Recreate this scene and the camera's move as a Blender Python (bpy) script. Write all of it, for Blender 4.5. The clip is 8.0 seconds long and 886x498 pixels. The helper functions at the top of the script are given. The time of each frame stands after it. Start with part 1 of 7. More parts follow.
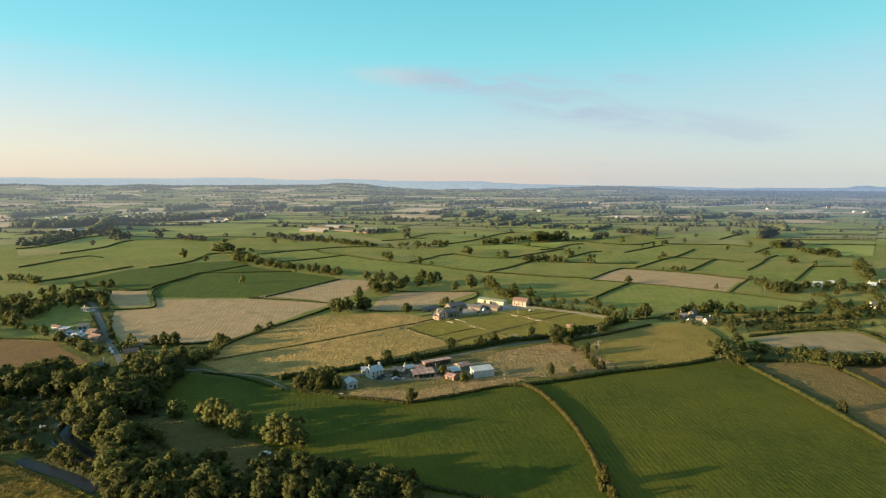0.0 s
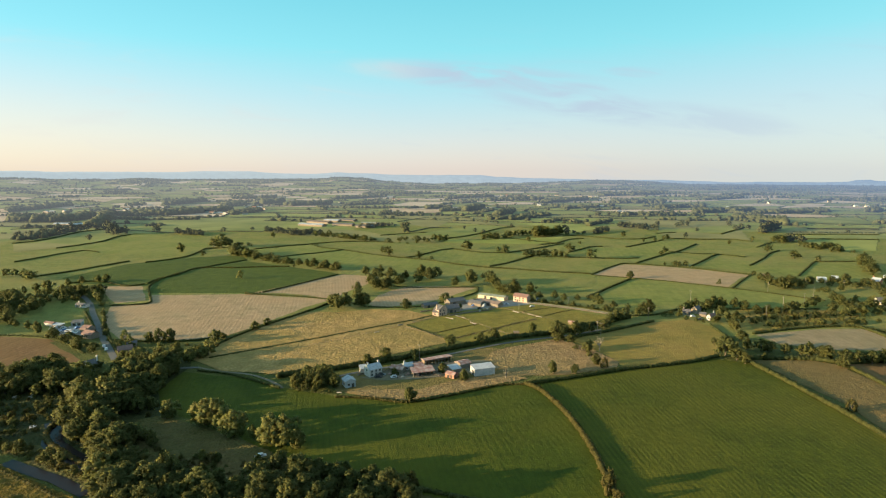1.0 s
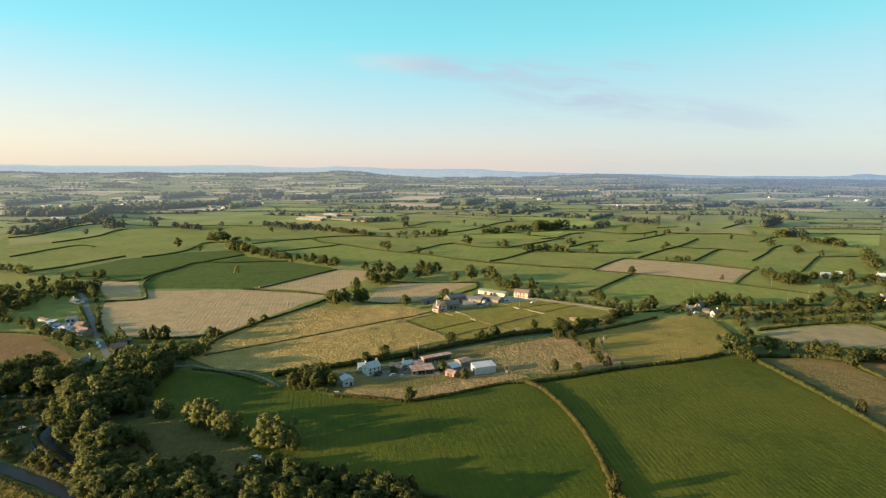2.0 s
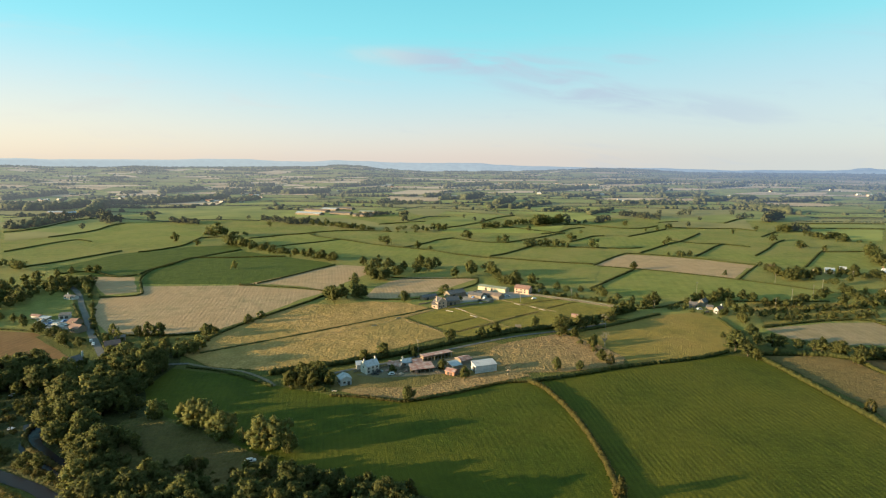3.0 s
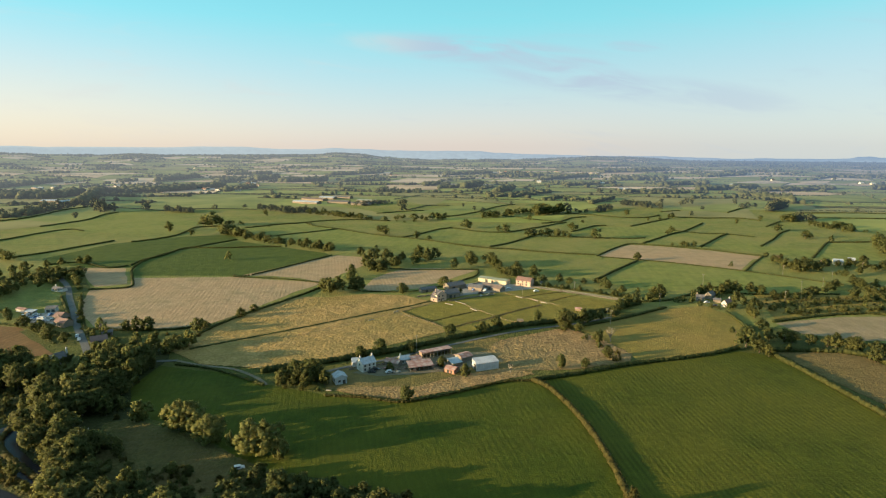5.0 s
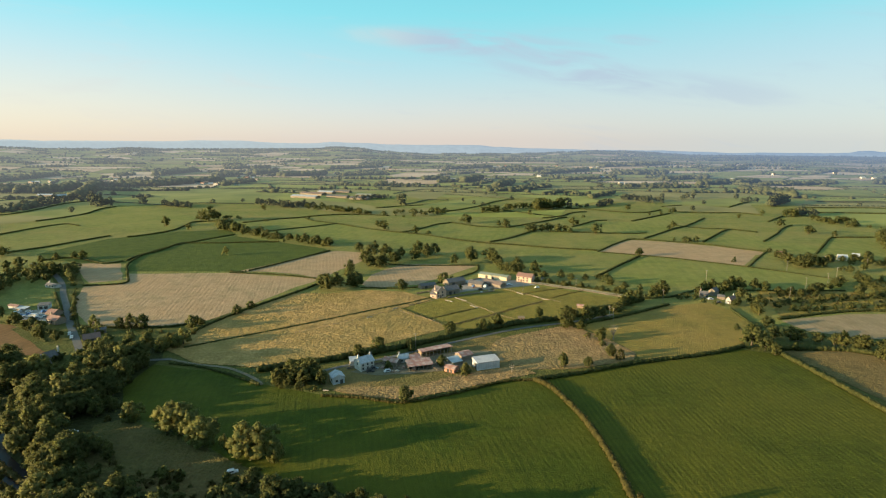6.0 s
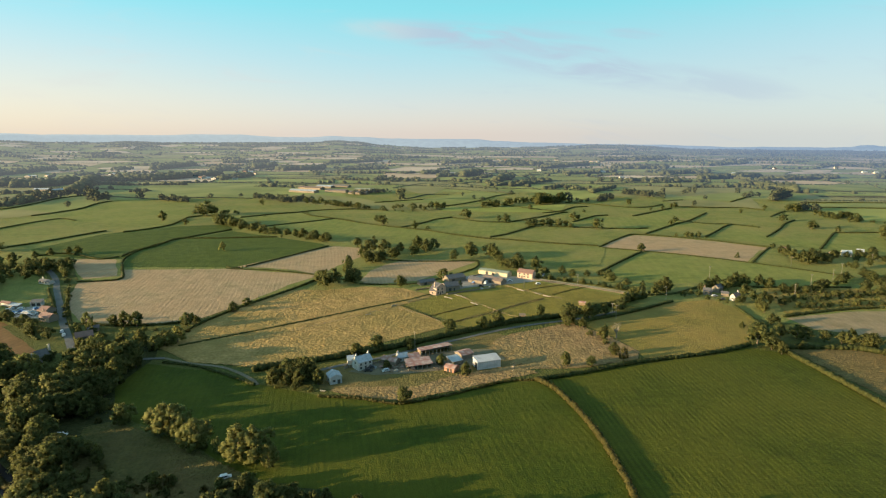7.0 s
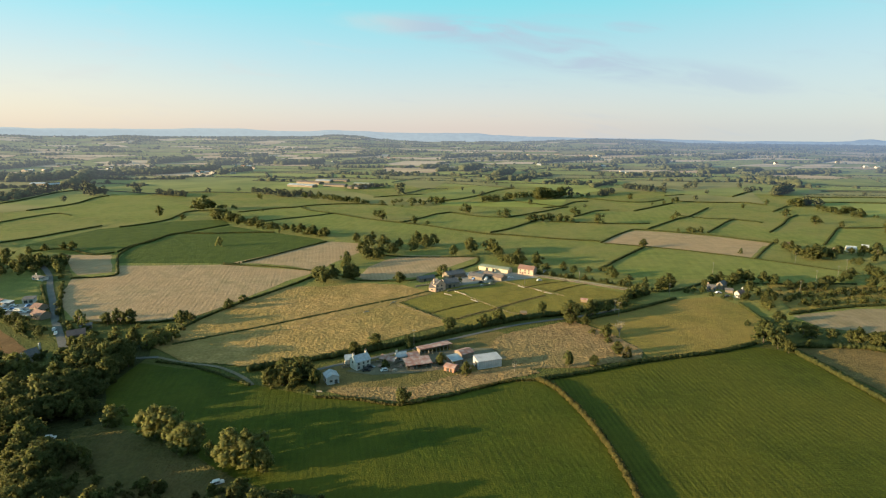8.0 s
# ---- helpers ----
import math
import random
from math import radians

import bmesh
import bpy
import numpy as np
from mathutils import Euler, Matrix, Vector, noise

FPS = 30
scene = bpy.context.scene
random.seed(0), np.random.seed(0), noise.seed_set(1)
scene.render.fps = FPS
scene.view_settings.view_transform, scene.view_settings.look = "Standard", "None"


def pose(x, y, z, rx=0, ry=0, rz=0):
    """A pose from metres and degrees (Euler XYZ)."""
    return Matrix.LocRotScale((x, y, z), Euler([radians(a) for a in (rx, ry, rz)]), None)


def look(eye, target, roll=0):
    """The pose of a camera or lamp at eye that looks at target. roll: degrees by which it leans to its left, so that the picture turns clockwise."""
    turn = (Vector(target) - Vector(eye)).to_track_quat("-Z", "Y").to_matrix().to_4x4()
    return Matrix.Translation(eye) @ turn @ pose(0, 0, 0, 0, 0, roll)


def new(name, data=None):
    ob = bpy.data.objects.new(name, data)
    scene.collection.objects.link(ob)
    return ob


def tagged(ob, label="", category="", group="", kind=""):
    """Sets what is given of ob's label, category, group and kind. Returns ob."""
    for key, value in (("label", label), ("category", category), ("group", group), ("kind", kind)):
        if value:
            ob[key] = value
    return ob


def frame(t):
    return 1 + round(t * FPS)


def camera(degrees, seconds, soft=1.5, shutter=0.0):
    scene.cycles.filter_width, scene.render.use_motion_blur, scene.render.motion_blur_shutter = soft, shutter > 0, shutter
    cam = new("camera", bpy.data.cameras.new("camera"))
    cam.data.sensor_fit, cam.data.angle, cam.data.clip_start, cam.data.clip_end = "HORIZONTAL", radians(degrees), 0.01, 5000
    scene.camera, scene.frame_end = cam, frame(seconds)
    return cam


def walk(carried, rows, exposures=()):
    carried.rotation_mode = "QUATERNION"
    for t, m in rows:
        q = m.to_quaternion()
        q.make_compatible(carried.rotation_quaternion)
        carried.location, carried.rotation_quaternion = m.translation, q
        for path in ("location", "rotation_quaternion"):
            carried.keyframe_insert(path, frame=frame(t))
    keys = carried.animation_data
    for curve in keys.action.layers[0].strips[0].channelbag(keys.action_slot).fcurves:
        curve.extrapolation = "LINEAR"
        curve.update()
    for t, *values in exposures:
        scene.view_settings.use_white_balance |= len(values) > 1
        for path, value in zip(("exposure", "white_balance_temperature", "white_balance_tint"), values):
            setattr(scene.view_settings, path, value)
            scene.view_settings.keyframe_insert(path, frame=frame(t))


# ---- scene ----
cam = camera(76.0, 8.0, soft=1.2)
PATH = [
    (0.0, 0.00, 0.00, 110.00, 82.718, 0.281, 0.000),
    (1.0, -0.29, 6.93, 110.03, 82.109, 0.254, -0.057),
    (2.0, -0.55, 13.82, 110.03, 81.505, 0.227, -0.113),
    (3.0, -0.78, 20.68, 110.00, 80.906, 0.199, -0.169),
    (4.0, -0.99, 27.52, 109.95, 80.312, 0.172, -0.224),
    (5.0, -1.16, 34.32, 109.87, 79.723, 0.145, -0.278),
    (6.0, -1.30, 41.09, 109.76, 79.139, 0.118, -0.332),
    (7.0, -1.42, 47.82, 109.63, 78.560, 0.091, -0.385),
    (8.0, -1.50, 54.53, 109.47, 77.985, 0.064, -0.437),
]
EXPOSURE = 2.0
walk(cam, [(t, pose(x, y, z, rx, ry, rz)) for t, x, y, z, rx, ry, rz in PATH], [(0.0, EXPOSURE - 0.03), (0.4, EXPOSURE + 0.09), (1.5, EXPOSURE + 0.10), (4.0, EXPOSURE + 0.04), (8.0, EXPOSURE + 0.02)])

# ---- light: a low evening sun from the left and behind, under a clear sky with thin cloud ----
SUN_UP, SUN_AZ = 9.0, 16.0          # degrees of height; the light travels 16 degrees off the x axis
sun_ob = new("sun", bpy.data.lights.new("sun", "SUN"))
sun_ob.data.energy, sun_ob.data.angle, sun_ob.data.color = 4.1, radians(0.6), (1.0, 0.735, 0.40)
travel = Vector((math.cos(radians(SUN_AZ)), math.sin(radians(SUN_AZ)), -math.tan(radians(SUN_UP))))
sun_ob.matrix_world = look((-300, -100, 300), Vector((-300, -100, 300)) + travel)

world = bpy.data.worlds.new("sky")
scene.world = world
world.use_nodes = True
wn, wl = world.node_tree.nodes, world.node_tree.links
wn.clear()


sky = wn.new("ShaderNodeTexSky")
sky.sky_type, sky.sun_disc = "NISHITA", False
sky.sun_elevation, sky.sun_rotation = radians(SUN_UP), radians(90 + SUN_AZ)
sky.altitude, sky.air_density, sky.dust_density, sky.ozone_density = 110.0, 1.0, 0.6, 2.0
coord = wn.new("ShaderNodeTexCoord")
axes = wn.new("ShaderNodeSeparateXYZ")
wl.new(coord.outputs["Generated"], axes.inputs[0])
# evening sky by height: rosy haze low down, turquoise above, deep blue overhead
grade = wn.new("ShaderNodeValToRGB")
ramp = grade.color_ramp
for k_, (at_, shade_) in enumerate((
        (0.00, (0.716, 0.651, 0.631, 1)),
        (0.05, (0.617, 0.672, 0.708, 1)),
        (0.12, (0.425, 0.698, 0.770, 1)),
        (0.20, (0.225, 0.735, 0.800, 1)),
        (0.30, (0.150, 0.644, 0.730, 1)),
        (0.50, (0.345, 0.640, 0.755, 1)),
        (1.00, (0.345, 0.540, 0.705, 1)),
)):
    stop_ = ramp.elements[0] if k_ == 0 else ramp.elements[1] if k_ == 1 else ramp.elements.new(at_)
    stop_.position, stop_.color = at_, shade_
wl.new(axes.outputs["Z"], grade.inputs[0])


def wmix(fac, a, b, mode="MIX"):
    n = wn.new("ShaderNodeMix")
    n.data_type, n.blend_type = "RGBA", mode
    for socket, value in ((0, fac), (6, a), (7, b)):
        if isinstance(value, (int, float)):
            n.inputs[socket].default_value = value
        elif isinstance(value, tuple):
            n.inputs[socket].default_value = value
        else:
            wl.new(value, n.inputs[socket])
    return n.outputs[2]


def wmath(kind, a, b):
    n = wn.new("ShaderNodeMath")
    n.operation = kind
    for socket, value in ((0, a), (1, b)):
        if isinstance(value, (int, float)):
            n.inputs[socket].default_value = value
        else:
            wl.new(value, n.inputs[socket])
    return n.outputs[0]


def wrange(value, lo, hi, to_lo, to_hi):
    n = wn.new("ShaderNodeMapRange")
    for socket, v in zip(("From Min", "From Max", "To Min", "To Max"), (lo, hi, to_lo, to_hi)):
        n.inputs[socket].default_value = v
    n.interpolation_type = "SMOOTHSTEP"
    wl.new(value, n.inputs["Value"])
    return n.outputs[0]


# warmer low down towards the sun, cooler away from it
warmth = wmath("MULTIPLY", wrange(axes.outputs["X"], -0.05, -0.75, 0.0, 0.75), wrange(axes.outputs["Z"], 0.02, 0.22, 1.0, 0.0))
evening = wmix(warmth, grade.outputs[0], (0.80, 0.67, 0.55, 1))
cool = wmath("MULTIPLY", wrange(axes.outputs["X"], 0.0, 0.6, 0.0, 0.65), wrange(axes.outputs["Z"], 0.02, 0.24, 1.0, 0.0))
evening = wmix(cool, evening, (0.50, 0.665, 0.745, 1))
physical = wmix(1.0, sky.outputs[0], (0.34, 0.34, 0.34, 1), "MULTIPLY")
clear = wmix(0.18, evening, physical)
# the sky brightens towards the low sun
facing = wn.new("ShaderNodeVectorMath")
facing.operation = "DOT_PRODUCT"
facing.inputs[1].default_value = tuple(-v for v in travel.normalized())
wl.new(coord.outputs["Generated"], facing.inputs[0])
glow = wrange(facing.outputs["Value"], 0.35, 1.0, 0.0, 1.0)
clear = wmix(glow, clear, wmix(1.0, clear, (2.9, 2.5, 2.1, 1), "MULTIPLY"))

# thin streaked cloud: two banks ahead that slope down to the right, and faint wisps round about
slope = wn.new("ShaderNodeCombineXYZ")
wl.new(wmath("DIVIDE", axes.outputs["X"], axes.outputs["Y"]), slope.inputs[0])
wl.new(wmath("DIVIDE", axes.outputs["Z"], axes.outputs["Y"]), slope.inputs[1])


def cloud_bank(x, z, tilt, half, thick, seed, full):
    """Cover of one bank about x, z (over y), tilted down to the right, with its streaks."""
    shift = wn.new("ShaderNodeMapping")
    shift.inputs["Location"].default_value = (-x, -z, seed)
    wl.new(slope.outputs[0], shift.inputs[0])
    bank = wn.new("ShaderNodeMapping")
    bank.inputs["Rotation"].default_value = (0, 0, radians(tilt))
    wl.new(shift.outputs[0], bank.inputs[0])
    streak = wn.new("ShaderNodeMapping")
    streak.inputs["Scale"].default_value = (7.0, 36.0, 1.0)
    wl.new(bank.outputs[0], streak.inputs[0])
    wisps = wn.new("ShaderNodeTexNoise")
    wisps.inputs["Scale"].default_value, wisps.inputs["Detail"].default_value, wisps.inputs["Distortion"].default_value = 1.0, 8.0, 0.7
    wl.new(streak.outputs[0], wisps.inputs[0])
    part_ = wn.new("ShaderNodeSeparateXYZ")
    wl.new(bank.outputs[0], part_.inputs[0])
    off = wmath("ADD", wmath("POWER", wmath("ABSOLUTE", wmath("DIVIDE", part_.outputs["X"], half), 0.0), 2.0),
                wmath("POWER", wmath("ABSOLUTE", wmath("DIVIDE", part_.outputs["Y"], thick), 0.0), 2.0))
    return wmath("MULTIPLY", wrange(off, 0.0, 1.2, 1.0, 0.0), wrange(wisps.outputs[0], 0.30, 0.62, 0.0, full)), part_, wisps


upper, upper_axes, wisps = cloud_bank(0.085, 0.156, 5.0, 0.27, 0.026, 1.7, 0.85)
lower, _, _ = cloud_bank(0.245, 0.112, 9.0, 0.20, 0.030, 4.1, 0.75)
scrap, _, _ = cloud_bank(0.330, 0.165, 3.0, 0.06, 0.010, 6.3, 0.6)
tail, _, _ = cloud_bank(0.44, 0.085, 6.0, 0.22, 0.030, 8.9, 0.45)
cover = wmath("MAXIMUM", wmath("MAXIMUM", upper, lower), wmath("MAXIMUM", scrap, tail))
cover = wmath("MAXIMUM", cover, wmath("MULTIPLY", wrange(wisps.outputs[0], 0.52, 0.8, 0.0, 0.25), wrange(axes.outputs["Z"], 0.26, 0.10, 0.0, 1.0)))
cloud_shade = wmix(wrange(upper_axes.outputs["X"], -0.24, -0.08, 0.0, 1.0), (0.72, 0.71, 0.70, 1), (0.48, 0.585, 0.71, 1))
final_sky = wmix(cover, clear, cloud_shade)
back = wn.new("ShaderNodeBackground")
back.inputs[1].default_value = 0.25
out = wn.new("ShaderNodeOutputWorld")
wl.new(final_sky, back.inputs[0])
wl.new(back.outputs[0], out.inputs[0])


# ---- materials ----
def material(name):
    m = bpy.data.materials.new(name)
    m.use_nodes = True
    return m, m.node_tree.nodes, m.node_tree.links, m.node_tree.nodes["Principled BSDF"]


def blend(nodes, links, fac, a, b, mode="MIX"):
    n = nodes.new("ShaderNodeMix")
    n.data_type, n.blend_type = "RGBA", mode
    for socket, value in ((0, fac), (6, a), (7, b)):
        if isinstance(value, (int, float)):
            n.inputs[socket].default_value = value
        elif isinstance(value, tuple):
            n.inputs[socket].default_value = (*value, 1)
        else:
            links.new(value, n.inputs[socket])
    return n.outputs[2]


def noise_of(nodes, links, scale, detail, vector=None, lo=0.35, hi=0.65):
    n = nodes.new("ShaderNodeTexNoise")
    n.inputs["Scale"].default_value, n.inputs["Detail"].default_value = scale, detail
    if vector is not None:
        links.new(vector, n.inputs[0])
    r = nodes.new("ShaderNodeMapRange")
    r.inputs["From Min"].default_value, r.inputs["From Max"].default_value = lo, hi
    links.new(n.outputs[0], r.inputs[0])
    return r.outputs[0]


def field_material(name, dark, light, patch=None, rows=None, relief=0.5, grain=0.9, deep=0.6):
    """Ground cover: blades' grain, metre-sized tufts, wide patches, and drill or mowing rows (angle in degrees, spacing in m, strength)."""
    m, nodes, links, shader = material(name)
    place = nodes.new("ShaderNodeNewGeometry").outputs["Position"]
    if rows:
        turn = nodes.new("ShaderNodeMapping")
        turn.inputs["Rotation"].default_value = (0, 0, radians(rows[0]))
        links.new(place, turn.inputs[0])
        squash = nodes.new("ShaderNodeMapping")
        squash.inputs["Scale"].default_value = (1.0, 0.05, 1.0)
        links.new(turn.outputs[0], squash.inputs[0])
    fine = noise_of(nodes, links, grain, 5.0, place, 0.35, 0.65)
    if rows:
        fine = blend(nodes, links, 0.4, fine, noise_of(nodes, links, grain * 0.8, 4.0, squash.outputs[0], 0.3, 0.7))
    tufts = noise_of(nodes, links, grain * 0.22, 4.0, place)
    wide = noise_of(nodes, links, 0.018, 4.0, place, 0.4, 0.62)
    colour = blend(nodes, links, fine, dark, light)
    shade = tuple(c * deep for c in dark)
    colour = blend(nodes, links, blend(nodes, links, 0.65, (0, 0, 0), tufts, "MIX"), colour, blend(nodes, links, 0.5, colour, shade))
    mottle = noise_of(nodes, links, 0.085, 6.0, place, 0.42, 0.66)
    colour = blend(nodes, links, blend(nodes, links, 0.6, (0, 0, 0), mottle), colour, blend(nodes, links, 1.0, colour, (0.62, 0.68, 0.6), "MULTIPLY"))
    if patch:
        colour = blend(nodes, links, blend(nodes, links, 0.55, (0, 0, 0), wide), colour, patch)
    height = blend(nodes, links, 0.5, fine, tufts)
    if rows:
        angle, spacing, power = rows
        wave = nodes.new("ShaderNodeTexWave")
        wave.inputs["Scale"].default_value = 0.314 / spacing
        wave.inputs["Distortion"].default_value, wave.inputs["Detail"].default_value = 0.6, 2.0
        wave.inputs["Detail Scale"].default_value = 0.35
        links.new(turn.outputs[0], wave.inputs[0])
        broken = blend(nodes, links, noise_of(nodes, links, 0.05, 3.0, place, 0.3, 0.7), (0.5, 0.5, 0.5), wave.outputs[0])
        colour = blend(nodes, links, blend(nodes, links, power, (0, 0, 0), broken), colour, blend(nodes, links, 1.0, colour, (0.55, 0.58, 0.5), "MULTIPLY"))
        height = blend(nodes, links, 0.15, height, broken)
    bump = nodes.new("ShaderNodeBump")
    bump.inputs["Strength"].default_value, bump.inputs["Distance"].default_value = relief, 0.6
    links.new(height, bump.inputs["Height"])
    links.new(bump.outputs[0], shader.inputs["Normal"])
    links.new(colour, shader.inputs["Base Color"])
    shader.inputs["Roughness"].default_value = 0.95
    shader.inputs["Specular IOR Level"].default_value = 0.11
    return m


def leaf_material(name, dark, light, vary=0.35):
    m, nodes, links, shader = material(name)
    island = nodes.new("ShaderNodeNewGeometry").outputs["Random Per Island"]
    each = nodes.new("ShaderNodeObjectInfo").outputs["Random"]
    place = nodes.new("ShaderNodeNewGeometry").outputs["Position"]
    colour = blend(nodes, links, island, dark, light)
    dry = (light[0] * 1.2, light[1] * 0.95, light[2] * 0.8)
    colour = blend(nodes, links, blend(nodes, links, vary, (0, 0, 0), each), colour, dry)
    colour = blend(nodes, links, blend(nodes, links, 0.35, (0, 0, 0), noise_of(nodes, links, 1.1, 4.0, place)), colour, tuple(c * 0.75 for c in dark))
    links.new(colour, shader.inputs["Base Color"])
    ruffle = nodes.new("ShaderNodeBump")
    ruffle.inputs["Strength"].default_value, ruffle.inputs["Distance"].default_value = 0.25, 0.3
    links.new(noise_of(nodes, links, 1.5, 4.0, place, 0.3, 0.7), ruffle.inputs["Height"])
    links.new(ruffle.outputs[0], shader.inputs["Normal"])
    shader.inputs["Roughness"].default_value = 0.75
    shader.inputs["Specular IOR Level"].default_value = 0.2
    thin = nodes.new("ShaderNodeBsdfTranslucent")
    links.new(colour, thin.inputs[0])
    both = nodes.new("ShaderNodeMixShader")
    both.inputs[0].default_value = 0.6
    links.new(shader.outputs[0], both.inputs[1])
    links.new(thin.outputs[0], both.inputs[2])
    links.new(both.outputs[0], nodes["Material Output"].inputs["Surface"])
    return m


def wall_material(name, colour, stain, scale=1.2, rough=0.85, metal=0.0, ribs=0.0):
    m, nodes, links, shader = material(name)
    place = nodes.new("ShaderNodeTexCoord").outputs["Object"]
    c = blend(nodes, links, noise_of(nodes, links, scale, 6.0, place, 0.4, 0.7), colour, stain)
    c = blend(nodes, links, blend(nodes, links, 0.35, (0, 0, 0), noise_of(nodes, links, scale * 7, 3.0, place)), c, tuple(v * 0.6 for v in stain))
    height = noise_of(nodes, links, scale * 6, 4.0, place)
    if ribs:
        wave = nodes.new("ShaderNodeTexWave")
        wave.inputs["Scale"].default_value = 0.314 / ribs
        links.new(place, wave.inputs[0])
        height = blend(nodes, links, 0.8, height, wave.outputs[0])
        c = blend(nodes, links, 0.25, c, blend(nodes, links, wave.outputs[0], c, tuple(v * 0.5 for v in stain)))
    bump = nodes.new("ShaderNodeBump")
    bump.inputs["Strength"].default_value, bump.inputs["Distance"].default_value = 0.35, 0.05
    links.new(height, bump.inputs["Height"])
    links.new(bump.outputs[0], shader.inputs["Normal"])
    links.new(c, shader.inputs["Base Color"])
    shader.inputs["Roughness"].default_value, shader.inputs["Metallic"].default_value = rough, metal
    return m


PASTURE = field_material("pasture_grass", (0.108, 0.120, 0.026), (0.188, 0.184, 0.051), (0.184, 0.152, 0.049), None, 0.6)
MEADOW = field_material("mown_meadow", (0.040, 0.051, 0.0037), (0.092, 0.098, 0.0093), (0.092, 0.085, 0.0093), (-4, 2.2, 0.8), 0.5, 1.5)
MEADOW_ODD = field_material("grazed_meadow", (0.030, 0.045, 0.0032), (0.066, 0.078, 0.0064), (0.078, 0.074, 0.0070), (-12, 2.6, 0.28), 0.4, 1.6)
LUSH = field_material("lush_grass", (0.121, 0.137, 0.026), (0.193, 0.196, 0.051), (0.184, 0.167, 0.048), (10, 9.0, 0.3), 0.5)
CROP = field_material("dark_crop", (0.050, 0.072, 0.010), (0.092, 0.112, 0.017), None, (21, 3.0, 0.8), 0.8, 0.7)
HAY = field_material("dry_hay_grass", (0.232, 0.145, 0.047), (0.370, 0.240, 0.094), (0.165, 0.124, 0.035), None, 0.8, 0.6, 0.42)
WORN = field_material("worn_farm_grass", (0.092, 0.078, 0.022), (0.165, 0.128, 0.042), (0.160, 0.108, 0.046), None, 0.7, 1.0, 0.45)
STUBBLE = field_material("ripe_corn", (0.270, 0.184, 0.104), (0.385, 0.270, 0.158), (0.31, 0.200, 0.112), (-11, 3.0, 0.4), 0.5, 0.8, 0.7)
SOIL = field_material("harvested_soil", (0.13, 0.068, 0.030), (0.20, 0.110, 0.049), (0.16, 0.098, 0.039), (8, 4.0, 0.5), 0.5, 0.5, 0.7)
ROUGH = field_material("rough_pasture", (0.121, 0.101, 0.020), (0.210, 0.161, 0.039), (0.228, 0.147, 0.044), None, 0.6, 1.2, 0.5)
PADDOCK = field_material("grazed_paddock", (0.119, 0.106, 0.018), (0.224, 0.165, 0.037), (0.142, 0.124, 0.023), None, 0.7, 1.1, 0.45)
SCRUB = field_material("brown_scrub_grass", (0.165, 0.103, 0.045), (0.29, 0.190, 0.088), (0.175, 0.128, 0.050), None, 0.9, 0.7, 0.45)
CLEARING = field_material("damp_clearing", (0.040, 0.048, 0.012), (0.088, 0.080, 0.024), (0.115, 0.078, 0.032), None, 1.0, 0.9, 0.35)
HEATH = field_material("brown_rough_pasture", (0.098, 0.072, 0.024), (0.162, 0.117, 0.044), (0.140, 0.092, 0.036), None, 0.8, 0.9, 0.45)
FALLOW = field_material("fallow_stubble", (0.205, 0.150, 0.085), (0.285, 0.210, 0.125), (0.19, 0.15, 0.075), (8, 3.5, 0.3), 0.4, 0.8, 0.7)
MUD = field_material("trodden_earth_track", (0.12, 0.10, 0.068), (0.17, 0.145, 0.10), (0.11, 0.105, 0.06), None, 0.4, 1.2, 0.7)
GARDEN = field_material("garden_grass", (0.046, 0.058, 0.012), (0.098, 0.098, 0.024), (0.085, 0.080, 0.022), None, 0.9, 0.9, 0.4)
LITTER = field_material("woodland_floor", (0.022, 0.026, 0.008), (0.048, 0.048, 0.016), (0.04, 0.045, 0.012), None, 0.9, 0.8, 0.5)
YELLOW = field_material("ripe_yellow_crop", (0.062, 0.042, 0.005), (0.115, 0.080, 0.011), (0.08, 0.064, 0.010), None, 1.0, 0.8, 0.4)
TRACK = field_material("dusty_track", (0.28, 0.23, 0.155), (0.38, 0.32, 0.225), (0.24, 0.22, 0.12), None, 0.3, 1.2, 0.7)
YARD = field_material("concrete_yard", (0.23, 0.21, 0.185), (0.33, 0.305, 0.275), (0.16, 0.14, 0.115), None, 0.2, 0.8, 0.7)
TARMAC = field_material("worn_tarmac", (0.085, 0.086, 0.085), (0.125, 0.124, 0.120), (0.10, 0.098, 0.088), None, 0.2, 1.5, 0.8)
OAK = leaf_material("oak_leaves", (0.066, 0.080, 0.025), (0.128, 0.132, 0.043), 0.2)
WILLOW = leaf_material("willow_leaves", (0.120, 0.132, 0.040), (0.212, 0.212, 0.068), 0.15)
ASH = leaf_material("ash_leaves", (0.070, 0.084, 0.025), (0.138, 0.142, 0.044), 0.25)
CONIFER = leaf_material("cypress_leaves", (0.018, 0.034, 0.014), (0.040, 0.060, 0.022), 0.1)
HEDGE = leaf_material("hedge_leaves", (0.054, 0.068, 0.019), (0.110, 0.116, 0.037), 0.2)
HEDGE_DRY = leaf_material("dry_hedge_leaves", (0.062, 0.060, 0.016), (0.125, 0.110, 0.034), 0.15)
HAZE, HAZE_BLUE, CLEAR_TO = (0.097, 0.107, 0.117), (0.058, 0.079, 0.113), 6200.0          # haze colours painted into far materials, bluer away from the sun, and the metres over which they thicken


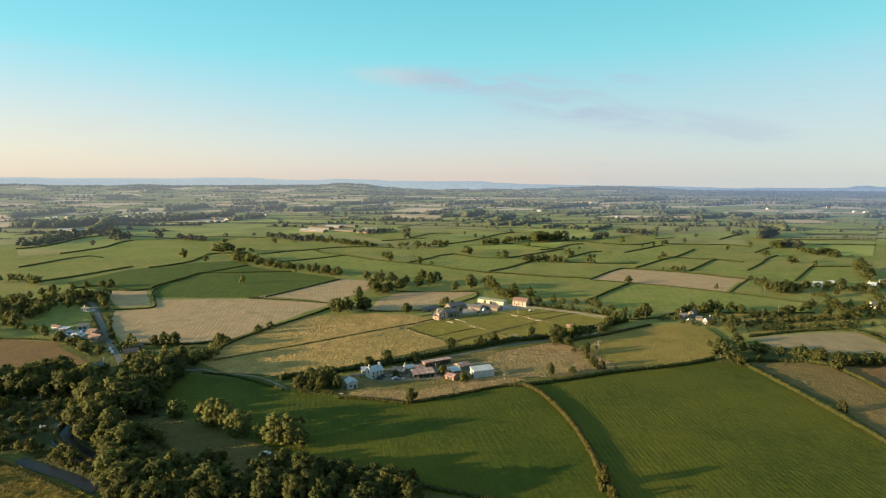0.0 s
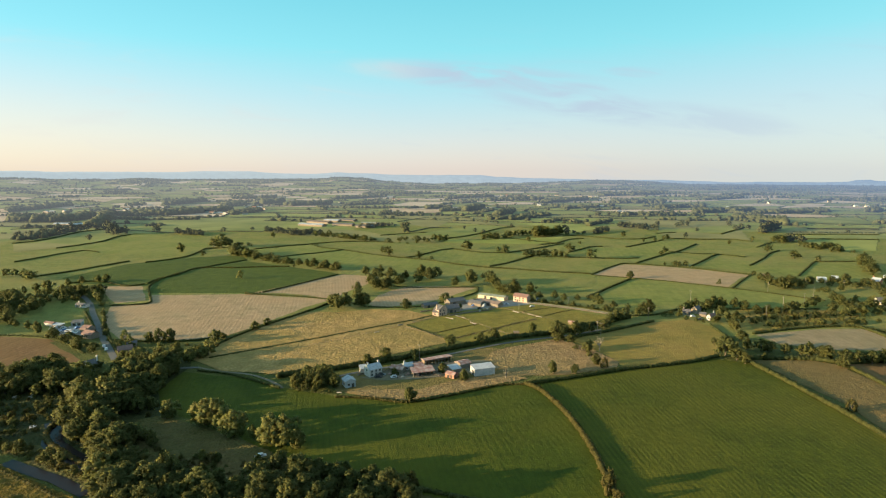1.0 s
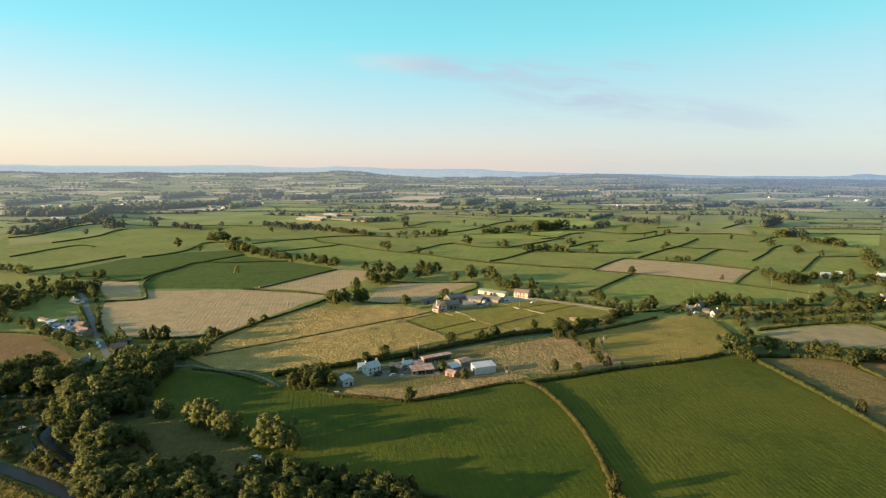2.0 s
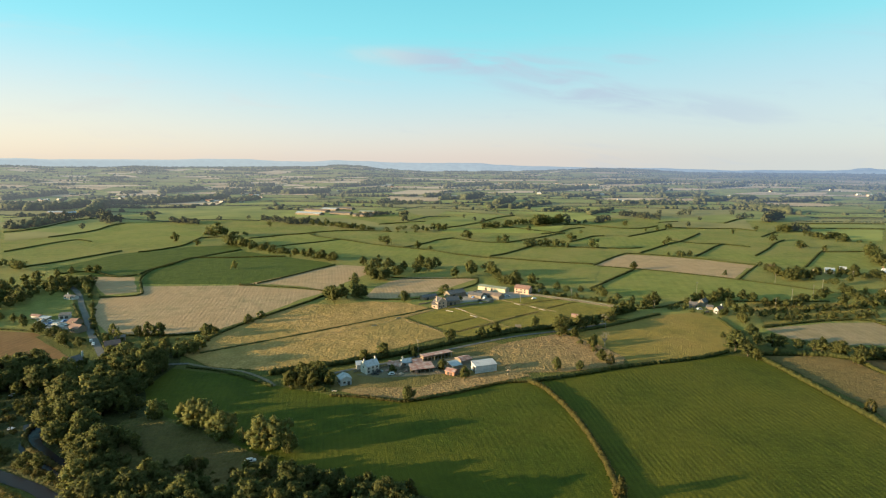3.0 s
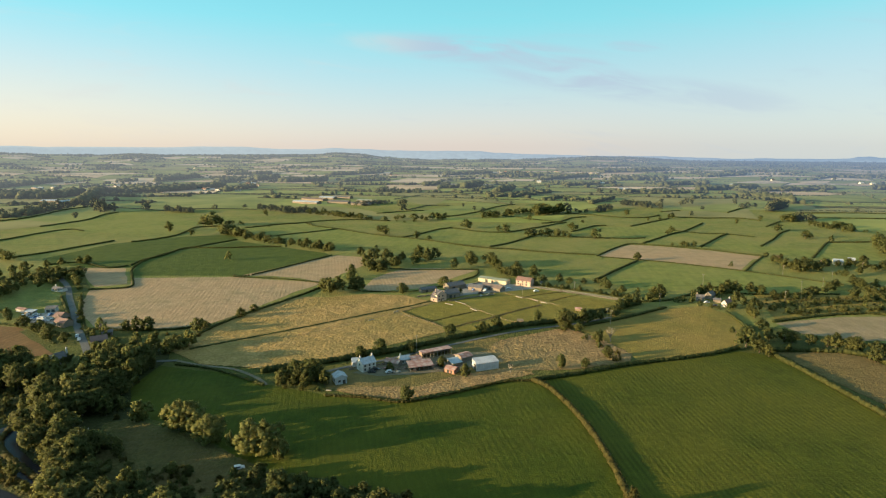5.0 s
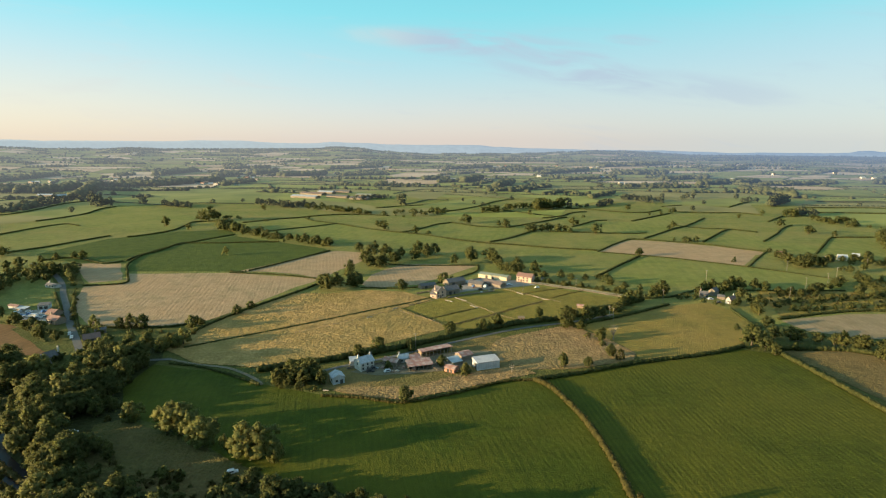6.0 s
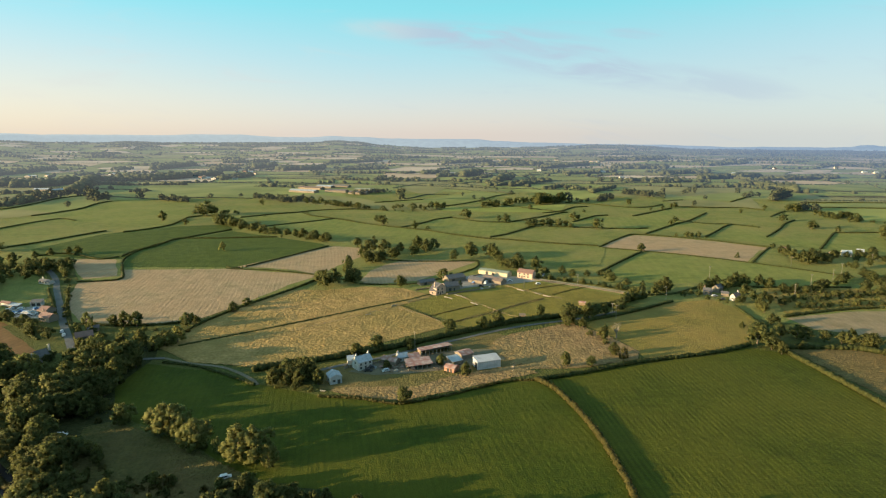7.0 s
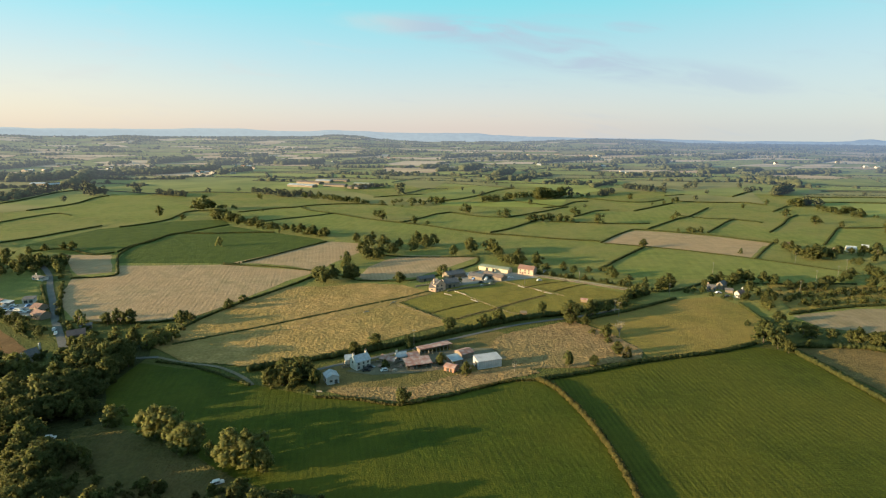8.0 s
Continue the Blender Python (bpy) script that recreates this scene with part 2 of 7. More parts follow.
def haze_colour(nodes, links, place, warm, cool):
    """The colour of the painted haze by bearing: x over y, from straight ahead round to the right."""
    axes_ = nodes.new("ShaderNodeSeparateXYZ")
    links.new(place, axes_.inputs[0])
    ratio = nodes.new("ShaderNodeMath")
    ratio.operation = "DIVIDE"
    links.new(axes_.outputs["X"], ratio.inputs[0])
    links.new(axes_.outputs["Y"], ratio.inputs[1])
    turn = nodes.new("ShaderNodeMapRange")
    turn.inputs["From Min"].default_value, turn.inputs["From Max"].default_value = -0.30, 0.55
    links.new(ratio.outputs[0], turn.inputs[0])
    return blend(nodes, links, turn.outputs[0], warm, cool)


def hazed_material(name, dark, light, grain=0.02):
    """Land and woods of the far distance, with haze painted in as emission that grows with distance."""
    m, nodes, links, shader = material(name)
    place = nodes.new("ShaderNodeNewGeometry").outputs["Position"]
    colour = blend(nodes, links, noise_of(nodes, links, grain, 5.0, place), dark, light)
    links.new(colour, shader.inputs["Base Color"])
    shader.inputs["Roughness"].default_value, shader.inputs["Specular IOR Level"].default_value = 1.0, 0.1
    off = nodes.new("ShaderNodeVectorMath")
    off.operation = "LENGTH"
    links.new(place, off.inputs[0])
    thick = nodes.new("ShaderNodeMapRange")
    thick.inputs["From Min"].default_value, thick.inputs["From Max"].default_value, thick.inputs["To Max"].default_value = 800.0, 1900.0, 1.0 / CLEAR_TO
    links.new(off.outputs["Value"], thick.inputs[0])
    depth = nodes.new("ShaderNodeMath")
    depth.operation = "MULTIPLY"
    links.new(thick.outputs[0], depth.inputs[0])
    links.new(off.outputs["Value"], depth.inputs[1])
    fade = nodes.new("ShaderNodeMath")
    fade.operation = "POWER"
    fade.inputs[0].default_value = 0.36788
    # haze is painted: the surface fades into this glow with distance
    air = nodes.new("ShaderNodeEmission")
    links.new(haze_colour(nodes, links, place, HAZE, HAZE_BLUE), air.inputs[0])
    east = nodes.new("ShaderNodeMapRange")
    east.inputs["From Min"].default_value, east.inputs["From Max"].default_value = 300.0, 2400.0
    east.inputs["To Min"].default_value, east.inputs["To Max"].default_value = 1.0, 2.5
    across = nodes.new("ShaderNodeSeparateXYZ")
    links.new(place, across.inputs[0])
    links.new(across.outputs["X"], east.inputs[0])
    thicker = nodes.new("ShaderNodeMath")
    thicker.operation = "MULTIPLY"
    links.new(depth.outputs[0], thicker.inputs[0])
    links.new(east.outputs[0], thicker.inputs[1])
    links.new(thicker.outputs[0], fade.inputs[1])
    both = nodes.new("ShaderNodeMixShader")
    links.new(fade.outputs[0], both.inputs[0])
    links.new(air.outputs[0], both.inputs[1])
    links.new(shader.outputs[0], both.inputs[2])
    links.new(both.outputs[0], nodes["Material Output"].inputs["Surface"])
    return m


FAR_LEAVES = hazed_material("distant_leaves", (0.030, 0.037, 0.016), (0.064, 0.069, 0.029), 0.12)
FAR_HEDGE = hazed_material("distant_hedge_leaves", (0.026, 0.034, 0.014), (0.055, 0.062, 0.026), 0.08)
FAR_GREEN = [hazed_material("distant_pasture", (0.112, 0.128, 0.028), (0.182, 0.184, 0.046), 0.012), hazed_material("distant_meadow", (0.136, 0.154, 0.030), (0.208, 0.210, 0.050), 0.012), hazed_material("distant_olive_field", (0.134, 0.126, 0.040), (0.202, 0.176, 0.062), 0.012)]
FAR_TAN = [hazed_material("distant_stubble", (0.30, 0.215, 0.125), (0.40, 0.29, 0.175), 0.012), hazed_material("distant_pale_stubble", (0.36, 0.27, 0.175), (0.46, 0.35, 0.235), 0.012)]
BARK = wall_material("bark", (0.10, 0.075, 0.05), (0.05, 0.04, 0.03), 2.0, 0.95)
DEADWOOD = wall_material("bare_wood", (0.23, 0.185, 0.135), (0.14, 0.115, 0.085), 2.0, 0.9)
WHITE = wall_material("white_render", (0.39, 0.38, 0.36), (0.27, 0.255, 0.235), 0.4)
CREAM = wall_material("cream_render", (0.50, 0.41, 0.28), (0.36, 0.29, 0.20), 0.4)
STONE = wall_material("field_stone", (0.19, 0.15, 0.112), (0.12, 0.098, 0.075), 1.6)
BRICK = wall_material("red_brick", (0.36, 0.16, 0.10), (0.24, 0.12, 0.08), 1.8)
SHEET_WHITE = wall_material("white_sheet_metal", (0.41, 0.40, 0.405), (0.29, 0.285, 0.29), 0.35, 0.55, 0.0, 0.9)
SHEET_BLUE = wall_material("pale_blue_sheet", (0.30, 0.335, 0.365), (0.22, 0.245, 0.265), 0.4, 0.55, 0.0, 0.9)
SHEET_GREEN = wall_material("mossy_green_sheet", (0.20, 0.22, 0.155), (0.14, 0.155, 0.11), 0.4, 0.7, 0.0, 0.9)
RUST = wall_material("rusty_sheet", (0.21, 0.072, 0.045), (0.36, 0.29, 0.26), 0.45, 0.75, 0.0, 0.8)
SLATE = wall_material("grey_slate", (0.100, 0.093, 0.095), (0.062, 0.058, 0.058), 0.9, 0.85)
SLATE_PALE = wall_material("pale_slate", (0.30, 0.33, 0.36), (0.20, 0.22, 0.24), 0.7, 0.6)
BROWN_SHEET = wall_material("brown_sheet", (0.15, 0.105, 0.085), (0.10, 0.075, 0.06), 0.5, 0.75, 0.0, 0.9)
PINK = wall_material("warm_brick_render", (0.44, 0.31, 0.235), (0.30, 0.20, 0.15), 0.5)
TILE = wall_material("clay_tile", (0.175, 0.095, 0.075), (0.12, 0.072, 0.06), 0.9, 0.8)
TIMBER = wall_material("weathered_timber", (0.20, 0.14, 0.09), (0.12, 0.09, 0.06), 1.5)
POLEWOOD = wall_material("grey_pole_wood", (0.19, 0.17, 0.14), (0.13, 0.115, 0.095), 1.5)
PALE_PAINT = wall_material("pale_trough_paint", (0.30, 0.27, 0.225), (0.21, 0.185, 0.15), 0.8)
# near-black colour of solid slabs that stand in for shade inside doorways
DOORWAY_SHADE = wall_material("doorway_shade", (0.025, 0.024, 0.023), (0.04, 0.037, 0.034), 1.0)
CARPAINTS = [wall_material(n, c, tuple(v * 0.85 for v in c), 0.3, 0.3) for n, c in (
    ("white_paint", (0.55, 0.55, 0.55)), ("blue_paint", (0.10, 0.2, 0.42)), ("dark_paint", (0.03, 0.03, 0.035)), ("silver_paint", (0.45, 0.46, 0.48)))]
TYRE = wall_material("tyre_rubber", (0.02, 0.02, 0.02), (0.035, 0.03, 0.03), 1.0)


def pane_material():
    m, nodes, links, shader = material("window_glass")
    shader.inputs["Base Color"].default_value = (0.03, 0.035, 0.04, 1)
    shader.inputs["Roughness"].default_value = 0.08
    shader.inputs["Specular IOR Level"].default_value = 0.6
    return m


def water_material():
    m, nodes, links, shader = material("river_water")
    place = nodes.new("ShaderNodeNewGeometry").outputs["Position"]
    shader.inputs["Base Color"].default_value = (0.016, 0.014, 0.015, 1)
    shader.inputs["Roughness"].default_value = 0.22
    shader.inputs["IOR"].default_value = 1.33
    shader.inputs["Specular IOR Level"].default_value = 0.08
    bump = nodes.new("ShaderNodeBump")
    bump.inputs["Strength"].default_value, bump.inputs["Distance"].default_value = 0.05, 0.1
    links.new(noise_of(nodes, links, 0.6, 3.0, place), bump.inputs["Height"])
    links.new(bump.outputs[0], shader.inputs["Normal"])
    return m


GLASS, WATER = pane_material(), water_material()


# ---- helpers for shapes ----
def part(name, bm, mat, parent=None, label=""):
    me = bpy.data.meshes.new(name)
    bm.to_mesh(me)
    bm.free()
    me.materials.append(mat)
    ob = new(name, me)
    if parent:
        ob.parent = parent
    return tagged(ob, label) if label else ob


def raw(name, verts, faces, mat, parent=None, smooth=False):
    me = bpy.data.meshes.new(name)
    me.from_pydata(verts, [], faces)
    me.materials.append(mat)
    if smooth:
        me.shade_smooth()
    me.update()
    ob = new(name, me)
    if parent:
        ob.parent = parent
    return ob


def smoothstep(a, b, v):
    v = min(1.0, max(0.0, (v - a) / (b - a)))
    return v * v * (3 - 2 * v)


def along(table, v):
    """A smooth value at v from a short table of (at, value)."""
    if v <= table[0][0]:
        return table[0][1]
    for (a, p), (b, q) in zip(table, table[1:]):
        if v <= b:
            return p + (q - p) * smoothstep(a, b, v)
    return table[-1][1]


# heights of the first wooded ridge round the horizon, by bearing in degrees
CREST = ((-60, 70), (-37, 71), (-33.6, 62), (-30.4, 54), (-28, 61), (-25, 52), (-20, 49), (-13, 45), (-10, 54), (-7.8, 47), (-5.6, 26), (-3.4, 12), (-1, 3), (5.6, 2), (7.8, 5), (10, 9), (12.2, 15), (14.8, 27), (17.4, 25), (19.9, 20), (21.4, 9), (24, 0), (60, 0))


def land(x, y):
    """Height of the land: a flat vale that rises to low hills more than two kilometres off."""
    r = math.hypot(x, y)
    if r < 2000:
        return 0.0
    az = math.degrees(math.atan2(x, y)) if y > 0 else 90.0
    rise = 0.25 * smoothstep(2300, 3200, r) + 0.75 * smoothstep(3000, 4450, r)
    roll_ = 7 * noise.noise((x * 0.0011, y * 0.0011, 7)) * smoothstep(2000, 2800, r) * (1 - smoothstep(3600, 4400, r))
    return max(0.0, along(CREST, az) * rise + roll_)


def terrain():
    """One sheet of ground in rings round the eye, out to the horizon."""
    rings = [0, 60, 150, 300, 420, 600, 1000, 1150, 1400] + [1700 + 75 * i for i in range(43)]
    turns = [-180 + 6 * i for i in range(22)] + [-48 + 0.75 * i for i in range(129)] + [54 + 6 * i for i in range(21)]
    verts = [(r * math.sin(radians(a)), r * math.cos(radians(a)), land(r * math.sin(radians(a)), r * math.cos(radians(a)))) for r in rings for a in turns]
    n = len(turns)
    faces = [(i * n + j, i * n + (j + 1) % n, (i + 1) * n + (j + 1) % n, (i + 1) * n + j) for i in range(len(rings) - 1) for j in range(n)]
    ob = raw("ground", verts, [f[::-1] for f in faces], PASTURE, None, True)
    ob.data.materials.append(FAR_GREEN[0])
    ob.data.materials.append(GARDEN)
    for i, face in enumerate(ob.data.polygons):
        face.material_index = 1 if rings[i // n] >= 1150 else 2 if rings[i // n] < 420 else 0
    return tagged(ob, "broad green farmland sheet running out to low hills", "ground", kind="structure")


def inside(x, y, poly):
    hit = False
    for (x1, y1), (x2, y2) in zip(poly, poly[1:] + poly[:1]):
        if (y1 > y) != (y2 > y) and x < (x2 - x1) * (y - y1) / (y2 - y1) + x1:
            hit = not hit
    return hit


TAKEN = []          # outlines of the fields laid out by hand, so that the patchwork keeps clear of them
layer = [0.03]


def field(poly, mat, label, tuft=0.0, cell=1.6, name="field"):
    """A field with its corners; tuft: the height of its tussocks in metres, which gives it a rough surface."""
    layer[0] += 0.004
    TAKEN.append(poly)
    nearest = min(math.hypot(x, y) for x, y in poly)
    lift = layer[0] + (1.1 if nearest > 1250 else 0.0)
    # far pastures swap to the materials with painted haze
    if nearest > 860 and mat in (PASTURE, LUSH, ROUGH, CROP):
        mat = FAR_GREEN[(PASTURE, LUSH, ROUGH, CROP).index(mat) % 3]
    bm = bmesh.new()
    edge = []
    for (x1, y1), (x2, y2) in zip(poly, poly[1:] + poly[:1]):
        n = max(1, int(math.hypot(x2 - x1, y2 - y1) / 7))
        for k in range(n):
            x, y = x1 + (x2 - x1) * k / n, y1 + (y2 - y1) * k / n
            edge.append((x + 1.3 * noise.noise((x * 0.06, y * 0.06, 8)), y + 1.3 * noise.noise((x * 0.06, y * 0.06, 9))))
    bm.faces.new([bm.verts.new((x, y, lift)) for x, y in edge])
    bmesh.ops.triangulate(bm, faces=bm.faces[:])
    if tuft:
        xs, ys = [p[0] for p in poly], [p[1] for p in poly]
        x0, y0 = min(xs), max(min(ys), 150.0)
        grid = {}
        for i in range(int((max(xs) - x0) / cell)):
            for j in range(int((max(ys) - y0) / cell)):
                if inside(x0 + (i + 0.5) * cell, y0 + (j + 0.5) * cell, poly):
                    quad = []
                    for k in ((i, j), (i + 1, j), (i + 1, j + 1), (i, j + 1)):
                        if k not in grid:
                            x, y = x0 + k[0] * cell + random.uniform(-0.4, 0.4) * cell, y0 + k[1] * cell + random.uniform(-0.4, 0.4) * cell
                            h = 0.5 + 0.35 * noise.noise((x * 0.09, y * 0.09, 2)) + 0.34 * noise.noise((x * 0.6, y * 0.66, 5)) + 0.62 * noise.noise((x * 0.26 + y * 0.08, y * 0.42 - x * 0.09, 6))
                            grid[k] = bm.verts.new((x, y, layer[0] + tuft * max(0.12, h)))
                        quad.append(grid[k])
                    bm.faces.new(quad)
    bmesh.ops.recalc_face_normals(bm, faces=bm.faces[:])
    for f in bm.faces:
        if f.normal.z < 0:
            f.normal_flip()
        f.smooth = True
    ob = part(name, bm, mat)
    return tagged(ob, label, "field" if name == "field" else name, kind="structure")


def ribbon(name, pts, width, mat, label, z=0.20):
    """A road, lane or river along a line of points, with softly uneven edges."""
    line = dense(pts, 3.0)
    if name == "water":
        RIVERS.append(line)
    verts, faces = [], []
    for i, (x, y) in enumerate(line):
        ax, ay = line[max(0, i - 1)]
        bx, by = line[min(len(line) - 1, i + 1)]
        d = math.hypot(bx - ax, by - ay) or 1
        w = (width(i / len(line)) if callable(width) else width) / 2
        for s in (-1, 1):
            k = w * (1 + 0.10 * noise.noise((x * 0.15, y * 0.15, s)))
            verts.append((x - s * (by - ay) / d * k, y + s * (bx - ax) / d * k, z))
        if i:
            faces.append((2 * i - 2, 2 * i, 2 * i + 1, 2 * i - 1))
    return tagged(raw(name, verts, faces, mat), label, name, kind="structure")


def dense(pts, gap):
    """Points along a smooth line through pts, about gap metres apart."""
    line = []
    p = [Vector((*q, 0)) for q in pts]
    for i in range(len(p) - 1):
        a, b, c, d = p[max(0, i - 1)], p[i], p[i + 1], p[min(len(p) - 1, i + 2)]
        n = max(1, int((c - b).length / gap))
        for k in range(n):
            t = k / n
            q = 0.5 * (2 * b + (c - a) * t + (2 * a - 5 * b + 4 * c - d) * t * t + (3 * b - a - 3 * c + d) * t ** 3)
            line.append((q.x, q.y))
    line.append((p[-1].x, p[-1].y))
    return line


ICO = {}
dome = [(math.cos(1.5708 * k + 0.4), math.sin(1.5708 * k + 0.4), -0.9) for k in range(4)] + [(0.85 * math.cos(1.5708 * k), 0.85 * math.sin(1.5708 * k), 0.45) for k in range(4)] + [(0, 0, 0.95)]
ICO[0] = (np.array(dome), [f for k in range(4) for f in ((k, (k + 1) % 4, 4 + k), ((k + 1) % 4, 4 + (k + 1) % 4, 4 + k), (4 + k, 4 + (k + 1) % 4, 8))])
for level in (1, 2):
    b_ = bmesh.new()
    bmesh.ops.create_icosphere(b_, subdivisions=level, radius=1.0)
    ICO[level] = (np.array([v.co[:] for v in b_.verts]), [tuple(v.index for v in f.verts) for f in b_.faces])
    b_.free()


class Heap:
    """Collects clumps and leaves for one mesh, with soft normals that follow the mass of foliage."""

    def __init__(self, rng):
        self.v, self.f, self.n, self.rng, self.soft, self.heart = [], [], 0, rng, [], None

    def lean(self, out, at):
        """Normals between the lobe's own and the whole crown's."""
        if self.heart is not None:
            away = (at - np.array(self.heart)) * np.array((1.0, 1.0, 0.9))
            away /= np.linalg.norm(away, axis=1, keepdims=True) + 1e-9
            out = out * 0.7 + away * 0.45
        self.soft.append(out / (np.linalg.norm(out, axis=1, keepdims=True) + 1e-9))

    def clump(self, c, size, level=1, rough=0.22):
        base, faces = ICO[level]
        k = 1 + rough * self.rng.standard_normal((len(base), 1))
        at = base * k * np.array(size) + np.array(c)
        self.v.append(at)
        self.lean(base + 0.0, at)
        self.f += [tuple(i + self.n for i in f) for f in faces]
        self.n += len(base)

    def leaves(self, c, size, count, leaf):
        """Sprays of leaf standing out of the clump at c."""
        rng = self.rng
        d = rng.standard_normal((count, 3))
        d /= np.linalg.norm(d, axis=1, keepdims=True)
        d[:, 2] = np.where(d[:, 2] < -0.5, -d[:, 2], d[:, 2])
        at = np.array(c) + d * np.array(size) * rng.uniform(0.80, 1.22, (count, 1))
        u = np.cross(d, rng.standard_normal((count, 3)))
        u /= np.linalg.norm(u, axis=1, keepdims=True) + 1e-9
        w = np.cross(d, u) * 0.75 + d * rng.uniform(0.1, 0.9, (count, 1))
        s = leaf * rng.uniform(0.6, 1.3, (count, 1))
        quad = np.stack([at - u * s * 0.5, at + w * s * 0.1 - u * s * 0.05, at + u * s * 0.5, at + w * s], 1).reshape(-1, 3)
        self.v.append(quad)
        self.lean(np.repeat(d + 0.35 * rng.standard_normal((count, 3)), 4, 0), quad)
        self.f += [tuple(self.n + 4 * i + k for k in range(4)) for i in range(count)]
        self.n += 4 * count

    def mesh(self, name, mat):
        me = bpy.data.meshes.new(name)
        me.from_pydata(np.concatenate(self.v).tolist(), [], self.f)
        me.materials.append(mat)
        me.shade_smooth()
        me.update()
        if self.soft:
            me.normals_split_custom_set_from_vertices(np.concatenate(self.soft).tolist())
        return me


def limb(bm, a, b, ra, rb, sides=6):
    a, b = Vector(a), Vector(b)
    turn = (b - a).to_track_quat("Z", "Y").to_matrix()
    rings = []
    for p, r in ((a, ra), (b, rb)):
        rings.append([bm.verts.new(p + turn @ Vector((r * math.cos(6.2832 * i / sides), r * math.sin(6.2832 * i / sides), 0))) for i in range(sides)])
    for i in range(sides):
        bm.faces.new((rings[0][i], rings[0][(i + 1) % sides], rings[1][(i + 1) % sides], rings[1][i]))
    bm.faces.new(rings[1])


def trunk_mesh(rng, bare=False):
    bm = bmesh.new()
    limb(bm, (0, 0, -0.02), (0.01, 0, 0.30), 0.035, 0.022)
    for i in range(14 if bare else 5):
        a = 6.2832 * i / 5 + rng.uniform(-0.4, 0.4)
        z0 = rng.uniform(0.22, 0.32)
        tip = (0.24 * math.cos(a) * rng.uniform(0.5, 1.2), 0.24 * math.sin(a) * rng.uniform(0.5, 1.2), rng.uniform(0.5, 0.95 if bare else 0.72))
        limb(bm, (0, 0, z0), tip, 0.015, 0.005, 5)
        if bare:
            for k in range(3):
                limb(bm, tip, tuple(v + rng.uniform(-0.12, 0.12) for v in tip), 0.006, 0.002, 4)
    me = bpy.data.meshes.new("trunk")
    bm.to_mesh(me)
    bm.free()
    me.materials.append(DEADWOOD if bare else BARK)
    return me


def crown_mesh(rng, mat, lobes, level, leaves, leaf, shape):
    """A crown one metre high in all: a heap of lobes with leaf sprays; shape: round, tall, plume, cone or bush."""
    heap = Heap(rng)
    low = {"round": 0.22, "tall": 0.16, "plume": 0.12, "cone": 0.06, "bush": 0.04}[shape]
    wide = {"round": 0.47, "tall": 0.37, "plume": 0.42, "cone": 0.22, "bush": 0.66}[shape]
    heap.heart = (0, 0, 0.42)
    lop, lean = rng.uniform(0.0, 6.28), rng.uniform(0.05, 0.16)
    for i in range(lobes):
        f = (i + 0.5) / lobes
        z = low + (0.93 - low) * f
        if shape == "cone":
            ring = wide * (1.05 - f)
        elif shape == "bush":
            ring = wide * math.sqrt(max(0.05, 1 - f * f))
        else:
            ring = wide * math.sqrt(max(0.06, 1 - (2 * f - 0.85) ** 2))
        a = 2.4 * i + rng.uniform(-0.7, 0.7)
        ring *= 1 + 0.22 * math.sin(3 * a + lop) + lean * math.cos(a - lop)
        d = ring * math.sqrt(rng.uniform(0.05, 0.98))
        s = (0.05 + 0.15 * ring * rng.uniform(0.6, 1.4)) * (0.8 if shape == "cone" else 1.0) * (1.5 if lobes < 20 else 1.15 if lobes < 40 else 0.84) * (0.8 if shape == "plume" else 1.0)
        c, size = (d * math.cos(a), d * math.sin(a), min(z + 0.05 * rng.standard_normal(), 1 - s * 0.7)), (s, s, s * (rng.uniform(0.85, 1.2) if shape == "plume" else rng.uniform(0.7, 1.0)))
        heap.clump(c, tuple((0.92 if shape == "plume" else 0.78) * v for v in size), level, 0.22)
        if leaves:
            heap.leaves(c, size, leaves // lobes, leaf * (0.72 if shape == "plume" else 1.0))
    return heap.mesh("crown", mat)


KINDS = {"oak": (OAK, "round", "broad dark green oak with a dense rounded crown"),
         "ash": (ASH, "tall", "upright leafy ash tree with a sunlit green crown"),
         "willow": (WILLOW, "plume", "silvery grey-green willow with a full billowing crown"),
         "cypress": (CONIFER, "cone", "tall dark pointed conifer among the gardens"),
         "bush": (ASH, "bush", "low rounded green bush in rough grass"),
         "thorn": (HEDGE_DRY, "bush", "brownish thorn bush with thin dry foliage")}
CROWNS, TRUNKS = {}, {}
for k_, (key_, (mat_, shape_, label_)) in enumerate(KINDS.items()):
    for far_, (lobes_, level_, leaves_, leaf_) in enumerate(((74, 0, 1600, 0.070), (26, 0, 400, 0.112), (11, 0, 110, 0.17))):
        CROWNS[key_, far_] = [crown_mesh(np.random.default_rng(100 * k_ + 10 * far_ + v), mat_, lobes_ + 2 * v, level_, leaves_, leaf_, shape_) for v in range(3)]
for v in range(3):
    TRUNKS[v] = trunk_mesh(np.random.default_rng(50 + v))


FAR_TREES = {}
ARRAYS = {}


def arrays(me):
    if me.name not in ARRAYS:
        soft = np.zeros((len(me.vertices), 3))
        for p in me.polygons:
            for k in p.loop_indices:
                soft[me.loops[k].vertex_index] = me.corner_normals[k].vector
        ARRAYS[me.name] = (np.array([v.co[:] for v in me.vertices]), [tuple(p.vertices) for p in me.polygons], soft)
    return ARRAYS[me.name]


NEAR, AIRY = 400.0, 1000.0          # rows of trees past NEAR join one mass; past AIRY all of them take leaves with painted haze


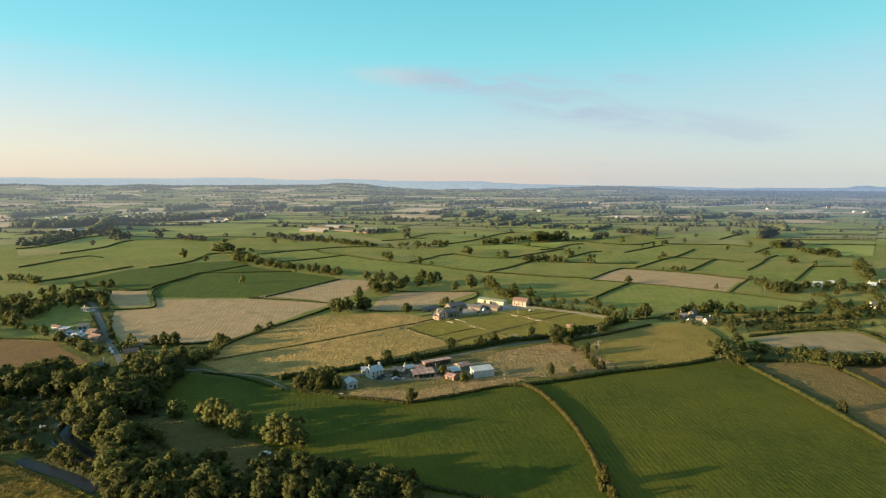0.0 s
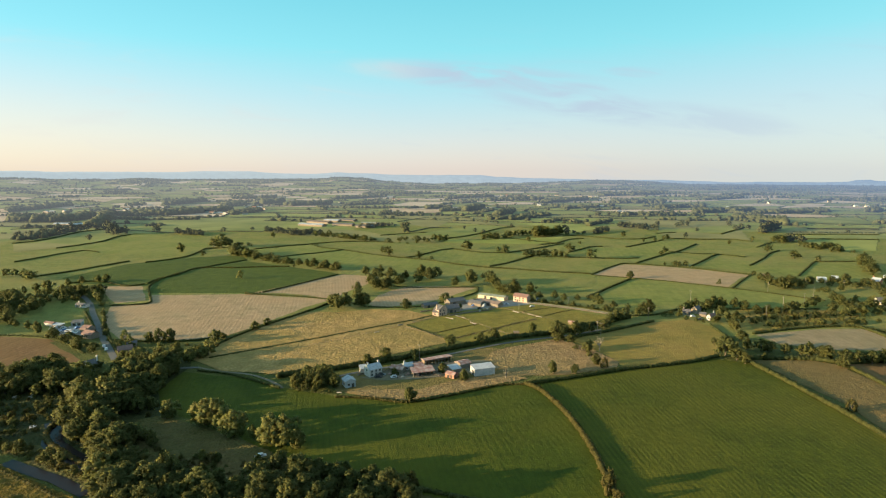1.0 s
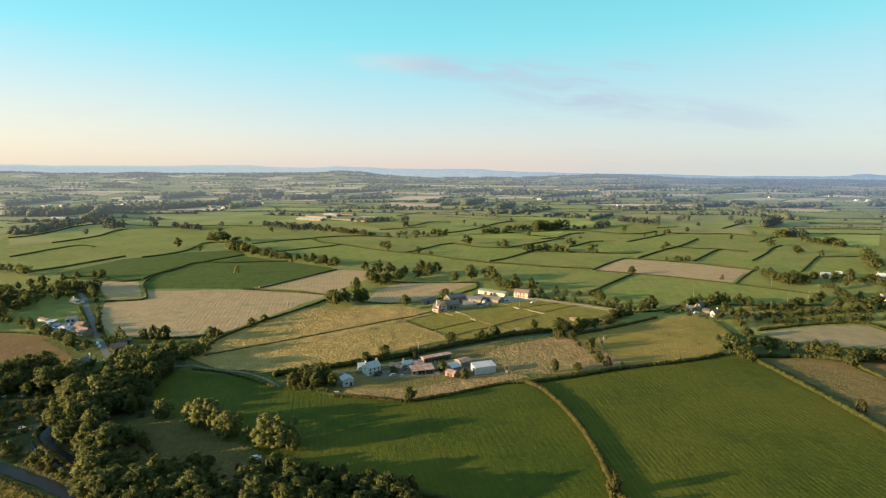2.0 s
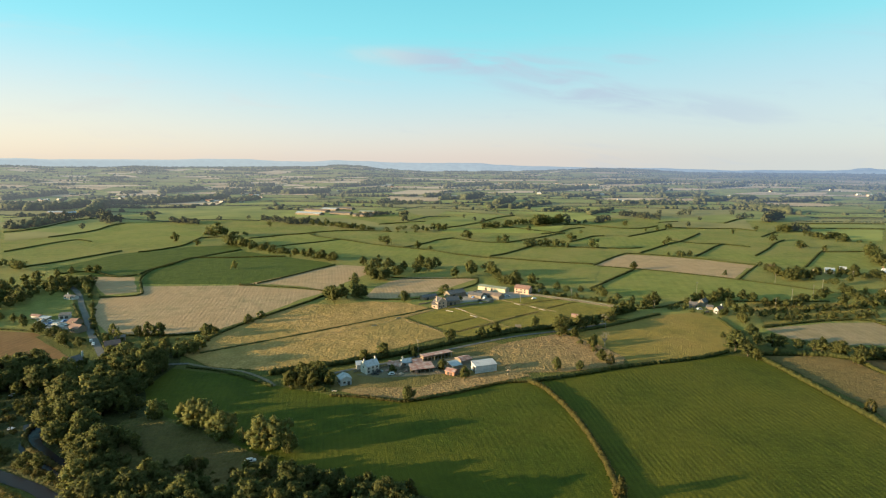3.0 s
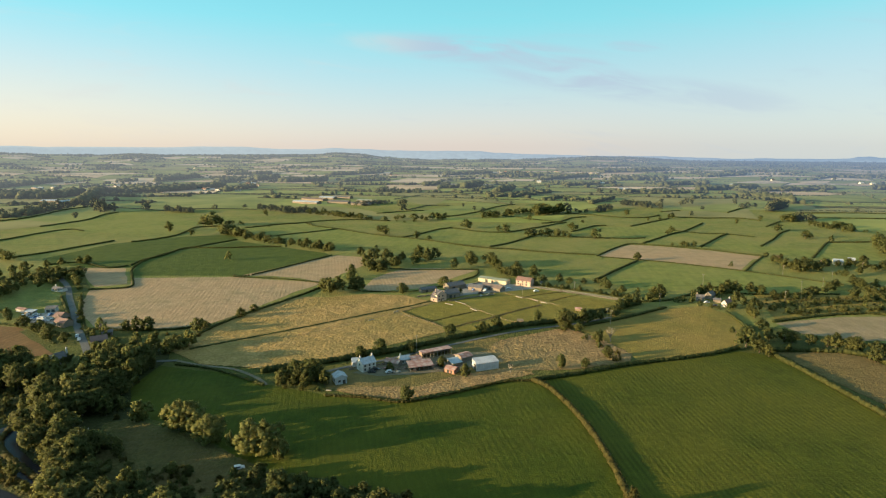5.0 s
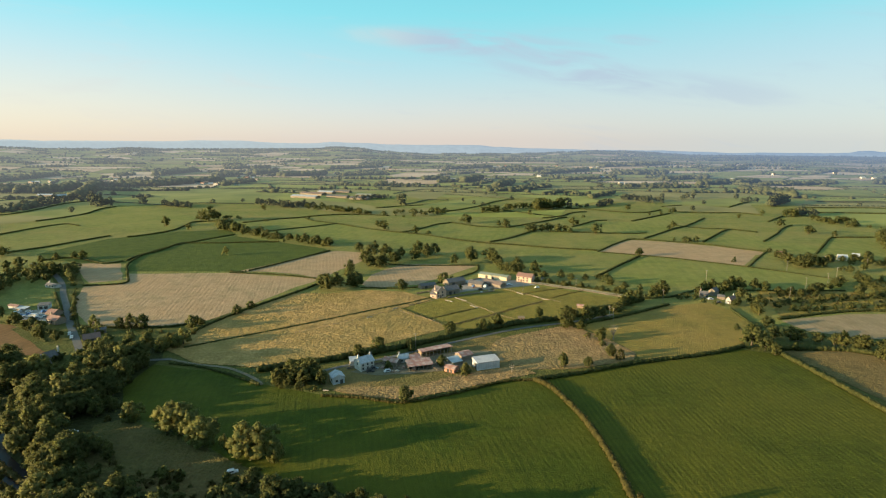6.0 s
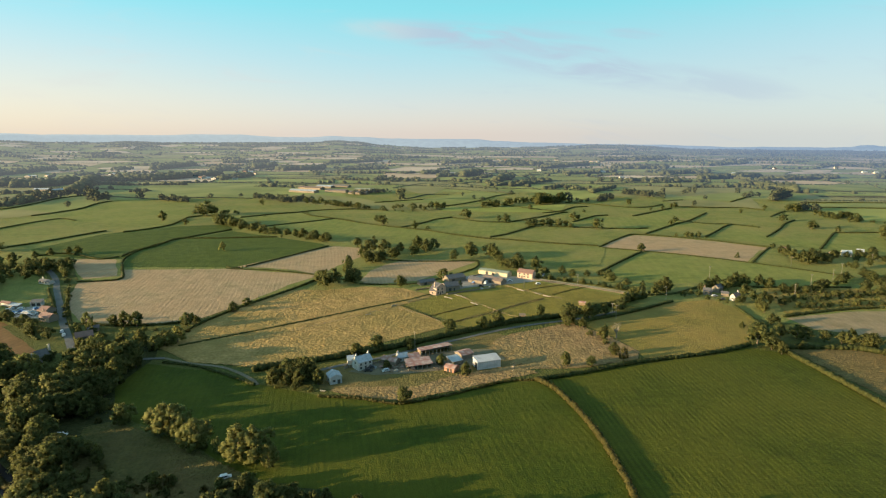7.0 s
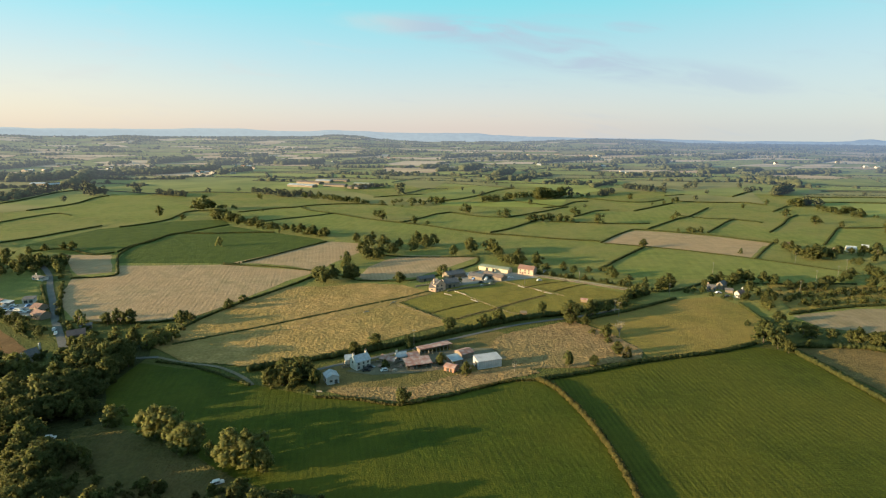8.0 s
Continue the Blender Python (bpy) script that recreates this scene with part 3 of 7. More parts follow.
def tree(x, y, high, kind="oak", wide=1.0, group="", alone=False):
    """A tree or bush that stands at x, y: a trunk with limbs and a leafy crown."""
    mat, shape, label = KINDS[kind]
    r = math.hypot(x, y)
    far = 2 if r > 700 else 1 if y > 330 or shape == "bush" else 0
    v = random.randrange(3)
    m = Matrix.LocRotScale((x, y, land(x, y)), Euler((0, 0, random.uniform(0, 6.28))), (high * wide, high * wide * random.uniform(0.9, 1.1), high))
    if r > AIRY or (y > NEAR and not alone):
        verts, faces, soft = arrays(CROWNS[kind, far][v])
        k = np.array(m)
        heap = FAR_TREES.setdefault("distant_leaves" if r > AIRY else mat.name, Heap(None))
        heap.v.append(verts @ k[:3, :3].T + k[:3, 3])
        heap.soft.append(soft @ np.array(m.to_euler().to_matrix()).T)
        heap.f += [tuple(i + heap.n for i in f) for f in faces]
        heap.n += len(verts)
        return None
    root = new("bush" if shape == "bush" else "tree")
    root.matrix_world = m
    tagged(root, label, "bush" if shape == "bush" else "tree", group)
    for name, me in (("trunk", TRUNKS[v]), ("crown", CROWNS[kind, far][v])):
        ob = new(name, me)
        ob.parent = root
    return root


RIVERS = []
GLADE = [(-156.0, 249.5), (-131.0, 256.0), (-110.0, 247.0), (-105.0, 222.0), (-122.0, 224.0), (-137.0, 230.0)]


def on_bank(x, y, high):
    """Whether a tree here would stand in the river or overhang its near bank."""
    return any((x - a) ** 2 + (y - b) ** 2 < 16 or (abs(x - a) < 5 and -1.5 * high < y - b < 3 and high > 4) for line in RIVERS for a, b in line)


MASSED = ("undergrowth", "scrub", "thicket", "bushes", "gardens")


def massed(x, y, high, kind, wide, name):
    """One more bush or tree of a thicket in which nobody could count them."""
    mat, shape, label = KINDS[kind]
    verts, faces, soft = arrays(CROWNS[kind, 1][random.randrange(3)])
    m = Matrix.LocRotScale((x, y, land(x, y)), Euler((0, 0, random.uniform(0, 6.28))), (high * wide, high * wide, high))
    k = np.array(m)
    heap = THICKETS.setdefault((name, mat.name), Heap(None))
    heap.v.append(verts @ k[:3, :3].T + k[:3, 3])
    heap.soft.append(soft @ np.array(m.to_euler().to_matrix()).T)
    heap.f += [tuple(i + heap.n for i in f) for f in faces]
    heap.n += len(verts)


THICKETS = {}


def wood(poly, count, high, kinds, gap, group):
    """Trees scattered over a stretch of ground, no closer than gap metres."""
    xs, ys = [p[0] for p in poly], [p[1] for p in poly]
    spots, tries = [], 0
    while len(spots) < count and tries < count * 60:
        tries += 1
        x, y = random.uniform(min(xs), max(xs)), random.uniform(max(177, min(ys)), max(ys))
        if inside(x, y, poly) and not on_bank(x, y, high[0]) and not (high[1] > 6 and inside(x, y, GLADE)) and all((x - a) ** 2 + (y - b) ** 2 > gap * gap for a, b in spots):
            spots.append((x, y))
    for x, y in spots:
        kind = random.choice(kinds)
        h = random.uniform(*high) * (0.45 if kind in ("bush", "thorn") else 1.0)
        if any(w in group for w in MASSED):
            massed(x, y, h, kind, random.uniform(0.85, 1.2), group)
        else:
            tree(x, y, h, kind, random.uniform(0.85, 1.2), group)


def tree_row(pts, gap, high, kinds, group, spread=2.0):
    for x, y in dense(pts, gap):
        if random.random() < 0.85:
            kind = random.choice(kinds)
            tree(x + random.uniform(-spread, spread), y + random.uniform(-spread, spread), random.uniform(*high) * (0.5 if kind in ("bush", "thorn") else 1.0), kind, random.uniform(0.85, 1.25), group)


def hedge(pts, high=1.9, wide=2.0, mat=None, label="clipped dark green field hedge between pastures", ragged=0.25):
    """A hedge along a line: overlapping leafy clumps, finer where it is near."""
    rng = np.random.default_rng(int(abs(pts[0][0] * 7 + pts[0][1] * 3)) + len(pts))
    near = min(y for _, y in pts)
    gap, leafy = (0.8, 10) if near < 330 else (1.0, 4) if near < 520 else (1.25, 0) if near < 800 else (2.2, 0)
    heap = Heap(rng)
    if near > 330:
        high, wide, ragged = high * 0.72, wide * 0.8, ragged * 0.6
    for x, y in dense(pts, gap):
        h = high * (1 + ragged * noise.noise((x * 0.12, y * 0.12, 1)) + ragged * rng.uniform(-0.5, 0.5))
        w = wide * 0.5 * rng.uniform(0.85, 1.2)
        c, size = (x + rng.uniform(-0.3, 0.3), y + rng.uniform(-0.3, 0.3), h * 0.45), (max(w, gap * 1.0), max(w, gap * 1.0), h * 0.58)
        heap.clump(c, size, 1 if near < 800 else 0, 0.14)
        if leafy:
            heap.leaves(c, size, leafy, 0.45)
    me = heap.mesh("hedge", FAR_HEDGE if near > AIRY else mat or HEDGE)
    return tagged(new("hedge", me), label, "hedge", "field hedges")


# ---- the land: fields laid out over the vale ----
terrain()
field([(49.2, 289.1), (65.6, 295.6), (99.9, 307.6), (135.4, 316.7), (159.6, 326.4), (173.8, 320.1), (178.2, 279.5), (180.8, 242.3), (181.3, 220.7), (183.5, 169.3), (143.8, 137.2), (58.9, 137.8), (59.3, 180.2), (58.4, 192.3), (59.0, 206.6), (59.0, 222.9), (57.6, 240.7), (54.6, 259.4), (49.7, 278.1)], MEADOW, "wide mown green meadow with faint drill rows")
field([(-157.1, 285.3), (-145.6, 309.2), (-110.4, 299.7), (-84.8, 286.0), (-52.8, 273.3), (-18.2, 265.8), (4.0, 274.1), (27.9, 286.2), (42.3, 286.8), (48.7, 277.3), (53.7, 258.8), (56.7, 240.2), (58.1, 222.4), (58.2, 206.1), (57.7, 192.0), (58.4, 179.5), (58.4, 148.8), (-7.6, 149.2), (-9.2, 184.5), (-19.7, 191.9), (-39.9, 202.4), (-54.5, 209.8), (-73.7, 221.7), (-97.0, 240.1), (-119.6, 251.1), (-139.0, 266.5)], MEADOW_ODD, "dark green grazed meadow beside the wood")
field([(-50.3, 278.5), (-42.7, 282.3), (-11.9, 281.9), (8.0, 295.5), (36.0, 304.9), (44.8, 295.9), (28.3, 289.4), (4.1, 277.1), (-17.9, 268.6), (-41.6, 274.7)], SCRUB, "strip of tall dry yellow grass below the farm", 0.4, 1.2)
field([(-53.9, 279.3), (-58.7, 299.0), (-46.4, 307.8), (-28.2, 319.0), (5.1, 339.5), (30.5, 350.6), (45.2, 338.9), (45.1, 313.1), (35.6, 301.3), (8.0, 294.7), (-11.9, 280.4), (-42.5, 280.7)], WORN, "worn rough grass round the old farm buildings")
field([(24.4, 326.3), (29.7, 341.4), (41.3, 350.4), (44.9, 336.7), (44.1, 313.1), (36.0, 304.9), (32.1, 313.3)], SCRUB, "heap-strewn patch of pale dry grass", 0.6, 1.2)
field([(38.1, 348.1), (75.2, 367.3), (89.7, 349.7), (101.1, 322.2), (96.6, 312.4), (66.9, 301.7), (37.1, 300.4), (39.2, 318.0)], SCRUB, "brown tussocky rough ground beyond the barn", 0.4, 1.2)
field([(-150.3, 331.0), (-143.8, 363.2), (-131.9, 395.9), (-108.3, 441.8), (-83.4, 441.3), (-57.5, 450.2), (-27.4, 445.8), (-6.6, 425.6), (-26.2, 404.7), (2.5, 371.1), (1.7, 360.8), (-45.8, 327.4), (-83.3, 302.9), (-123.9, 310.7)], HAY, "golden tussocky hay field on a gentle slope", 0.36, 1.0)
field([(-26.2, 404.7), (-5.7, 423.9), (6.6, 437.8), (72.1, 463.4), (129.5, 423.0), (113.4, 403.7), (78.4, 383.5), (20.1, 358.0), (2.5, 368.5)], PADDOCK, "olive paddock crossed by low fences")
field([(80.9, 367.2), (107.8, 383.0), (152.0, 407.7), (182.3, 415.3), (188.4, 396.2), (186.8, 368.1), (164.3, 334.9), (137.5, 321.6), (100.8, 310.4), (100.4, 325.2), (91.5, 349.7)], ROUGH, "light green pasture with long tree shadows")
field([(-257.4, 426.9), (-274.5, 464.4), (-247.6, 472.1), (-263.3, 505.9), (-178.4, 508.8), (-96.5, 486.1), (-112.4, 459.1), (-131.6, 408.1), (-148.7, 376.3), (-171.8, 367.4), (-209.9, 368.1), (-236.6, 394.7)], STUBBLE, "pale ripe corn field with drill lines")
field([(-329.4, 545.8), (-297.2, 556.3), (-256.2, 485.1), (-277.1, 474.8), (-305.3, 509.2)], STUBBLE, "small pale corn plot by the lane")
field([(-173.2, 514.7), (-152.7, 551.2), (-126.9, 581.3), (-107.2, 605.4), (-77.5, 595.4), (-65.0, 577.1), (-76.3, 544.5), (-88.2, 520.1), (-92.0, 502.0), (-100.2, 489.3), (-119.6, 502.5), (-144.3, 511.9)], STUBBLE, "narrow pale strip of ripe corn")
field([(-62.1, 468.7), (-58.1, 501.4), (-47.6, 521.7), (-32.4, 541.1), (-1.7, 540.5), (30.6, 532.3), (8.1, 500.2), (-19.9, 466.1), (-55.3, 457.4)], STUBBLE, "pale corn field behind the farm")
field([(-268.7, 515.7), (-280.9, 541.9), (-289.4, 589.4), (-280.2, 637.7), (-241.3, 697.9), (-121.9, 618.7), (-111.2, 601.2), (-174.8, 513.6)], CROP, "dark green maize field in close rows")
field([(-399.9, 592.3), (-379.6, 680.4), (-321.2, 733.2), (-265.2, 746.4), (-242.8, 702.5), (-283.5, 637.8), (-279.0, 550.2), (-305.9, 545.3), (-374.4, 564.0)], CROP, "dark green crop beside a field track")
field([(-354.5, 369.1), (-306.3, 380.3), (-262.2, 372.8), (-220.1, 341.8), (-207.4, 325.6), (-219.9, 310.2), (-234.4, 299.6), (-271.3, 279.0)], SOIL, "reddish brown harvested field")
field([(159.1, 596.0), (176.2, 621.2), (196.8, 648.6), (214.1, 663.1), (249.9, 647.5), (283.9, 625.7), (304.0, 605.7), (320.6, 589.9), (299.3, 564.4), (269.6, 526.5), (246.1, 544.2), (217.8, 565.9), (187.9, 583.5)], STUBBLE, "tan stubble field among green pastures")
field([(130.8, 485.6), (187.1, 564.8), (263.0, 523.7), (318.5, 470.7), (297.0, 445.0), (234.2, 446.3), (202.3, 456.7), (157.4, 461.6)], LUSH, "bright green pasture by the farm lane")
field([(-9.5, 630.1), (67.1, 631.7), (161.4, 590.6), (138.3, 524.0), (109.2, 499.9), (56.2, 583.7)], PASTURE, "green pasture with tree shadows")
field([(209.0, 374.4), (251.0, 386.2), (289.0, 388.5), (299.8, 358.5), (305.7, 324.3), (272.8, 338.8), (234.3, 342.8), (213.1, 355.0)], FALLOW, "pale stubble strip behind a tree line")
field([(180.2, 324.1), (211.7, 323.6), (222.8, 315.4), (225.3, 280.5), (219.5, 229.0), (186.7, 182.2), (185.6, 226.2), (189.3, 261.9), (184.0, 289.0)], HEATH, "brownish rough pasture past the hedge", 0.2)
field([(226.0, 315.4), (268.6, 319.7), (302.1, 287.5), (233.1, 218.7), (227.6, 280.5)], SOIL, "brown bare field beyond the pasture")
field([(290.2, 388.5), (376.0, 402.1), (338.6, 323.8), (303.9, 363.5)], ROUGH, "small olive paddock")
field([(-249.0, 217.6), (-196.7, 221.0), (-176.4, 212.8), (-157.8, 202.6), (-138.0, 192.1), (-120.0, 182.6), (-88.3, 152.2), (-176.8, 150.4)], YELLOW, "yellow ripening crop on the river bank", 0.9, 1.0)
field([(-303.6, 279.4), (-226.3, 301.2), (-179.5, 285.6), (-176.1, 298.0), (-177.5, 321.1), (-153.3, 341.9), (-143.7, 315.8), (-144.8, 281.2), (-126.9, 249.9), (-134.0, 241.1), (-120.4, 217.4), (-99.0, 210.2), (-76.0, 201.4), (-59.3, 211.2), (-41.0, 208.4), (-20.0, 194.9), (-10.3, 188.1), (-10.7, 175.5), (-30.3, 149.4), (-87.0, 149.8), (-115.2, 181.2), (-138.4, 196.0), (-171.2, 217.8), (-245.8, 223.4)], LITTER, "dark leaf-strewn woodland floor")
field([(-217.8, 240.2), (-177.4, 226.3), (-161.3, 223.6), (-140.0, 208.4), (-119.1, 196.6), (-114.3, 182.9), (-144.9, 202.5), (-182.6, 223.8), (-211.1, 232.4)], CLEARING, "rough grassy bank between the river arms", 0.15)
field([(-256.9, 365.0), (-244.1, 380.6), (-284.0, 445.3), (-321.4, 497.8), (-323.0, 534.9), (-276.9, 468.6), (-253.7, 418.4), (-222.1, 369.6), (-204.3, 371.9), (-179.5, 331.4), (-180.5, 311.5), (-169.1, 285.5), (-188.5, 285.7), (-207.2, 323.6)], GARDEN, "rough gardens and verges along the road")
field([(-137.1, 247.0), (-127.5, 251.2), (-95.1, 235.0), (-70.7, 219.3), (-56.8, 209.8), (-66.2, 197.3), (-80.1, 195.5), (-97.4, 201.6), (-119.1, 210.4), (-129.2, 227.3)], CLEARING, "damp rough clearing inside the wood", 0.6, 1.1)
field([(-63.4, 188.5), (-9.3, 188.1), (2.6, 183.7), (21.3, 176.8), (2.0, 149.2), (-46.5, 149.5)], CLEARING, "brown rough strip at the foot of the wood", 0.3)
field([(-320.3, 414.7), (-316.2, 445.9), (-286.3, 445.3), (-268.4, 418.7), (-280.6, 406.1), (-300.2, 398.8)], PASTURE, "mown paddock beside the hamlet")
field([(294.6, 648.2), (347.2, 707.0), (410.2, 629.4), (373.0, 585.0), (329.9, 609.8)], LUSH, "green sheep pasture")
field([(424.8, 652.3), (502.5, 642.1), (529.2, 571.3), (427.8, 517.2), (373.9, 581.7)], LUSH, "green pasture by the hamlet")
field([(303.9, 577.2), (332.1, 586.1), (298.3, 520.3), (268.2, 528.8)], PASTURE, "small green paddock")
field([(232.3, 442.5), (294.6, 441.3), (316.1, 433.5), (294.6, 397.3), (254.7, 392.0), (214.2, 384.0)], ROUGH, "scrubby rough ground with thickets", 0.5)
field([(-3.3, 447.2), (7.2, 473.1), (32.2, 487.8), (60.8, 478.3), (73.4, 465.4), (43.9, 454.0), (20.4, 446.8), (4.4, 436.0)], YARD, "grey concrete yard of the farm", name="yard")
field([(-45.1, 298.8), (-30.6, 309.4), (-13.4, 320.8), (16.6, 325.4), (33.4, 326.2), (30.4, 312.4), (15.6, 307.0), (1.3, 300.0), (-15.6, 295.9), (-32.2, 294.4)], MUD, "dusty yard between old sheds", name="yard")
field([(-277.5, 398.4), (-263.8, 405.8), (-244.5, 397.8), (-236.2, 380.5), (-258.1, 378.1)], YARD, "pale gravel yard of the hamlet", name="yard")

# pastures of the middle distance
field([(-520.9, 715.6), (-507.1, 756.4), (-493.5, 781.1), (-464.3, 770.2), (-349.4, 748.0), (-338.5, 752.5), (-343.2, 809.6), (-351.0, 857.1), (-451.9, 965.6), (-526.0, 1018.0), (-559.1, 1027.9), (-538.6, 937.3), (-533.2, 843.4), (-558.7, 798.5)], LUSH, "sunlit green pasture below the farm belt")
field([(-637.2, 1107.8), (-560.9, 1065.2), (-450.8, 1061.7), (-333.0, 1048.5), (-327.4, 1337.1), (-478.3, 1358.6), (-559.5, 1273.1), (-682.1, 1237.3)], PASTURE, "green pasture beside the village")
field([(-698.9, 927.2), (-670.0, 956.3), (-691.7, 1059.8), (-743.3, 1121.8), (-780.3, 1112.5), (-822.7, 1083.3)], ROUGH, "olive pasture before the village trees")
field([(-562.4, 832.3), (-548.3, 915.8), (-559.2, 1010.3), (-597.5, 1056.8), (-643.8, 1048.9), (-651.2, 1013.1), (-643.3, 918.4), (-647.4, 864.9)], CROP, "dark green meadow in the shade of a tree line")
field([(-597.6, 788.8), (-566.5, 826.6), (-549.6, 856.0), (-628.3, 897.1), (-660.9, 871.6)], ROUGH, "olive rough strip along a hedge")
field([(-246.0, 812.8), (-185.1, 859.0), (-192.3, 846.7), (-141.1, 799.0), (-65.4, 732.0), (-49.1, 722.6), (11.7, 675.2), (4.8, 645.4), (-52.4, 657.5), (-114.4, 647.9), (-159.3, 678.8), (-214.9, 721.9)], LUSH, "bright green pasture crossed by tree shadows")
field([(-180.9, 858.9), (-77.5, 868.9), (6.9, 853.9), (97.2, 845.3), (147.4, 850.2), (118.0, 792.6), (87.4, 762.0), (50.8, 767.9), (14.2, 806.2), (-30.4, 745.2), (-49.1, 722.6), (-105.6, 766.6)], PASTURE, "flat green pasture behind a hedge")
field([(-26.4, 735.7), (-5.2, 779.6), (14.0, 795.2), (86.2, 752.1), (117.4, 741.8), (54.5, 655.3), (11.7, 679.1), (-15.0, 700.1)], LUSH, "smooth green pasture with a clipped hedge")
field([(61.7, 651.4), (118.7, 727.8), (131.1, 718.4), (242.9, 702.8), (210.2, 670.9), (174.2, 624.6), (157.0, 605.4), (107.2, 622.6), (73.1, 640.4)], PASTURE, "level green pasture with a single oak")
field([(-322.0, 1029.7), (-238.7, 975.5), (-104.5, 882.9), (-10.0, 880.3), (-20.3, 969.0), (-96.0, 971.2), (-143.6, 1042.5), (-238.2, 1105.1), (-297.6, 1086.4)], ROUGH, "olive green pasture behind a tree row")
field([(-88.0, 987.6), (-26.3, 1020.5), (19.7, 1086.2), (77.0, 1149.3), (133.0, 1103.3), (91.0, 1054.1), (66.7, 1000.0), (21.5, 944.1), (-10.9, 968.7)], PASTURE, "pale green pasture by the big farm")
field([(7.4, 914.6), (59.8, 898.9), (201.4, 946.6), (176.1, 868.7), (143.3, 850.3), (57.0, 858.9), (-1.5, 866.9)], LUSH, "green pasture in front of a dark wood")
field([(-90.4, 1215.9), (-39.8, 1310.7), (90.9, 1351.7), (94.9, 1235.2), (135.6, 1124.8), (78.6, 1172.7), (10.5, 1225.1), (-12.3, 1108.1), (-39.7, 1119.8)], ROUGH, "olive pasture beyond the farm")
field([(139.9, 1207.5), (212.4, 1217.7), (288.2, 1142.0), (290.0, 1067.3), (208.3, 978.7), (248.3, 985.9), (193.7, 1112.0)], LUSH, "bright green strip between woods")
field([(187.2, 861.8), (224.1, 908.5), (278.9, 899.8), (313.7, 898.9), (320.9, 871.3), (264.8, 817.0), (230.9, 823.7), (213.5, 818.3), (170.7, 770.2), (179.0, 843.1)], PASTURE, "green pasture with scattered trees")
field([(216.7, 801.1), (261.1, 805.6), (343.0, 884.2), (369.8, 838.1), (321.3, 771.6), (259.4, 706.7), (230.9, 674.3), (218.5, 707.7), (183.2, 717.3), (186.9, 774.9)], LUSH, "sunlit green pasture between clipped hedges")
field([(259.6, 698.2), (368.4, 826.1), (301.0, 777.4), (358.7, 740.9), (339.2, 718.2), (285.8, 650.4), (252.7, 654.8), (236.0, 670.3)], PASTURE, "green pasture beside the tan field")
field([(375.2, 990.5), (445.8, 997.0), (472.5, 962.5), (541.3, 1030.2), (475.3, 873.8), (446.9, 902.2), (365.7, 919.1)], ROUGH, "olive pasture with thin trees")
field([(375.1, 831.9), (445.0, 881.4), (472.8, 854.2), (496.7, 866.5), (443.0, 801.0), (489.7, 847.4), (457.7, 773.5), (429.1, 744.0), (382.0, 717.2), (362.3, 740.8), (338.1, 751.0)], PASTURE, "green pasture running to the tree belt")
field([(441.7, 665.9), (507.4, 664.5), (454.6, 596.4), (403.1, 579.4), (371.3, 585.9), (396.6, 616.8)], LUSH, "bright green pasture by the hamlet hedge")
field([(429.9, 739.2), (461.5, 773.4), (481.8, 752.5), (508.4, 727.9), (545.4, 713.4), (519.5, 680.0), (449.6, 677.5), (397.9, 623.4), (356.6, 652.6), (398.2, 699.3)], PASTURE, "green pasture below the tree belt")
field([(529.7, 879.0), (572.2, 891.6), (670.9, 875.1), (581.7, 760.2), (543.1, 761.1), (546.6, 852.2)], LUSH, "wide striped green pasture")
field([(573.6, 943.5), (720.6, 939.2), (681.4, 888.6), (576.7, 898.6)], PASTURE, "wide green pasture on the plain")
field([(620.4, 1027.7), (778.3, 1013.5), (732.7, 954.7), (592.9, 967.1)], ROUGH, "dull green pasture on the plain")
field([(688.6, 1139.6), (760.6, 1114.5), (846.0, 1100.7), (799.6, 1041.0), (678.1, 1054.7)], LUSH, "level green pasture on the plain")
field([(723.0, 1186.4), (816.5, 1248.9), (881.2, 1289.5), (1036.0, 1345.6), (862.6, 1122.1), (775.8, 1136.5)], PASTURE, "green pasture before far trees")
field([(385.9, 1279.5), (539.5, 1318.2), (643.7, 1269.6), (631.0, 1177.3), (556.9, 1121.5), (433.9, 1062.6), (427.1, 1126.0), (384.7, 1198.7)], ROUGH, "green pasture among copses")
field([(395.8, 1044.3), (541.0, 1089.7), (536.3, 1039.8), (480.6, 978.8), (410.9, 1006.9), (375.2, 990.5)], PASTURE, "green pasture between copses")
field([(-160.0, 1503.6), (-149.0, 1678.0), (-73.0, 1627.0), (6.3, 1600.6), (-13.0, 1477.9), (-115.8, 1463.5)], FAR_TAN[0], "pale stubble field beyond the big farm")
field([(-163.3, 1839.5), (-114.7, 1996.3), (17.9, 1988.7), (33.7, 1800.2), (-61.4, 1750.2), (-140.8, 1781.4)], FAR_TAN[1], "long pale stubble field below the far woods")
field([(872.0, 1729.1), (989.6, 1807.1), (1044.6, 1804.1), (1027.5, 1694.8), (932.7, 1674.1)], FAR_TAN[1], "pale stubble strip on the far plain")
field([(1072.3, 1745.8), (1160.9, 1797.8), (1189.8, 1767.5), (1127.2, 1689.7), (1044.2, 1668.5)], FAR_TAN[1], "pale stubble strip near far farm sheds")
field([(1119.6, 1640.1), (1220.0, 1685.0), (1226.1, 1610.9), (1120.4, 1548.3)], FAR_TAN[0], "thin stubble strip beside far sheds")
field([(-1141.9, 1953.8), (-1083.5, 2052.1), (-977.6, 2082.1), (-915.1, 1909.9), (-1008.3, 1826.2)], FAR_TAN[1], "pinkish harvested field below the hill")
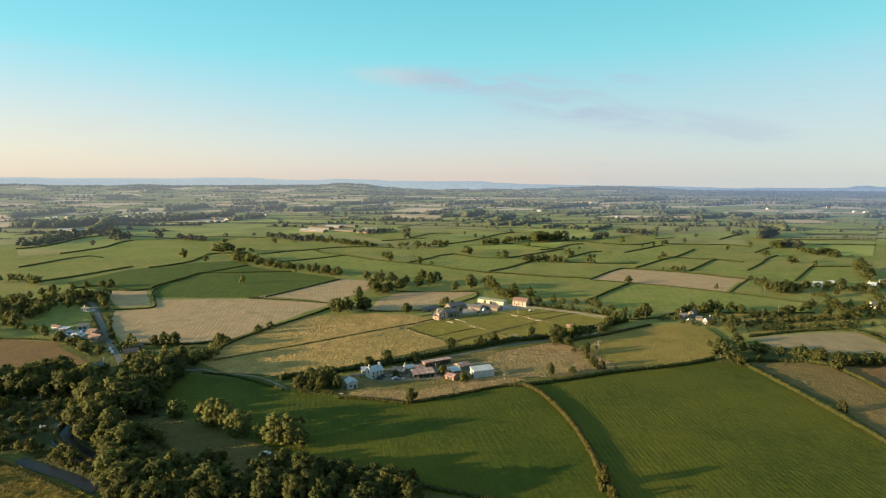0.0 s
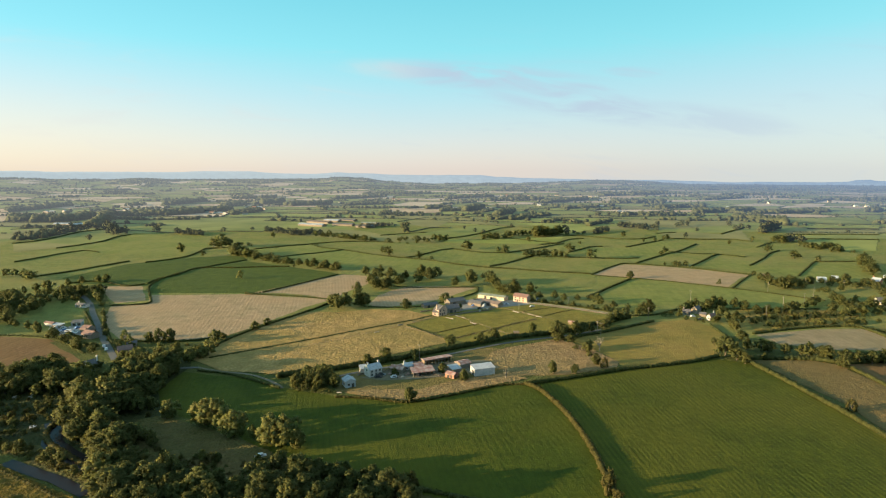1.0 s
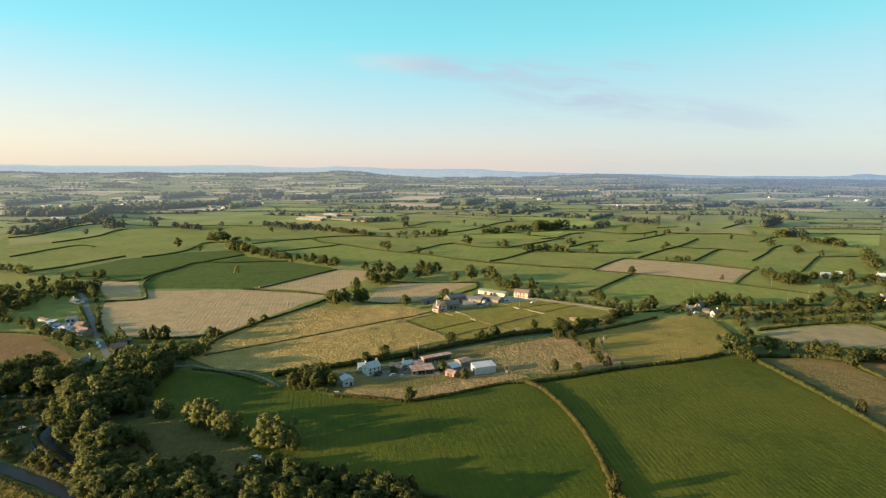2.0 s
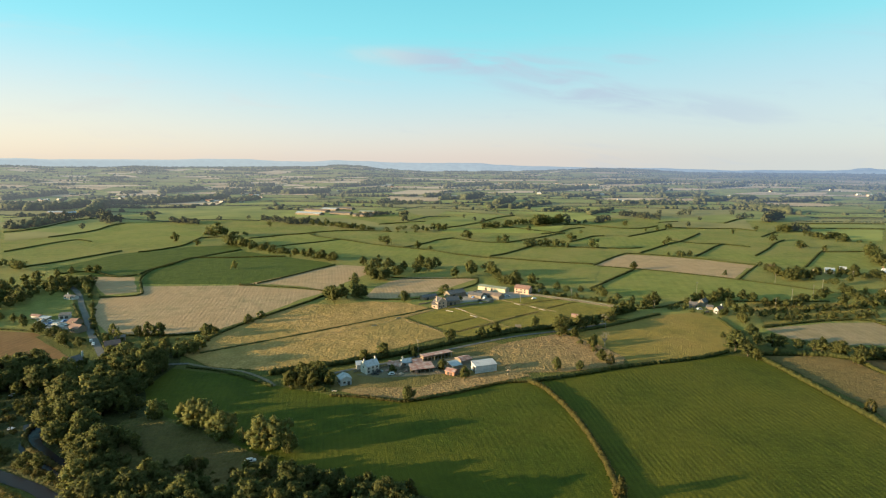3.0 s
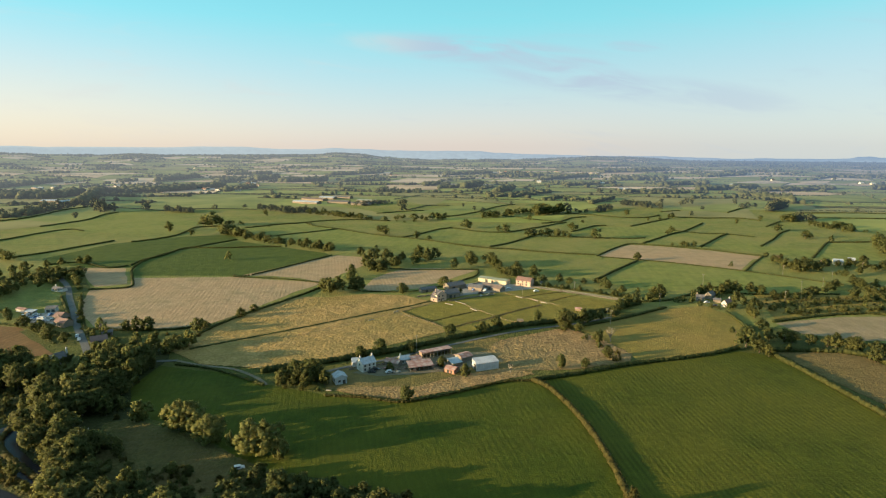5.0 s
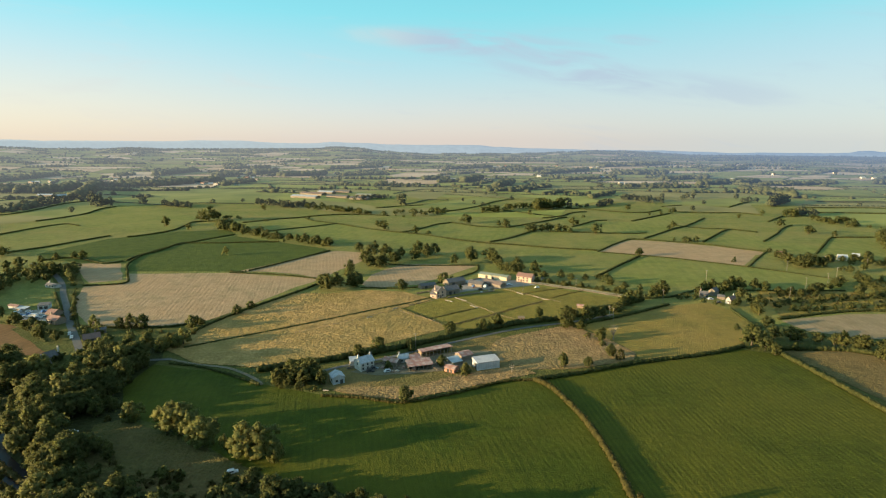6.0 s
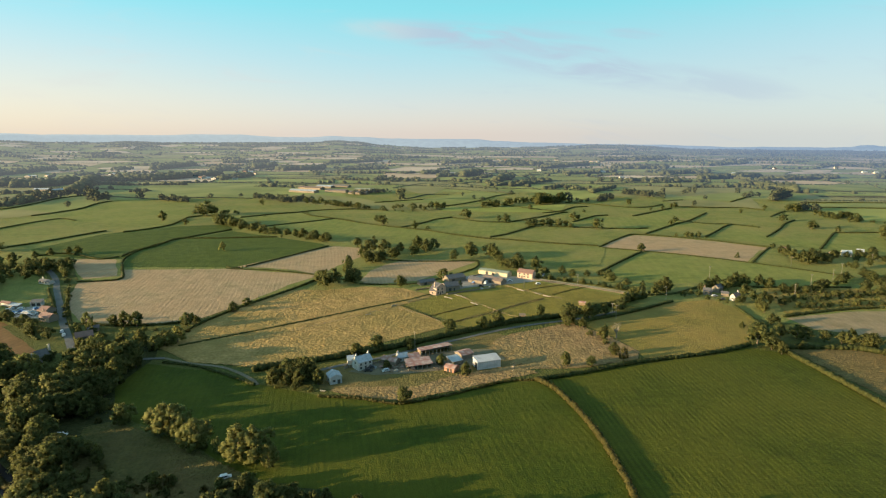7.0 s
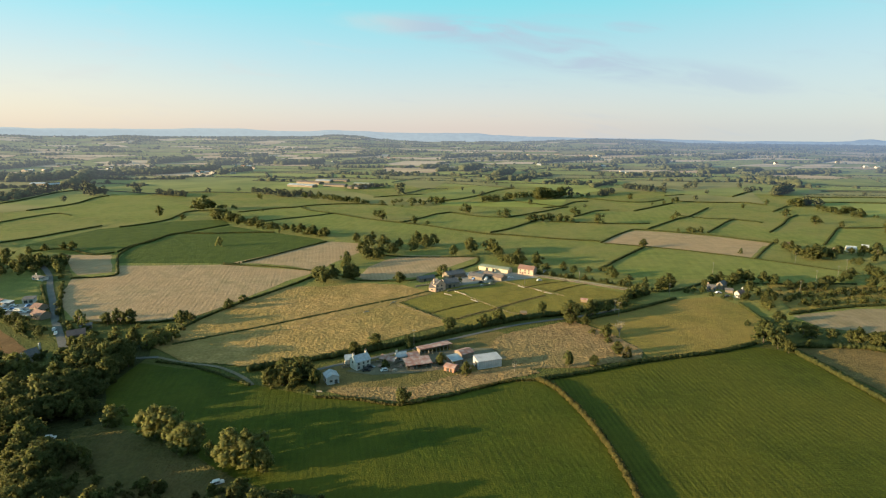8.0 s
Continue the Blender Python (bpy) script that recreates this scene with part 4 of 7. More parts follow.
field([(-1254.0, 1783.8), (-1262.3, 1928.7), (-1100.1, 1830.9), (-1112.4, 1700.3)], FAR_TAN[0], "straw-coloured strip between far hedges")
field([(-554.4, 2057.3), (-512.7, 2091.8), (-414.8, 2013.6), (-468.1, 1949.0)], FAR_TAN[0], "brown stubble field by the far village")

# lanes and river
ribbon("lane", [(66.3, 481.6), (74.2, 472.4), (86.9, 463.6), (105.6, 451.7), (120.8, 440.5), (132.6, 432.8)], 3.0, TRACK, "pale dusty farm lane with grass edges")
ribbon("lane", [(-138.8, 315.7), (-123.1, 308.9), (-105.6, 304.1), (-89.7, 292.6), (-82.9, 284.4)], 1.9, MUD, "pale farm track along the meadow")
ribbon("path", [(8.3, 369.5), (20.0, 379.1), (32.4, 388.0), (50.3, 403.7), (68.6, 416.6)], 0.9, SCRUB, "worn brown footpath across the paddock")
ribbon("lane", [(-6.7, 429.1), (-19.2, 415.7), (-34.9, 400.2)], 1.2, MUD, "short dusty field track")
ribbon("lane", [(-68.4, 292.3), (-52.1, 304.2), (-28.0, 317.0), (5.0, 338.4), (42.4, 360.2), (82.5, 375.1), (109.3, 388.7)], 2.4, TARMAC, "narrow shaded lane under a tall hedge")
ribbon("road", [(-165.8, 285.4), (-176.1, 302.3), (-191.2, 325.3), (-208.1, 348.4), (-226.3, 372.2), (-249.5, 405.5), (-275.3, 441.4), (-298.6, 475.3), (-328.9, 509.7), (-373.5, 549.7)], 4.0, TARMAC, "grey country road through the hamlet", 0.30)
ribbon("road", [(-190.0, 323.3), (-177.7, 315.3), (-157.6, 314.0), (-138.8, 315.7)], 2.4, TARMAC, "narrow tarmac side lane", 0.29)
ribbon("water", [(-172.9, 245.9), (-165.3, 235.0), (-160.7, 226.4), (-152.2, 219.5), (-141.8, 211.9), (-131.9, 206.9)], 7.6, WATER, "still grey river bend reflecting the evening sky", 0.30)
ribbon("water", [(-167.6, 210.7), (-149.1, 202.0), (-140.8, 198.5), (-131.8, 193.5), (-123.0, 188.5)], 4.6, WATER, "narrow grey river between banks", 0.305)

# ---- hedges ----
hedge([(42.4, 287.6), (48.8, 278.1), (53.8, 259.5), (56.9, 240.7), (58.3, 222.9), (58.3, 206.6), (57.8, 192.3), (58.5, 179.8), (58.7, 164.4)], 2.2, 2.3, HEDGE_DRY, "clipped hedge with dry golden leaves between meadows", 0.1)
hedge([(43.0, 287.6), (65.6, 295.6), (100.2, 308.6), (136.2, 318.6), (161.8, 329.6)], 2.0, 2.2)
hedge([(-52.7, 272.6), (-35.4, 270.2), (-17.7, 265.8), (4.0, 274.1), (27.9, 286.2), (42.5, 288.4)], 1.1, 1.4, HEDGE_DRY, "thin straw-coloured field edge of tall grass")
hedge([(174.9, 322.1), (179.1, 281.1), (181.7, 243.5), (182.1, 221.7), (182.2, 197.1)], 2.2, 2.4, HEDGE, "dark field hedge along a meadow")
hedge([(-88.6, 299.4), (-59.8, 311.7), (-32.0, 324.1), (5.2, 346.3), (43.2, 367.8), (77.9, 380.7), (113.4, 403.7), (139.1, 419.4)], 3.2, 3.0, HEDGE, "tall dark hedge along the narrow lane")
hedge([(-139.1, 332.9), (-113.7, 350.5), (-79.0, 375.1), (-43.3, 401.9), (-23.5, 415.8), (-6.7, 430.8)], 1.0, 1.5, HEDGE, "low hedge and fence line across the hay")
hedge([(-148.6, 330.9), (-143.8, 363.2), (-131.9, 395.9), (-108.3, 441.8), (-90.7, 481.6)], 2.2, 2.6)
hedge([(-275.7, 466.5), (-248.7, 474.2), (-265.0, 508.3), (-284.9, 547.5), (-290.9, 592.7), (-281.9, 641.5), (-245.8, 707.1)], 1.8, 2.0)
hedge([(-180.0, 513.7), (-165.0, 515.8), (-113.1, 604.6)], 1.8, 2.0)
hedge([(-178.4, 508.8), (-134.9, 500.7), (-90.7, 481.6), (-63.4, 460.1)], 1.4, 1.6)
hedge([(-221.3, 368.2), (-171.2, 366.1), (-148.2, 374.9)], 1.8, 2.4)
hedge([(-372.5, 561.0), (-350.8, 572.3), (-308.5, 548.1), (-294.9, 556.2)], 2.0, 2.2)
hedge([(156.8, 596.1), (174.4, 621.3), (194.9, 648.6), (215.4, 666.9), (251.3, 651.1), (285.4, 629.1), (305.6, 608.8), (323.3, 592.8)], 1.8, 2.2)
hedge([(323.3, 592.8), (299.8, 564.4), (268.9, 524.1)], 1.4, 1.6)
hedge([(127.1, 490.2), (155.6, 528.9), (189.1, 570.8)], 2.4, 2.8)
hedge([(159.4, 593.0), (216.7, 563.2), (266.4, 526.2), (299.7, 495.7), (319.9, 472.8)], 1.2, 1.6)
hedge([(128.3, 426.5), (159.2, 427.7), (199.8, 450.8), (233.2, 444.4), (295.8, 443.2)], 1.8, 2.2)
hedge([(152.6, 409.3), (116.4, 385.7), (80.9, 367.2)], 2.4, 2.8)
hedge([(189.8, 399.2), (187.4, 373.4), (181.2, 342.5)], 1.8, 2.2)
hedge([(208.6, 377.1), (253.7, 390.6), (291.1, 391.4), (302.9, 362.3)], 2.2, 2.8)
hedge([(291.1, 391.4), (291.1, 366.3), (285.9, 324.6)], 1.8, 2.4)
hedge([(226.0, 315.4), (225.3, 280.5), (224.7, 252.3)], 1.8, 2.4)
hedge([(179.7, 326.1), (211.7, 323.6), (227.4, 317.3), (271.0, 322.7)], 2.4, 3.0)
hedge([(77.4, 475.8), (100.8, 460.8), (124.6, 444.7), (136.4, 431.6)], 1.5, 2.0)
hedge([(-60.8, 458.1), (-18.8, 459.2), (25.6, 504.2), (32.4, 531.8)], 1.3, 1.6)
hedge([(-70.5, 556.5), (-35.3, 536.1), (32.5, 534.5)], 1.5, 2.0)
hedge([(1.7, 368.5), (-26.1, 403.1)], 0.8, 1.0)
hedge([(-136.4, 310.0), (-114.8, 303.3), (-84.3, 284.4)], 1.0, 1.6, HEDGE, "low grassy bank and hedge by a track")
hedge([(-9.5, 191.0), (2.6, 186.5), (21.7, 180.1), (40.2, 176.7)], 1.2, 2.0)
hedge([(-173.3, 208.7), (-152.1, 197.7), (-134.0, 187.7), (-113.6, 175.3)], 0.9, 1.4, HEDGE_DRY, "fringe of dry grasses along the crop edge")
hedge([(-172.2, 247.4), (-165.9, 230.3), (-142.3, 212.0), (-129.1, 204.9)], 1.4, 2.4, HEDGE_DRY, "fringe of reeds along the river bank")
hedge([(-307.4, 381.7), (-263.1, 374.2), (-220.8, 342.9)], 1.4, 2.0)
hedge([(-284.0, 445.3), (-257.4, 410.4), (-235.4, 380.5)], 1.8, 2.2)
hedge([(-269.3, 445.0), (-247.7, 410.2), (-227.5, 380.3), (-191.6, 331.6)], 2.0, 2.4)

for pts in ([(-8.9, 380.5), (7.5, 393.1), (22.7, 404.0)], [(8.3, 370.5), (20.1, 380.2), (32.5, 389.2), (50.4, 404.9), (68.8, 417.9)], [(59.0, 438.2), (70.9, 445.8), (92.4, 455.1)], [(77.3, 427.7), (91.8, 439.3), (104.4, 446.9)]):
    hedge(pts, 0.4, 0.6, HEDGE_DRY, "low line of rank grass along a paddock fence")

# hedges of the pastures in the middle distance
hedge([(-436.2, 592.5), (-426.1, 610.6), (-415.4, 629.8), (-404.4, 661.2), (-396.3, 680.0), (-389.1, 700.0)], 2.2, 2.8)
hedge([(-362.8, 691.2), (-346.1, 711.7), (-334.1, 738.2), (-334.7, 772.1), (-339.2, 809.5), (-323.9, 820.4), (-297.7, 814.1)], 2.2, 2.8)
hedge([(-292.9, 559.1), (-293.4, 586.9), (-286.4, 601.7), (-285.0, 623.9), (-283.5, 647.8), (-271.1, 651.1), (-240.7, 650.5), (-216.6, 653.6), (-179.4, 656.5)], 2.2, 2.8)
hedge([(-528.9, 699.0), (-523.7, 728.9), (-517.2, 771.5), (-503.8, 797.1), (-474.4, 780.6)], 2.2, 2.8)
hedge([(-562.4, 826.5), (-549.3, 868.6), (-544.0, 908.6), (-556.7, 968.7), (-551.4, 1001.5)], 2.2, 2.8)
hedge([(-671.0, 884.9), (-656.2, 911.7), (-656.6, 963.7), (-668.9, 1040.4), (-661.9, 1078.2), (-642.7, 1108.0)], 2.2, 2.8)
hedge([(-598.0, 1076.2), (-545.3, 1055.2), (-480.1, 1025.5), (-446.6, 1052.1), (-389.8, 1050.3), (-330.0, 1039.1)], 2.2, 2.8)
hedge([(-838.5, 1104.0), (-795.7, 1134.3), (-777.2, 1155.9)], 2.2, 2.8)
hedge([(-268.0, 807.7), (-249.5, 824.3), (-230.3, 841.6), (-208.7, 853.3), (-187.9, 871.9), (-164.8, 884.5), (-122.6, 890.1), (-78.1, 875.5)], 2.2, 2.8)
hedge([(-196.2, 853.0), (-177.2, 822.5), (-140.1, 793.6), (-96.3, 751.6), (-65.0, 727.4), (-48.8, 718.1), (-14.9, 695.9), (11.6, 671.3), (48.5, 644.5), (72.6, 636.9), (106.6, 619.3), (156.1, 602.3)], 2.2, 2.8)
hedge([(-48.8, 718.1), (-30.2, 740.5), (-16.3, 764.5), (-5.3, 784.9), (14.1, 800.7)], 2.2, 2.8)
hedge([(-105.5, 971.5), (-69.3, 995.5), (-31.0, 1011.7)], 2.2, 2.8)
hedge([(-61.1, 1021.6), (-42.7, 1058.4), (-22.9, 1098.0), (14.6, 1096.7)], 2.2, 2.8)
hedge([(-97.4, 1229.1), (-64.7, 1296.9), (-40.3, 1325.8), (11.3, 1308.7), (86.4, 1384.6)], 2.2, 2.8)
hedge([(-511.2, 1375.9), (-421.3, 1388.7), (-335.2, 1368.8)], 2.2, 2.8)
hedge([(-482.8, 1517.8), (-420.9, 1535.1), (-334.7, 1551.7), (-221.8, 1611.3), (-150.2, 1523.0)], 2.2, 2.8)
hedge([(-1.5, 922.1), (21.3, 936.4), (45.6, 967.1), (66.7, 1000.0), (103.1, 1073.4), (139.7, 1113.8)], 2.2, 2.8)
hedge([(86.8, 757.0), (112.5, 782.0), (140.1, 808.7), (165.5, 837.4), (180.3, 849.3)], 2.2, 2.8)
hedge([(146.3, 844.0), (174.7, 862.2), (200.5, 902.0), (225.9, 915.7)], 2.2, 2.8)
hedge([(54.1, 651.6), (77.0, 673.8), (102.0, 710.3), (120.2, 737.0), (139.0, 741.3)], 2.2, 2.8)
hedge([(168.4, 760.1), (189.4, 785.4), (211.9, 812.5), (229.3, 817.9)], 2.2, 2.8)
hedge([(204.8, 962.4), (238.0, 945.5), (281.2, 906.9), (316.2, 905.9), (349.1, 934.6)], 2.2, 2.8)
hedge([(262.9, 811.2), (292.9, 840.1), (318.5, 864.8), (345.7, 891.0)], 2.2, 2.8)
hedge([(229.6, 670.5), (257.8, 702.5), (289.0, 737.8), (319.1, 766.6), (373.8, 838.0)], 2.2, 2.8)
hedge([(131.9, 722.9), (178.6, 712.9), (217.1, 703.4), (244.4, 707.1)], 2.2, 2.8)
hedge([(14.1, 800.7), (50.4, 762.9), (86.8, 757.0)], 2.2, 2.8)
hedge([(10.3, 1212.2), (77.8, 1160.9), (134.3, 1114.0)], 2.2, 2.8)
hedge([(284.8, 646.8), (314.4, 684.5), (340.6, 718.1), (357.8, 736.1)], 2.2, 2.8)
hedge([(298.9, 772.2), (330.2, 741.5), (357.8, 736.1), (379.6, 712.8)], 2.2, 2.8)
hedge([(352.7, 649.0), (396.2, 699.4), (426.4, 739.3), (456.1, 768.4)], 2.2, 2.8)
hedge([(367.2, 583.0), (392.7, 613.6), (436.0, 666.0), (445.0, 673.6)], 2.2, 2.8)
hedge([(444.5, 801.0), (471.0, 829.4), (494.2, 853.6)], 2.2, 2.8)
hedge([(476.5, 970.6), (521.8, 1021.6), (551.3, 1049.0)], 2.2, 2.8)
hedge([(747.8, 1198.1), (816.5, 1248.9), (891.3, 1304.2)], 2.2, 2.8)
hedge([(695.6, 1151.0), (768.1, 1125.4), (854.2, 1111.3)], 2.2, 2.8)
hedge([(671.9, 1045.1), (725.2, 1033.8), (785.3, 1022.5)], 2.2, 2.8)
hedge([(559.5, 899.1), (614.9, 890.5), (676.1, 881.8)], 2.2, 2.8)
hedge([(587.9, 959.1), (661.4, 956.9), (726.6, 946.9)], 2.2, 2.8)
hedge([(370.0, 982.2), (407.3, 998.2)], 2.2, 2.8)
hedge([(445.0, 673.6), (476.0, 673.0), (516.4, 676.1)], 2.2, 2.8)
hedge([(471.7, 867.2), (452.0, 895.0), (400.3, 896.5), (362.7, 911.8)], 2.2, 2.8)
hedge([(65.5, 982.9), (137.1, 889.8), (180.3, 849.3)], 2.2, 2.8)
hedge([(-140.1, 793.6), (-165.4, 768.1), (-190.3, 749.0), (-218.4, 722.0)], 2.2, 2.8)

# ---- trees: the near woods ----
# left of x -220 the wood is unseen, added partly to shade the rest
wood([(-303.6, 279.4), (-269.5, 286.7), (-233.4, 286.3), (-226.3, 301.2), (-219.5, 312.0), (-179.5, 285.6), (-176.1, 298.0), (-174.9, 316.2), (-156.2, 311.2), (-143.2, 303.7), (-144.8, 281.2), (-149.7, 263.2), (-148.8, 247.1), (-162.5, 244.3), (-171.0, 253.6), (-184.1, 276.4), (-202.1, 279.7), (-226.2, 276.9), (-292.1, 268.3)], 74, (8, 13.5), ["oak", "oak", "ash", "willow"], 5.4, "wood by the river")
wood([(-164.6, 235.7), (-166.3, 250.4), (-172.6, 274.1), (-157.4, 277.6), (-141.1, 273.7), (-125.4, 246.9), (-131.9, 237.1), (-121.6, 217.4), (-130.2, 210.5), (-145.0, 220.0), (-156.1, 230.2)], 34, (8, 13), ["oak", "ash", "ash", "bush"], 5.2, "wood by the river")
wood([(-263.5, 286.7), (-226.3, 301.2), (-179.5, 285.6), (-178.2, 316.2), (-144.4, 306.4), (-142.9, 277.4), (-129.5, 250.0), (-147.1, 244.1), (-169.6, 247.3), (-173.7, 227.8), (-212.3, 228.2)], 90, (3, 6), ["bush", "bush", "thorn", "ash"], 3.0, "undergrowth of the wood")
wood([(-256.1, 285.0), (-186.5, 277.9), (-171.5, 253.6), (-168.4, 234.1), (-193.2, 234.4), (-214.4, 236.2)], 110, (2.5, 5.5), ["bush", "bush", "thorn"], 2.6, "scrub by the river")
wood([(-139.4, 222.4), (-129.0, 224.8), (-112.4, 201.8), (-73.2, 193.5), (-53.0, 203.3), (-19.5, 190.4), (-10.7, 177.1), (-32.1, 159.5), (-92.4, 159.9), (-117.3, 184.7)], 90, (3, 6.5), ["bush", "ash", "bush", "thorn"], 3.2, "undergrowth of the wood")
wood([(-234.8, 332.2), (-204.9, 311.8), (-199.6, 316.5), (-200.2, 331.7), (-169.1, 285.5), (-187.5, 284.1), (-214.8, 307.4)], 11, (4, 7), ["ash", "oak", "bush"], 4.0, "trees round the cottages")
wood([(-222.4, 373.5), (-205.0, 373.2), (-178.9, 331.4), (-180.8, 316.3), (-190.6, 331.6)], 8, (4, 7.5), ["ash", "oak", "bush", "willow"], 4.0, "trees round the cottages")
wood([(-337.1, 420.0), (-398.7, 499.5), (-367.7, 498.8), (-336.8, 522.3), (-309.3, 486.3), (-327.4, 442.4)], 34, (6, 10), ["oak", "ash"], 6.0, "hamlet gardens")
wood([(-262.2, 372.8), (-247.6, 373.9), (-228.5, 364.5), (-206.8, 337.2), (-210.6, 331.9), (-230.2, 352.3)], 8, (4, 7), ["ash", "oak", "bush"], 4.0, "trees round the cottages")
tree_row([(-281.7, 464.6), (-252.9, 418.4), (-228.3, 380.3)], 7.0, (3, 5), ["bush", "ash"], "roadside trees", 1.0)
# unseen oaks, added left of the crop to shade it and the wood
for x, y in ((-226, 140), (-232, 158), (-228, 176), (-238, 192), (-240, 210), (-246, 226), (-252, 243), (-250, 262), (-262, 278), (-240, 150), (-250, 185), (-262, 220)):
    tree(x, y, random.uniform(11, 15), "oak", 1.15, "trees beyond the crop")
wood([(-178.2, 316.2), (-179.5, 331.4), (-172.1, 344.4), (-149.7, 341.8), (-136.4, 343.9), (-139.6, 325.6), (-158.0, 315.0)], 16, (6.5, 10.5), ["ash", "ash", "willow", "bush"], 4.5, "trees along the lane")
wood([(-188.2, 331.5), (-190.0, 351.7), (-167.8, 358.6), (-140.9, 355.7), (-141.8, 339.5), (-165.8, 331.2)], 22, (3.5, 6), ["bush", "ash", "bush", "thorn"], 3.5, "bushes along the lane")
for x, y, h, k, w in ((-176.5, 319.1, 10.5, "willow", 0.85), (-180.2, 331.4, 7.0, "willow", 0.9)):
    tree(x, y, h, k, w, "trees along the lane")
wood([(-139.4, 222.4), (-139.4, 232.7), (-127.7, 222.3), (-112.4, 201.8), (-92.6, 195.6), (-72.2, 190.8), (-52.5, 201.2), (-39.3, 199.1), (-19.4, 189.3), (-10.1, 183.8), (-10.7, 175.5), (-30.3, 149.4), (-87.0, 149.8), (-115.2, 181.2), (-117.5, 193.8), (-129.9, 206.1)], 84, (6.5, 11), ["oak", "ash", "ash", "oak", "oak"], 5.6, "wood by the river")
wood([(-128.3, 199.9), (-103.8, 201.7), (-79.8, 184.4), (-74.0, 149.7), (-94.1, 159.9)], 16, (8, 11), ["willow", "oak", "ash"], 6.5, "willows by the river")
wood([(-70.1, 210.0), (-54.5, 209.8), (-40.2, 204.0), (-19.8, 193.0), (-11.3, 187.4), (-29.1, 186.8), (-55.2, 195.2)], 30, (3.5, 6), ["ash", "oak", "bush"], 4.0, "bushes at the wood's edge")
wood([(-196.3, 229.1), (-173.1, 223.7), (-155.6, 218.6), (-129.2, 203.2), (-134.2, 199.1), (-157.1, 210.8), (-186.2, 225.4)], 60, (2.5, 4.5), ["bush", "ash", "thorn", "bush"], 2.8, "bank thicket")
wood([(-192.3, 233.3), (-163.0, 222.6), (-138.6, 206.2), (-142.4, 202.0), (-163.2, 213.1), (-182.3, 220.4)], 14, (4, 7), ["bush", "ash", "thorn"], 4.0, "bank thicket")
wood([(-76.0, 280.0), (-70.0, 284.5), (-58.0, 282.0), (-55.0, 277.0), (-62.0, 275.0)], 4, (3, 5), ["bush", "oak"], 4.0, "trees beside the old farm")
wood([(-77.0, 285.0), (-73.0, 296.5), (-60.0, 295.0), (-54.0, 288.0), (-54.5, 281.5), (-66.0, 281.0)], 10, (7, 11), ["oak", "ash", "ash"], 4.6, "trees beside the old farm")
for x, y, h, k, w in ((-124.0, 250.5, 8.5, "willow", 1.1), (-104.5, 242.5, 12.5, "willow", 1.1), (-99.0, 240.0, 13.0, "willow", 1.05), (-88.5, 231.5, 12.0, "willow", 1.1), (-79.2, 228.9, 6.5, "willow", 0.6),
                      (-70.5, 225.0, 13.0, "willow", 1.15), (-64.8, 224.0, 13.0, "willow", 1.1), (-58.8, 220.5, 8.5, "willow", 0.8), (-126.0, 229.4, 5.5, "willow", 0.9),
                      (-121.0, 228.0, 5.0, "willow", 0.9), (-88.4, 209.0, 6.0, "thorn", 0.8), (-92.5, 211.0, 5.0, "willow", 0.9), (-11.5, 191.8, 8.0, "thorn", 0.7), (-25.4, 195.8, 7.0, "ash", 0.9)):
    tree(x, y, h * (0.75 if k == "thorn" else 1.0), k, w, "trees round the clearing")
wood([(-129.6, 232.6), (-103.7, 215.8), (-77.9, 207.0), (-59.0, 209.9), (-61.4, 202.6), (-81.9, 200.3), (-106.4, 207.2), (-122.7, 217.4)], 26, (3, 5.5), ["bush", "ash", "thorn"], 3.2, "bushes at the wood's edge")
for x, y, h, k, w in ((-16.4, 267.1, 7.0, "oak", 0.9), (-17.2, 329.0, 6, "oak", 0.9), (4.2, 351.0, 8.0, "oak", 1.05), (-36.8, 302.2, 3.5, "bush", 0.6),
                      (-26.8, 302.1, 4.5, "bush", 0.6), (-1.2, 306.3, 5, "ash", 0.9), (10.4, 294.7, 6.0, "bush", 0.6), (5.4, 301.7, 3, "bush", 0.6), (23.6, 357.5, 7.5, "ash", 1.05), (33.0, 363.8, 8.5, "ash", 1.1),
                      (60.0, 379.2, 8, "ash", 1.0), (75.2, 367.3, 12, "oak", 1.05), (81.1, 359.5, 6, "ash", 0.9), (71.3, 303.5, 5.5, "oak", 0.9), (59.4, 303.6, 7.5, "ash", 0.75), (86.6, 317.4, 7, "ash", 0.9)):
    tree(x, y, h, k, w, "single trees and bushes")
for x, y, h, k, w in ((90.1, 312.5, 6, "thorn", 0.6), (56.7, 189.7, 8.0, "thorn", 0.62), (57.6, 181.5, 5, "thorn", 0.62), (167.7, 332.7, 13.0, "ash", 1.1), (170.3, 324.2, 8, "oak", 1.0), (172.7, 358.1, 4, "bush", 0.6),
                      (172.1, 318.1, 7, "ash", 0.9), (185.6, 252.7, 6.5, "thorn", 0.62), (222.1, 309.7, 8, "oak", 0.9), (-29.9, 449.7, 5, "ash", 0.9), (-185.1, 363.8, 9, "oak", 0.95), (-177.6, 363.7, 9, "oak", 0.95),
                      (-190.8, 363.9, 7, "oak", 1.0), (-148.3, 363.2, 8.5, "oak", 0.9), (-148.6, 371.0, 6, "ash", 0.9), (-84.7, 448.9, 13, "oak", 1.0), (-79.2, 456.5, 12, "oak", 1.0), (-69.0, 460.2, 11, "oak", 1.0)):
    tree(x, y, h, k, w, "single trees and bushes")
